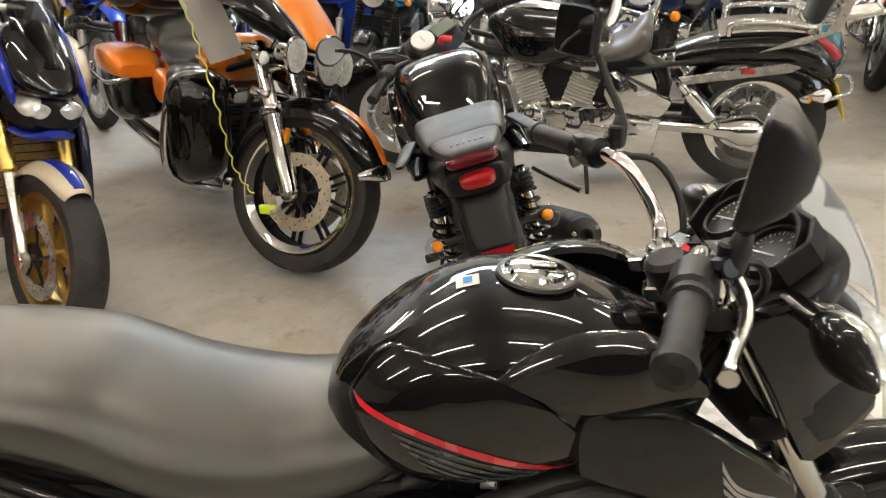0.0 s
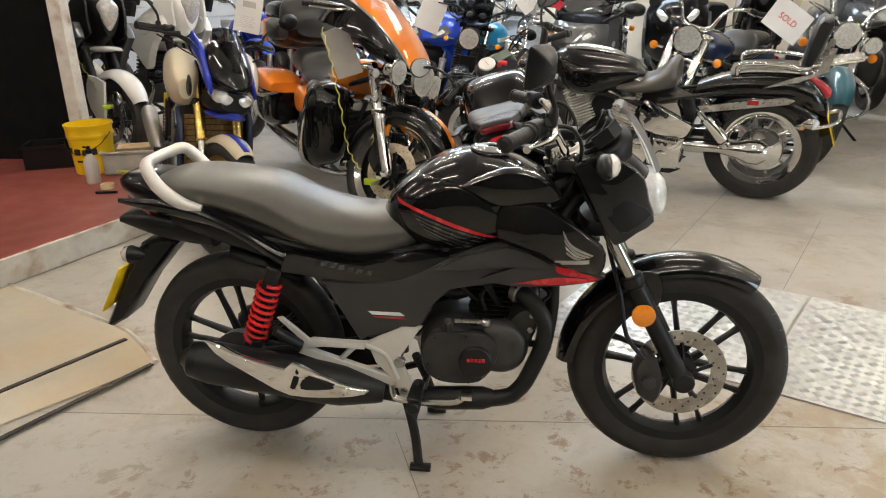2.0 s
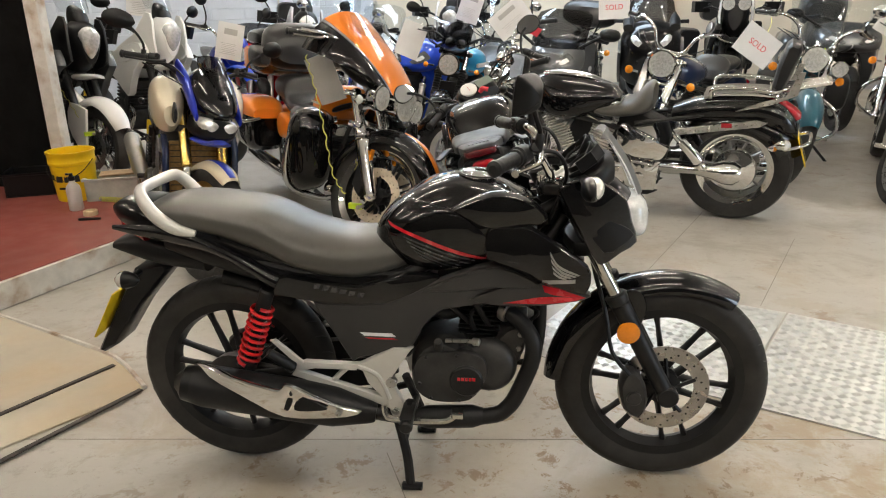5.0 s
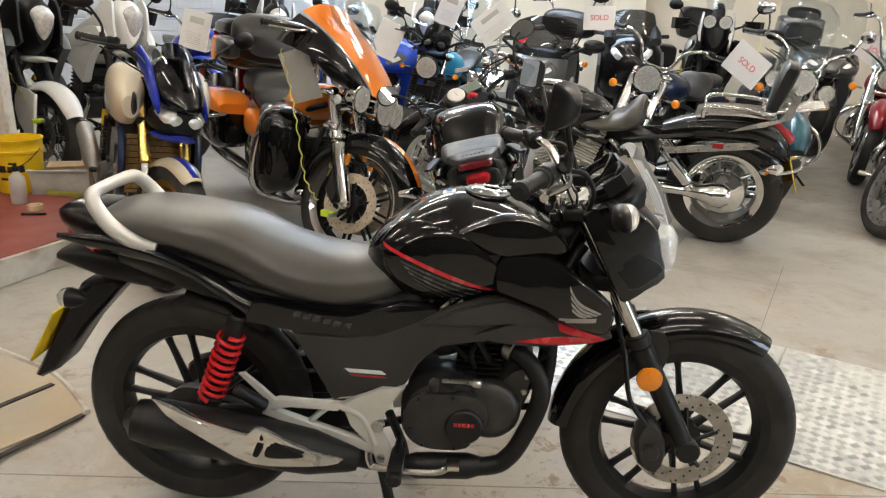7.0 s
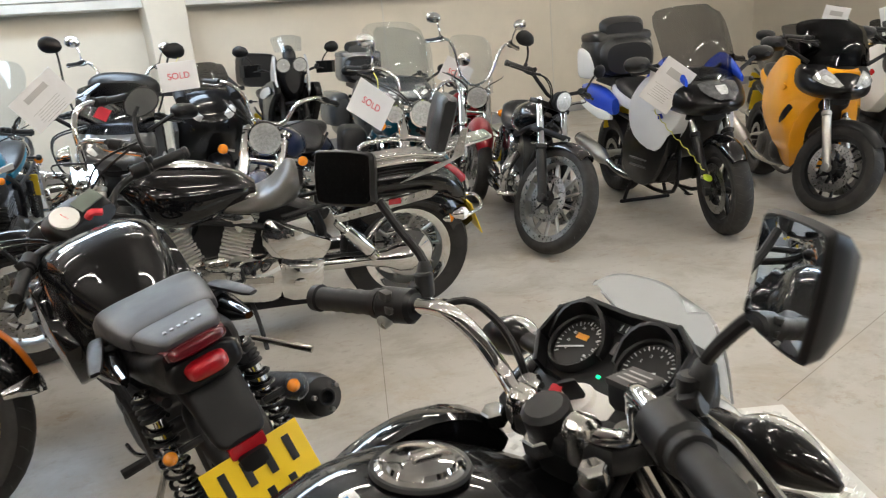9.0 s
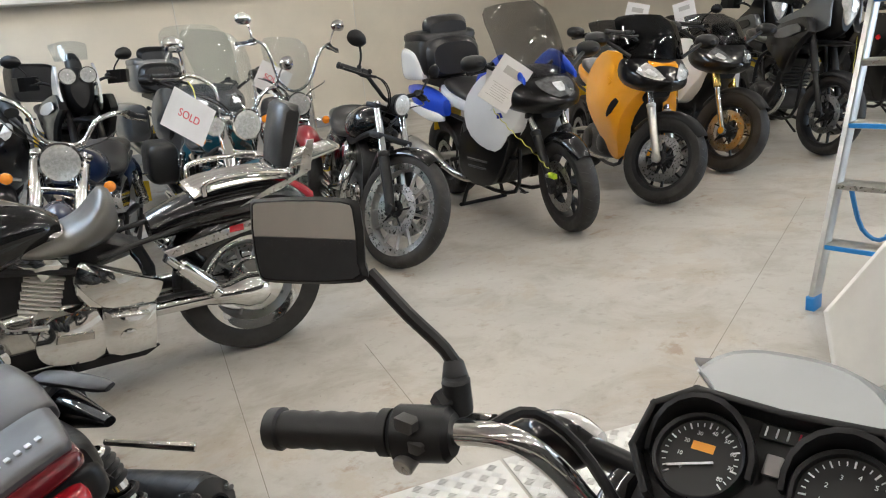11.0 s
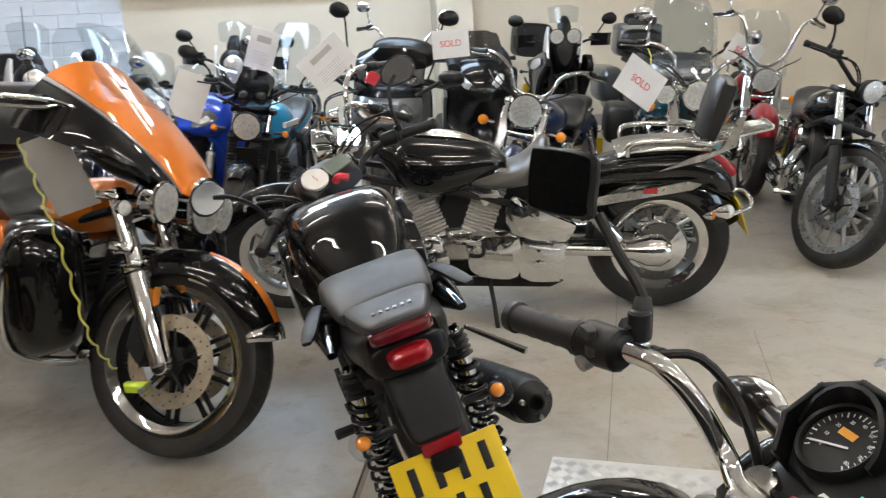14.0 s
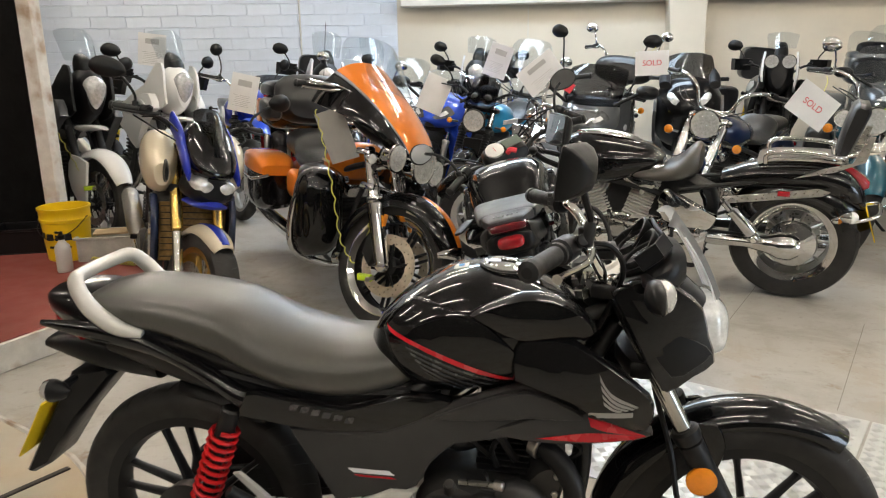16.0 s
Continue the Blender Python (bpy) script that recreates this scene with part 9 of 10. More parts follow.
b.silencer((0.45, -0.19, 0.28), (-0.12, -0.242, 0.455), 0.060, "matt", "plastic", cap_len=0.05)
for a in (0.5, 2.6, 4.7):
    b.p("silencer_bolt", rod((-0.160, -0.246 + 0.036 * math.cos(a), 0.467 + 0.036 * math.sin(a)), (-0.178, -0.247 + 0.036 * math.cos(a), 0.472 + 0.036 * math.sin(a)), 0.006, n=8), "steel")
for s in (1, -1):
    b.p("footrest_hanger", slab([(0.20, 0.36), (0.10, 0.42), (-0.01, 0.62), (0.03, 0.64), (0.16, 0.50), (0.24, 0.44)], s * 0.150 - 0.006, s * 0.150 + 0.006, 0.002), "matt")
b.p("seat_prop", rod((-0.05, -0.16, 0.66), (-0.16, -0.26, 0.60), 0.006, 0.009, 8), "chrome_dull", "bright metal footrest folded up")
b.pipe([(0.67, -0.06, 0.5), (0.75, -0.09, 0.42), (0.68, -0.12, 0.24), (0.44, -0.17, 0.27)], 0.022, "matt")
bar_ob, hp = b.bars((0.70, 0.875), [(0, 0, 0), (0, 0.08, 0.02), (0.01, 0.15, 0.05), (-0.04, 0.24, 0.06), (-0.12, 0.35, 0.04)], 0.011, "matt", 0.12)
b.mirrors(hp, [(0, 0, 0), (0.0, 0.01, 0.08), (0.02, 0.05, 0.14), (0.02, 0.09, 0.165)], None, (0.062, 0.044), "oval", "plastic", "matt", -20)
b.body("dash", [(0.68, 0.875, 0.925, 0.09, 0.5, 3), (0.73, 0.88, 0.965, 0.105, 0.5, 3), (0.80, 0.88, 0.975, 0.09, 0.5, 3)], "plastic", front=True)
dmat = Matrix.Translation((0.715, 0, 0.957)) @ Matrix.Rotation(radians(-40), 4, "Y")
b.p("rev_counter", lathe_z([(0.042, -0.004), (0.042, 0.006), (0.001, 0.007)], 24).moved(dmat @ Matrix.Translation((0, 0.045, 0))), "dial", "white-faced rev counter", front=True)
b.p("speed_display", box(0.0, -0.045, 0.003, 0.05, 0.085, 0.006, 0.002).moved(dmat), "lcd", front=True)
b.p("needle", box(0, 0.045, 0.009, 0.03, 0.002, 0.001, 0.0003).moved(dmat), "red_ink", front=True)
b.p("key_fob", tube([(0.665, 0.01, 0.93), (0.645, 0.0, 0.94), (0.635, -0.02, 0.925)], 0.012, 8), "red_tag", "red key fob", front=True)
b.round_lamp(1.00, 0.84, 0.08, 0, 0.12, "black_paint")
for s in (1, -1):
    b.indicator(0.90, s * 0.2, 0.84, False, "amber", front=True)
b.pegs(0.34, 0.30, 0.19)
b.p("gear_pedal", tube([(0.38, 0.13, 0.28), (0.48, 0.17, 0.26), (0.55, 0.18, 0.27)], 0.007, 8), "chrome_dull")
b.p("number_plate_bracket", box(-0.35, 0, 0.54, 0.03, 0.06, 0.06, 0.006), "plastic")
b.p("tool_hook", tube([(-0.2, 0.14, 0.40), (-0.28, 0.18, 0.36), (-0.30, 0.20, 0.30), (-0.22, 0.2, 0.28)], 0.005, 6), "matt")
b.stand(0.38, 0.24, 0.2, "chrome_dull")
b.cables((0.72, 1.0), 4)

# ---- the black and chrome cruiser ----
E_HEAD = Vector((-0.959, 0.284)).normalized()
E_FRONT = Vector((2.12, 2.76)) + E_HEAD * 1.79
b = cruiser("black and chrome cruiser with a scooped seat and number plate", tuple(E_FRONT), tuple(E_HEAD), "black_paint", 1.79, 6, 14, 0.325, 0.33, True, 32, "wide", style="curve", count=10, rim_mat="alloy", pillion=False, engine="alloy_paint", cap="chrome", guard="deep", tank_z=0.865, tank_back=0.10, seat_z=0.70, width=0.125, mirror=None, rim_f=0.225, big=1.4, cx_k=0.50, shock=((0.174, 0.17, 0.356), (0.35, 0.16, 0.56)), engine_dx=0.045, plate_at=(-0.36, 0.46), seat_mat="vinyl")
cx = 1.79 * 0.50
b.side("chrome_toolbox", [(0.70, 0.545), (0.675, 0.60), (0.64, 0.61), (0.54, 0.555), (0.40, 0.485), (0.385, 0.455), (0.43, 0.39), (0.52, 0.40), (0.62, 0.425)], 0.158, 0.05, "chrome", 0.034, 3, label="polished chrome side cover")
b.side("primary_cover", [(0.625, 0.415), (0.435, 0.385), (0.43, 0.36), (0.455, 0.21), (0.48, 0.195), (0.64, 0.22)], 0.164, 0.06, "chrome", 0.030, 3)
b.side("engine_side_cover", [(0.79, 0.43), (0.64, 0.412), (0.65, 0.225), (0.80, 0.225), (0.87, 0.26), (0.88, 0.33), (0.84, 0.40)], 0.164, 0.06, "chrome", 0.032, 3)
b.side("cover_inset", [(0.80, 0.36), (0.67, 0.345), (0.675, 0.315), (0.81, 0.33)], 0.200, 0.012, "chrome_dull", 0.004, 1)
b.p("engine_block", slab([(0.46, 0.22), (0.50, 0.19), (1.02, 0.19), (1.10, 0.27), (1.10, 0.44), (1.00, 0.58), (0.90, 0.72), (0.70, 0.70), (0.42, 0.60), (0.40, 0.40)], -0.085, 0.085, 0.02, 2), "matt", "black engine block between chrome covers")
b.side("frame_rail", [(1.14, 0.20), (1.12, 0.17), (0.50, 0.15), (0.44, 0.18), (0.50, 0.19), (1.08, 0.21)], 0.13, 0.03, "matt", 0.004, 1)
b.side("cylinder_cover", [(0.90, 0.68), (0.73, 0.645), (0.715, 0.615), (0.80, 0.56), (0.82, 0.62), (0.90, 0.645)], 0.135, 0.03, "chrome", 0.008, 1)
b.side("cylinder_cover", [(1.10, 0.64), (0.98, 0.655), (0.985, 0.625), (1.095, 0.605)], 0.135, 0.03, "chrome", 0.008, 1)
for s in (1, -1):
    b.p("shock_shroud", turned([(0.020, 0), (0.034, 0.01), (0.036, 0.16), (0.030, 0.175)], (0.31, s * 0.165, 0.525), (0.174, s * 0.17, 0.37), 20), "chrome", "polished chrome shock cover")
b.p("oil_line", tube([(0.98, 0.13, 0.46), (0.95, 0.17, 0.42), (0.88, 0.185, 0.41), (0.82, 0.18, 0.40)], 0.012, 8), "chrome")
for s in (1, -1):
    b.p("cover_rib", rod((0.60, s * 0.192, 0.385), (0.46, s * 0.192, 0.365), 0.008), "chrome")
for s in (1, -1):
    b.p("cover_disc", turned([(0.035, 0), (0.033, 0.012), (0.02, 0.016), (0.001, 0.016)], (0.55, s * 0.182, 0.285), (0.55, s * 0.3, 0.285), 20), "chrome")
    b.p("timing_cover", turned([(0.07, 0), (0.065, 0.03), (0.04, 0.045), (0.001, 0.047)], (cx + 0.14, s * 0.12, 0.30), (cx + 0.14, s * 0.3, 0.30), 24), "chrome")
b.p("shaft_drive", turned([(0.028, 0), (0.03, 0.3), (0.05, 0.40), (0.075, 0.46), (0.078, 0.52), (0.05, 0.56)], (0.52, 0.13, 0.345), (0.0, 0.13, 0.325), 20), "chrome")
b.p("hub_cover", turned([(0.13, 0), (0.12, 0.02), (0.08, 0.035), (0.05, 0.05), (0.001, 0.055)], (0, 0.09, 0.33), (0, 0.2, 0.33), 28), "chrome")
b.p("tail_rail", slab([(0.36, 0.59), (0.33, 0.555), (-0.12, 0.62), (-0.16, 0.645), (-0.10, 0.66)], 0.155, 0.165, 0.003).both(), "steel")
b.p("rail_reflector", box(0.06, 0.168, 0.625, 0.06, 0.006, 0.028, 0.002), "red_lens")
b.body("rear_fender", [(0.38, 0.60, 0.70, 0.09, 0.5, 2.6), (0.2, 0.61, 0.76, 0.12, 0.5, 2.6), (-0.08, 0.60, 0.775, 0.13, 0.5, 2.6), (-0.22, 0.56, 0.735, 0.12, 0.5, 2.6), (-0.30, 0.52, 0.66, 0.09, 0.5, 2.6), (-0.33, 0.52, 0.58, 0.05, 0.5, 2.6)], "black_paint")
for i in range(6):
    y = -0.105 + i * 0.042
    b.p("rack_rib", tube([(0.20, y, 0.775), (0.12, y, 0.795), (-0.05, y, 0.80), (-0.18, y, 0.79), (-0.22, y, 0.77)], 0.014, 8), "chrome")
b.p("rack_rail", tube([(0.16, -0.14, 0.78), (0.14, -0.16, 0.84), (-0.05, -0.16, 0.845), (-0.2, -0.14, 0.82), (-0.2, 0.14, 0.82), (-0.05, 0.16, 0.845), (0.14, 0.16, 0.84), (0.16, 0.14, 0.78)], 0.012, 10), "chrome")
b.p("backrest_pad", slab([(-0.22, 0.80), (-0.30, 1.04), (-0.27, 1.07), (-0.22, 1.06), (-0.165, 0.83)], -0.11, 0.11, 0.02, 2), "leather")
b.p("backrest_bracket", slab([(0.02, 0.70), (-0.16, 0.74), (-0.30, 0.80), (-0.33, 0.93), (-0.30, 0.93), (-0.24, 0.79), (-0.12, 0.76)], 0.125, 0.133, 0.002).both(), "steel")
rack = b.p("rear_rack", rod((-0.46, -0.06, 0.86), (-0.46, 0.06, 0.86), 0.014) + rod((-0.16, -0.11, 0.81), (-0.16, 0.11, 0.81), 0.012), "chrome", "bright chrome rear rack")
for y0, y1 in ((-0.10, -0.06), (-0.04, -0.02), (0.04, 0.02), (0.10, 0.06)):
    b.p("rack_bar", rod((-0.16, y0, 0.812), (-0.46, y1, 0.86), 0.012), "chrome", parent=rack)
b.body("tail_lamp", [(-0.335, 0.635, 0.675, 0.03, 0.5, 2.4), (-0.30, 0.625, 0.71, 0.046, 0.5, 2.4), (-0.22, 0.665, 0.76, 0.042, 0.5, 2.4), (-0.14, 0.72, 0.79, 0.018, 0.5, 2.4)], "red_lens", "large red teardrop tail lamp")
for s in (1, -1):
    b.indicator(-0.25, s * 0.20, 0.53, True, "clear_lens", body="chrome", r=0.034, length=0.09)
b.p("fender_bar", tube([(-0.26, -0.13, 0.48), (-0.38, -0.12, 0.52), (-0.40, 0, 0.54), (-0.38, 0.12, 0.52), (-0.26, 0.13, 0.48)], 0.01, 10), "chrome")
b.round_lamp(b.steer_x(0.9) + 0.02, 0.985, 0.045, 0, 0.06, "chrome", "speedometer", "dial", -1)
tag = sale_card(b.root.matrix_basis @ Vector((1.34, -0.30, 1.10)), 20, 0.07, 0.06, "", 20, 30, "small red paper tag on chrome handlebars", "red_tag")

# ---- front row on the far side of the aisle ----
b = cruiser("black custom roadster with a small headlamp and solo seat", (3.20, 2.96), (-0.47, -0.88), "black_paint", 1.52, 7, 34, 0.335, 0.32, True, 30, "straight", "matt", 0.062, "matt", "matt", "chrome", style="cast", count=13, rim_mat="alloy", lip="steel", guard="short", shroud=False, cap="chrome_dull", pillion=True, mirror="plastic", tank_z=0.86, lamp_z=0.92, ind=False, rim_f=0.258, width=0.098)
b.p("engine_block", slab([(0.50, 0.24), (0.98, 0.24), (1.06, 0.34), (1.06, 0.56), (0.92, 0.68), (0.56, 0.68), (0.46, 0.50)], -0.10, 0.10, 0.03, 2), "matt")
b.p("yellow_mark", box(0.2, 0.17, 0.6, 0.02, 0.01, 0.02, 0.003), "hi_vis")

b = faired("white and blue touring motorcycle with tall screen and top box", (4.22, 2.46), (-0.35, -0.937), "pearl", "pearl", 1.57, 0, -6, 0.30, 0.315, True, True, "pearl", "smoke_light", 1.40, "matt", lower=False, boxes=(None, "leather"), front_guard="black_paint", nose_mat="black_paint2", low_mat="plastic", w=0.25, lamp="lamp_dark", twin=False)
b.side("belly_fairing", [(1.30, 0.62), (1.18, 0.58), (0.86, 0.62), (0.62, 0.56), (0.56, 0.32), (0.76, 0.22), (1.02, 0.26), (1.20, 0.42)], 0.225, 0.08, "black_paint2", 0.02, 2)
b.side("belly_slat", [(0.72, 0.40), (1.0, 0.40), (1.0, 0.415), (0.72, 0.415)], 0.247, 0.012, "satin_grey", 0.002, 1)
b.side("belly_slat", [(0.72, 0.35), (0.98, 0.35), (0.98, 0.365), (0.72, 0.365)], 0.247, 0.012, "satin_grey", 0.002, 1)
for s in (1, -1):
    b.body("upper_side", [(0.92, 0.90, 0.96, 0.012, 0.5, 2.4), (1.04, 0.94, 1.04, 0.022, 0.5, 2.4), (1.20, 0.98, 1.10, 0.028, 0.5, 2.4), (1.34, 0.96, 1.04, 0.022, 0.5, 2.4), (1.44, 0.92, 0.96, 0.010, 0.5, 2.4)], "bright_blue", "bright blue shoulder below the screen", y=s * 0.185)
    b.body("tail_side", [(-0.30, 0.80, 0.87, 0.03, 0.5, 2.6), (-0.16, 0.70, 0.88, 0.055, 0.5, 2.8), (0.10, 0.64, 0.85, 0.06, 0.5, 2.8), (0.32, 0.66, 0.78, 0.03, 0.5, 2.6)], "bright_blue", "bright blue tail flank", y=s * 0.17)
    b.body("tail_flash", [(-0.26, 0.70, 0.745, 0.012, 0.5, 3), (-0.10, 0.655, 0.735, 0.020, 0.5, 3), (0.14, 0.615, 0.70, 0.022, 0.5, 3), (0.34, 0.63, 0.66, 0.010, 0.5, 3)], "white_paint", "white tail flash", y=s * 0.215)
    b.body("box_corner", [(-0.27, 0.94, 1.12, 0.03, 0.5, 4), (-0.20, 0.92, 1.16, 0.045, 0.5, 4), (0.0, 0.92, 1.12, 0.045, 0.5, 4), (0.08, 0.93, 1.02, 0.02, 0.5, 4)], "white_paint", "white lower corner of the top box", y=s * 0.215)
b.side("badge_flash", [(1.28, 0.725), (1.14, 0.70), (1.13, 0.735), (1.26, 0.755)], 0.262, 0.006, "blue", 0.002, 1)
b.body("tank_pad", [(0.60, 0.80, 0.92, 0.07, 0.5, 2.6), (0.70, 0.82, 1.0, 0.10, 0.5, 2.6), (0.86, 0.84, 1.01, 0.09, 0.5, 2.6)], "bright_blue")
b.p("centre_stand", (tube([(0.5, 0.1, 0.24), (0.46, 0.15, 0.1), (0.44, 0.17, 0.015)], 0.014, 8)).both() + rod((0.44, -0.2, 0.014), (0.44, 0.2, 0.014), 0.014), "matt")
G_M = b.root.matrix_basis
sale_card(G_M @ Vector((1.36, -0.27, 0.935)), -42, 0.21, 0.297, "", 6, 38, "white printed sale card on a touring motorcycle", "paper", marks=True)
sale_card(G_M @ Vector((1.28, -0.29, 0.95)), -46, 0.12, 0.18, "", 4, 10, "small white card behind the sale card", "paper")
coil_cord([tuple(G_M @ Vector(q)) for q in ((1.24, -0.30, 0.78), (1.36, -0.26, 0.66), (1.48, -0.18, 0.52), (1.58, -0.14, 0.42))])
disc_lock(G_M @ Vector((1.60, -0.13, 0.38)), 60)

b = faired("amber yellow sports tourer with a dark screen", (5.02, 2.30), (-0.60, -0.80), "yellow_paint", "yellow_paint", 1.47, 7, 36, 0.30, 0.31, True, False, "yellow_paint", "smoke_dark", 1.24, "alloy", front_guard="plastic", twin=True, style="pair", count=10, lamp="clear_lens", nose_mat="black_paint2")
b = faired("white and black sports motorcycle with gold forks", (6.05, 2.30), (-0.60, -0.80), "black_paint2", "red_paint", 1.5, 7, 28, 0.31, 0.315, False, False, "white_paint", "smoke", 1.18, "gold_fork", lower=False, front_guard="plastic", upside=True, low_mat=None)
b = adventure("black adventure motorcycle with tall clear headlamp", (6.84, 1.84), (-0.68, -0.73), "black_paint2", "grey_paint", 1.55, 7, 16, 0.32, 0.315, False, "black_paint2", 1.30, style="pair", count=10, tank_w=0.19, screen_mat="smoke")
J_M = b.root.matrix_basis
sale_card(J_M @ Vector((1.36, 0.02, 1.36)), -45, 0.21, 0.25, "", 4, 0, "white sale card on an adventure motorcycle", "paper", marks=True)
coil_cord([tuple(J_M @ Vector(q)) for q in ((1.34, 0.24, 1.12), (1.44, 0.20, 0.86), (1.52, 0.16, 0.62), (1.60, 0.13, 0.44))])
disc_lock(J_M @ Vector((1.62, 0.12, 0.40)), 40)
E2 = faired("black faired motorcycle in the second row with white card", (6.65, 3.55), (-0.6, -0.8), "black_paint2", "silver", 1.46, 6, 0, lower=False, low_mat="plastic")
sale_card(E2.root.matrix_basis @ Vector((1.34, 0.1, 1.20)), -45, 0.21, 0.25, "", 6, 14, "white sale card tied to a screen", "paper", marks=True)
E3 = naked("silver and black naked motorcycle in the second row", (7.35, 3.30), (-0.6, -0.8), "white_paint", 1.45, 6, 0, screen=1.16)
sale_card(E3.root.matrix_basis @ Vector((1.30, 0.0, 1.16)), -45, 0.21, 0.25, "", 6, -12, "white sale card tied to handlebars", "paper", marks=True)
adventure("grey adventure motorcycle in the second row", (8.5, 2.9), (-0.66, -0.75), "grey_paint", "black_paint2", 1.52, 6, 0, style="pair", count=10, screen_mat="smoke", screen_z=1.34)
faired("black sports motorcycle with a red mark behind the ladder", (7.9, 1.4), (-0.7, -0.7), "black_paint2", "red_paint", 1.44, 6, 0)

# ---- second row behind the cruiser ----
b = cruiser("dark blue cruiser with big chrome headlamp and fork covers", (1.57, 3.73), (-0.58, -0.81), "navy", 1.64, 6, 18, bar="wide", lamp_r=0.098, style="wire", count=28, lamp_z=0.86, mirror=None)
b = cruiser("teal cruiser with clear screen, spot lamps and crash bars", (2.66, 3.58), (-0.32, -0.95), "teal", 1.64, 6, 16, bar="wide", screen=(1.42, 0.24), spots=True, crash=True, lamp_z=0.88, bags="leather", style="wire", count=28)
sale_card((2.40, 3.55, 0.985), 10, 0.297, 0.21, "SOLD", 6, 34, cord_to=(2.52, 3.72, 1.16))
b = cruiser("maroon cruiser with clear screen and chrome bars", (3.72, 4.55), (-0.45, -0.89), "maroon", 1.66, 6, 6, bar="tall", screen=(1.34, 0.2), style="wire", count=28, sissy=True, crash=True)
sale_card((3.86, 4.92, 1.03), -18, 0.26, 0.21, "SOLD", 4, 32, cord_to=(3.9, 5.0, 1.2))
adventure("black and silver twin-lamp adventure motorcycle with luggage", (2.80, 6.05), (-0.1, -1), "black_paint2", "silver", 1.54, 6, -10, beak="plastic", twin=True, cases="plastic", screen_z=1.48)
scooter("black maxi scooter with sharp headlamps", (2.02, 5.85), (-0.12, -1), "black_paint2")
sale_card((1.52, 4.50, 1.24), 6, 0.25, 0.18, "SOLD", 2, -2, cord_to=(1.6, 4.6, 1.40))
b = faired("dark grey tourer with a tall clear screen", (3.80, 5.75), (-0.15, -0.99), "grey_paint", "silver", 1.67, 4, 6, tour=True, screen_mat="screen", screen_z=1.52, boxes=("grey_paint", "grey_paint"), w=0.32)
b = naked("sky blue and white classic twin with round headlamp", (0.05, 4.22), (-0.28, -0.96), "sky_blue", 1.45, 6, 8, 0.31, 0.31, fork="matt", screen=1.16, style="wire", count=28, gaiter=True, upside=False, rim_mat="alloy", accent="black_paint")
b.side("tank_band", [(0.74, 0.79), (1.04, 0.80), (1.04, 0.835), (0.74, 0.83)], 0.176, 0.02, "white_paint", 0.006, 1)
for s in (1, -1):
    b.indicator(1.24, s * 0.22, 0.80, False, "amber", front=True)
b = faired("dark grey sports tourer with smoked screen", (0.92, 4.12), (-0.25, -0.97), "grey_paint", "silver", 1.5, 5, 6, screen_z=1.24)
b.mirrors([(1.0, 0.2, 1.02), (0.95, 0.36, 1.03)], [(0, 0, 0), (0.02, 0.05, 0.16), (0.0, 0.08, 0.36), (0.0, 0.1, 0.42)], None, (0.075, 0.05), "oval")
sale_card((0.70, 4.05, 1.19), 12, 0.297, 0.21, "", 4, -38, "white sale card with a printed picture on handlebars", "paper", marks=True)
b = faired("bright blue sports motorcycle with sale card", (-0.32, 4.75), (-0.2, -0.98), "bright_blue", "white_ink", 1.42, 6, 8, screen_mat="screen", screen_z=1.2)
sale_card((-0.16, 4.58, 1.02), 8, 0.21, 0.297, "", 4, 24, "back of a white sale card tied to a motorcycle", "paper")

# ---- back row along the wall ----
b = cruiser("black cruiser with tall chrome bars and round bag", (1.30, 6.05), (-0.12, -0.99), "black_paint", 1.66, 5, 6, bar="tall", tank_z=0.92)
b.body("handlebar_bag", [(1.18, 1.06, 1.22, 0.12, 0.5, 2.6), (1.26, 1.02, 1.28, 0.26, 0.5, 2.6), (1.38, 1.02, 1.28, 0.28, 0.5, 2.6), (1.46, 1.06, 1.22, 0.16, 0.5, 2.6)], "leather", front=True)
b = cruiser("chrome laden cruiser with clear screen and sale card", (0.36, 5.75), (-0.1, -0.99), "black_paint", 1.64, 5, 4, bar="wide", screen=(1.46, 0.22), style="wire", count=24)
sale_card((0.28, 5.52, 1.26), 4, 0.21, 0.297, "", 4, 20, "white sale card between back row motorcycles", "paper", marks=True)
b = adventure("black tourer with chrome and a tall screen", (-0.12, 6.1), (-0.05, -1), "black_paint2", "silver", 1.52, 5, 4, beak="plastic", screen_z=1.50, cases="plastic", style="pair", count=10)
b = faired("pale blue and white sports motorcycle by the wall", (-0.80, 6.0), (0.12, -0.99), "white_paint", "bright_blue", 1.42, 6, 4, screen_mat="screen", screen_z=1.30)
b = cruiser("dark cruiser by the wall with clear screen", (-1.05, 5.1), (0.2, -0.98), "black_paint", 1.6, 6, 4, bar="wide", screen=(1.50, 0.22), style="wire", count=24)
b = adventure("white tourer with a clear screen by the blockwork", (-1.42, 5.35), (0.35, -0.94), "white_paint", "silver", 1.52, 6, 4, beak="white_paint", screen_z=1.56, cases="plastic", style="pair", count=10)
b = faired("red sports motorcycle by the blockwork wall", (-1.95, 5.6), (0.4, -0.92), "red_paint", "white_ink", 1.42, 6, 4, screen_z=1.15, mirror=False)
b = trail("blue and white trail bike with red seat", (-1.80, 4.40), (0.5, -0.87), "blue")
sale_card((-1.62, 4.22, 1.06), 18, 0.21, 0.297, "", 4, 14, "white sale card on a blue trail bike", "paper", marks=True)

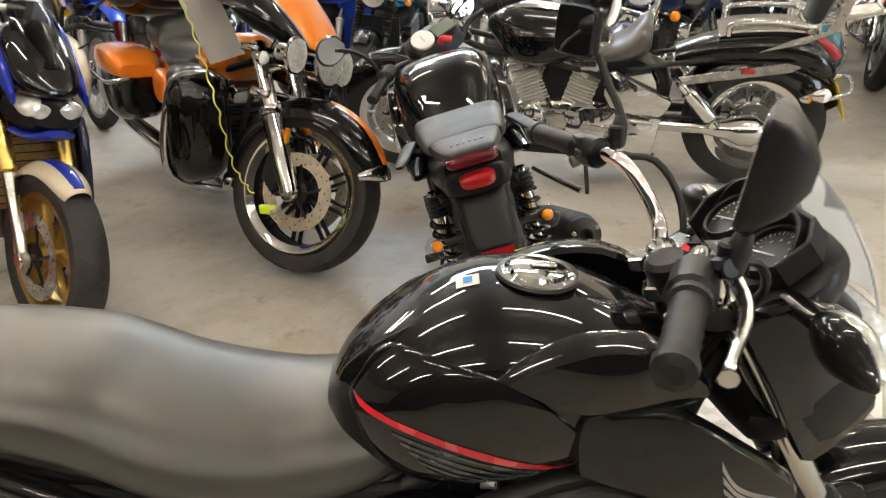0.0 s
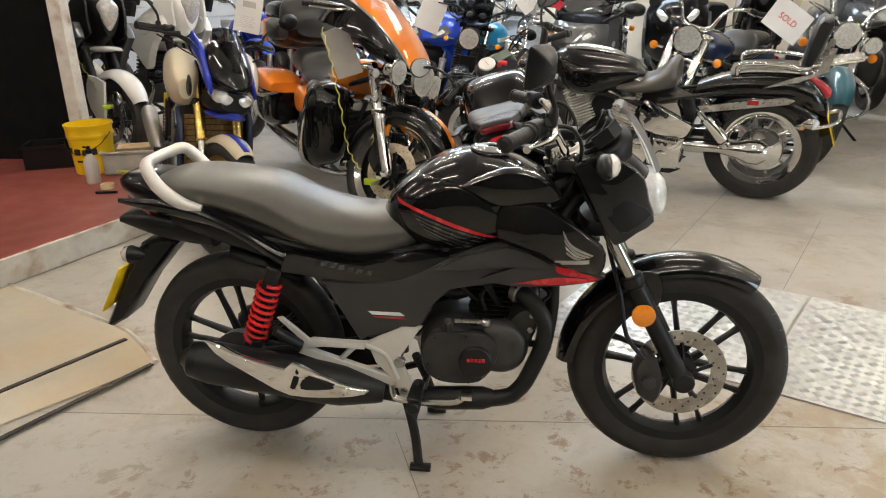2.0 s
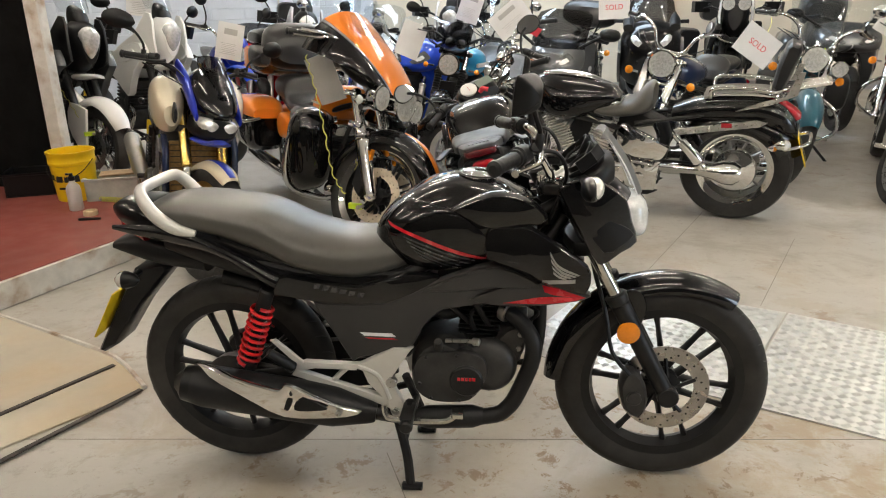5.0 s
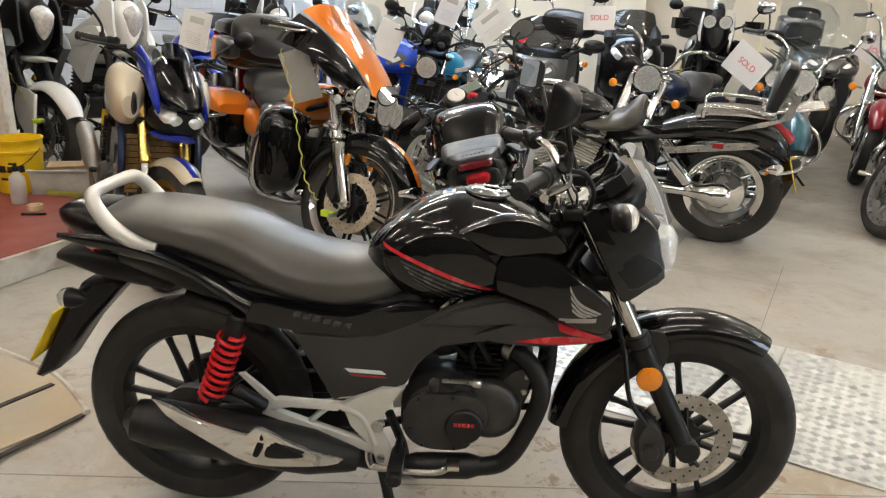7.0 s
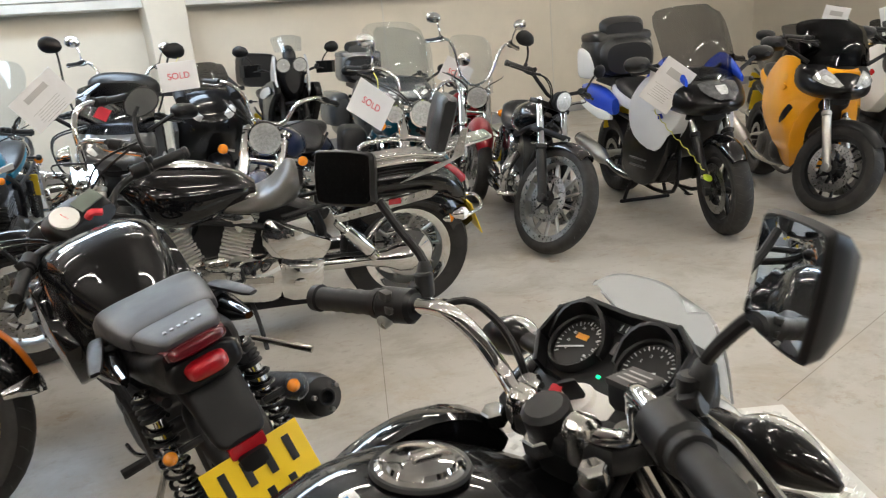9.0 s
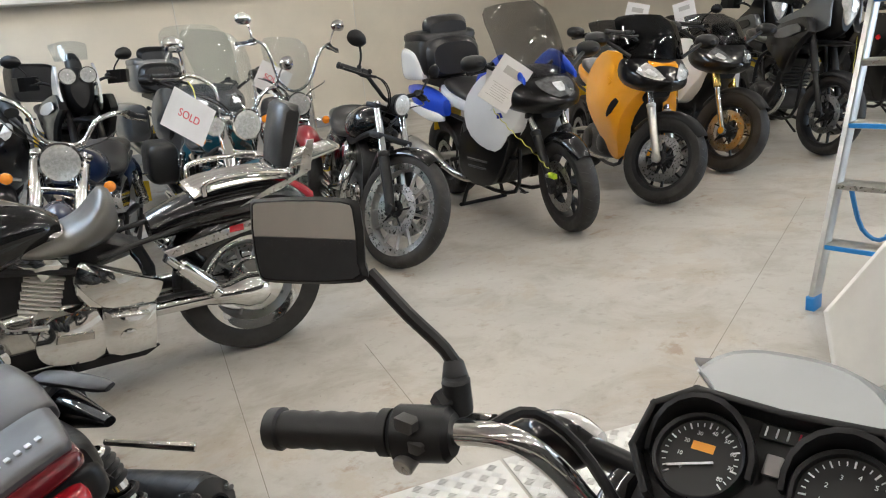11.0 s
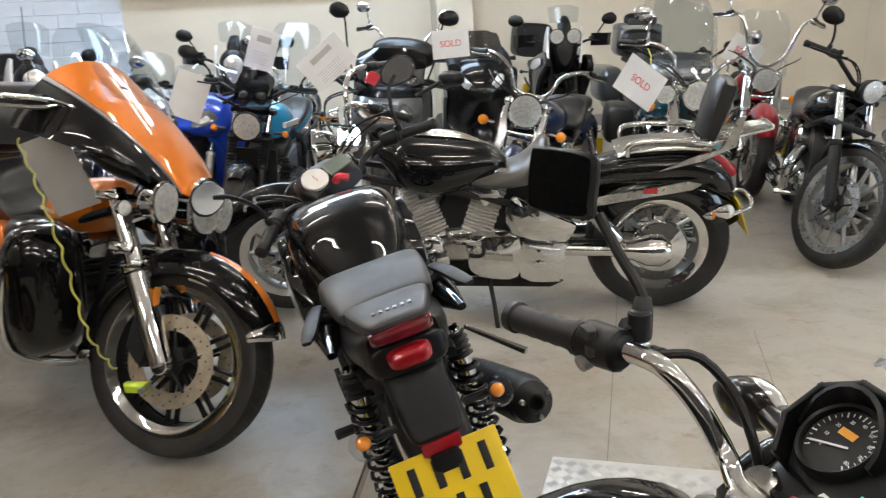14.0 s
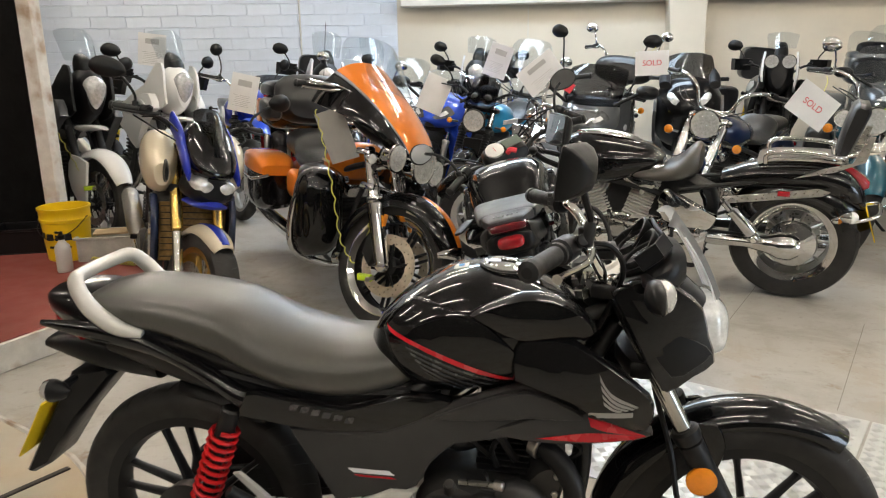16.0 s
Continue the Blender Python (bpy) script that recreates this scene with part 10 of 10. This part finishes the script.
# ---- adventure bikes beside the platform ----
b = adventure("white and grey adventure motorcycle with tall headlamp", (-2.42, 3.36), (0.84, -0.54), "grey_paint", "plastic", 1.58, 5, 4, high_guard=True, screen_z=1.56, style="wire", count=28)
K_M = b.root.matrix_basis
sale_card(K_M @ Vector((1.30, -0.36, 1.08)), 20, 0.21, 0.297, "", 4, 18, "white sale card on an adventure motorcycle", "paper", marks=True)
coil_cord([tuple(K_M @ Vector(q)) for q in ((1.36, -0.30, 1.02), (1.42, -0.22, 0.84), (1.50, -0.16, 0.66), (1.62, -0.12, 0.50))])
disc_lock(K_M @ Vector((1.64, -0.11, 0.46)), 30)
b = adventure("white adventure motorcycle with orange flash and clear screen", (-2.12, 4.05), (0.80, -0.60), "white_paint", "white_paint", 1.58, 5, 6, screen_z=1.56, style="wire", count=28, nose_mat="white_paint")
sale_card(b.root.matrix_basis @ Vector((1.24, -0.10, 1.40)), 20, 0.21, 0.25, "", 4, 8, "white sale card behind a clear screen", "paper", marks=True)

# ---- things on the platform ----
PZ = 0.138


def bucket(at):
    ob = thing("bucket", "large yellow plastic bucket with black printed marks", "bucket", Matrix.Translation((*at, PZ)))
    part("body", lathe_z([(0.118, 0), (0.124, 0.004), (0.142, 0.24), (0.148, 0.245), (0.150, 0.262), (0.146, 0.268), (0.148, 0.31), (0.154, 0.318), (0.154, 0.33), (0.143, 0.33), (0.139, 0.25), (0.119, 0.012), (0.001, 0.01)], 40), M["bucket"], ob)
    part("handle", tube([(0.15, 0, 0.27), (0.12, -0.11, 0.20), (0.0, -0.165, 0.15), (-0.12, -0.11, 0.20), (-0.15, 0, 0.27)], 0.003, 6), M["matt"], ob)
    for i, (a, z, w, hh) in enumerate(((-100, 0.165, 0.05, 0.055), (-78, 0.16, 0.035, 0.045), (-56, 0.165, 0.05, 0.055), (-78, 0.095, 0.13, 0.014), (-128, 0.17, 0.05, 0.04))):
        m = Matrix.Rotation(radians(a + 90), 4, "Z") @ Matrix.Translation((0, -(0.1245 + z * 0.0745 + 0.0012), z)) @ Matrix.Rotation(radians(-4.3), 4, "X")
        grid = [[(w * (i2 / 6 - 0.5), (w * (i2 / 6 - 0.5)) ** 2 / 0.27, hh * (j - 0.5)) for j in range(2)] for i2 in range(7)]
        part("printed_mark", sheet(grid, 0.0008).moved(m), M["ink"], ob)
    return ob


bucket((-2.19, 2.66))
ob = thing("spray_bottle", "milky plastic bottle with a black cap on the platform", "bottle", Matrix.Translation((-2.02, 2.36, PZ)))
part("body", lathe_z([(0.040, 0), (0.044, 0.006), (0.044, 0.13), (0.040, 0.155), (0.020, 0.178), (0.017, 0.19), (0.017, 0.197)], 28), M["milky"], ob)
part("cap", lathe_z([(0.021, 0.192), (0.021, 0.215), (0.012, 0.222), (0.012, 0.238), (0.001, 0.24)], 20) + box(-0.012, 0, 0.232, 0.045, 0.016, 0.012, 0.003), M["plastic"], ob)
ob = thing("tape_roll", "roll of cream masking tape lying flat", "tape", Matrix.Translation((-1.855, 2.24, PZ)))
part("roll", lathe_z([(0.030, 0), (0.042, 0), (0.043, 0.004), (0.043, 0.026), (0.042, 0.03), (0.030, 0.03), (0.029, 0.026), (0.029, 0.004)], 28), M["tape"], ob)
ob = thing("marker_pen", "black marker pen lying on the red platform", "pen", Matrix.Translation((-1.80, 2.125, PZ)) @ Matrix.Rotation(radians(12), 4, "Z"))
part("barrel", rod((-0.06, 0, 0.008), (0.03, 0, 0.008), 0.008), M["matt"], ob)
part("cap", rod((0.03, 0, 0.008), (0.07, 0, 0.008), 0.0085, 0.007), M["plastic"], ob)


def tub(name, label, m, sx, sy, sz, mat, lid=False):
    ob = thing(name, label, "storage box", m)
    t = 0.006
    g = block_of(-sx, sx, -sy, sy, 0, t, 0.002) + block_of(-sx, -sx + t, -sy, sy, t, sz, 0.002) + block_of(sx - t, sx, -sy, sy, t, sz, 0.002) + block_of(-sx + t, sx - t, -sy, -sy + t, t, sz, 0.002) + block_of(-sx + t, sx - t, sy - t, sy, t, sz, 0.002)
    part("body", g, M[mat], ob)
    part("rim", (block_of(-sx - 0.012, sx + 0.012, -sy - 0.012, -sy, sz - 0.012, sz + 0.004, 0.003) + block_of(-sx - 0.012, sx + 0.012, sy, sy + 0.012, sz - 0.012, sz + 0.004, 0.003) + block_of(-sx - 0.012, -sx, -sy, sy, sz - 0.012, sz + 0.004, 0.003) + block_of(sx, sx + 0.012, -sy, sy, sz - 0.012, sz + 0.004, 0.003)), M[mat], ob)
    return ob


tub("black_crate", "shallow black plastic crate behind the bucket", Matrix.Translation((-2.56, 2.82, PZ)) @ Matrix.Rotation(radians(20), 4, "Z"), 0.20, 0.12, 0.16, "plastic")
tub("storage_box", "cloudy plastic storage box with odds and ends", Matrix.Translation((-1.93, 2.715, PZ)) @ Matrix.Rotation(radians(15), 4, "Z"), 0.17, 0.13, 0.15, "box_plastic")
ob = thing("cardboard_piece", "folded cardboard lying in the storage box", "cardboard", Matrix.Translation((-1.89, 2.70, PZ + 0.157)) @ Matrix.Rotation(radians(24), 4, "Z"))
part("sheet", block_of(-0.12, 0.12, -0.07, 0.07, 0, 0.014), M["cardboard"], ob)
ob = thing("coiled_lead", "yellow coiled lead lying on the platform", "lead", Matrix.Translation((0, 0, 0)))
part("lead", coil((-1.97, 2.56, PZ + 0.018), (-1.66, 2.50, PZ + 0.018), 0.014, 0.004, 16), M["cord"], ob)

# ---- step ladder, hi-vis vest and leaning boards at the end of the aisle ----
lm = Matrix.Translation((3.66, 0.83, 0)) @ Matrix.Rotation(radians(-95), 4, "Z")
ob = thing("step_ladder", "aluminium step ladder with blue feet and strap", "ladder", lm)
RISE, TOP = 0.245, 1.75
for s in (0, 0.46):
    a, c = Vector((s + (0.0 if s == 0 else 0.0), 0, 0.035)), Vector((s + (0.05 if s == 0 else -0.05), 0.52, TOP))
    d = (c - a)
    g = box(0, 0, 0, 0.024, 0.062, d.length, 0.003)
    q = d.to_track_quat("Z", "Y").to_matrix().to_4x4()
    part("stile", g.moved(Matrix.Translation(a + d / 2) @ q), M["alloy"], ob)
    part("foot", box(a.x, 0.0, 0.03, 0.036, 0.085, 0.06, 0.006), M["blue_plastic"], ob)
    e, f = Vector((s, 1.12, 0.035)), Vector((s + (0.05 if s == 0 else -0.05), 0.60, TOP))
    d2 = f - e
    part("back_leg", box(0, 0, 0, 0.022, 0.03, d2.length, 0.003).moved(Matrix.Translation(e + d2 / 2) @ d2.to_track_quat("Z", "Y").to_matrix().to_4x4()), M["alloy"], ob)
    part("back_foot", box(e.x, 1.12, 0.025, 0.034, 0.05, 0.05, 0.006), M["blue_plastic"], ob)
for i in range(1, 7):
    z = 0.02 + i * RISE
    t = z / TOP
    step = part("step", box(0.23, 0.52 * t + 0.02, z, 0.44 - 0.08 * t, 0.10, 0.026, 0.004), M["alloy"], ob)
    part("step_edge", box(0.23, 0.52 * t - 0.032, z, 0.444 - 0.08 * t, 0.008, 0.02, 0.003), M["blue_plastic"] if i % 2 else M["steel"], step)
part("top_tray", box(0.23, 0.56, TOP + 0.02, 0.40, 0.22, 0.04, 0.008), M["blue_plastic"], ob)
part("strap", tube([(0.06, 0.16, 0.52), (0.08, 0.26, 0.30), (0.14, 0.36, 0.24), (0.18, 0.5, 0.40), (0.20, 0.62, 0.56)], 0.010, 6), M["blue_plastic"], ob)
vest = thing("hi_vis_vest", "yellow hi-vis vest hanging from the ladder", "vest", lm)
grid = []
for i in range(9):
    grid.append([(0.16 + 0.04 * i, 0.30 + 0.02 * math.sin(i * 1.7) + 0.16 * j / 8 + 0.01 * math.sin(j + i), 0.95 + 0.085 * j) for j in range(9)])
part("cloth", sheet(grid, 0.006), M["hi_vis"], vest)
ob = thing("leaning_board", "large white board leaning at the aisle side", "board", None)
part("board", slab([(0, 0), (1.3, 0), (1.3, 0.9), (0.55, 0.62), (0.0, 0.30)], -0.009, 0.009, 0.003).moved(Matrix.Translation((2.92, 0.50, 0.0)) @ Matrix.Rotation(radians(-26), 4, "Z") @ Matrix.Rotation(radians(-14), 4, "X")), M["board"], ob)

# ---- blocks of the left wall, one by one ----
BL, BH, GAP = 0.44, 0.145, 0.010
blocks = {}


def block_mesh(w):
    key = round(w, 2)
    if key not in blocks:
        blocks[key] = mesh_of("block", box(0, 0, 0, w, 0.012, BH - GAP, 0.004), M["block"])
    return blocks[key]


row, z = 0, 0.55
while z + BH < 2.75:
    x = 0.03 - (BL / 2 if row % 2 else 0)
    while x < 5.2:
        a, b = max(x, 0.03), min(x + BL - GAP, 5.3)
        if b - a > 0.08:
            ob = new("block", block_mesh(b - a))
            ob.parent = wl
            ob.location = ((a + b) / 2, 0.0, z + BH / 2)
        x += BL
    z += BH
    row += 1
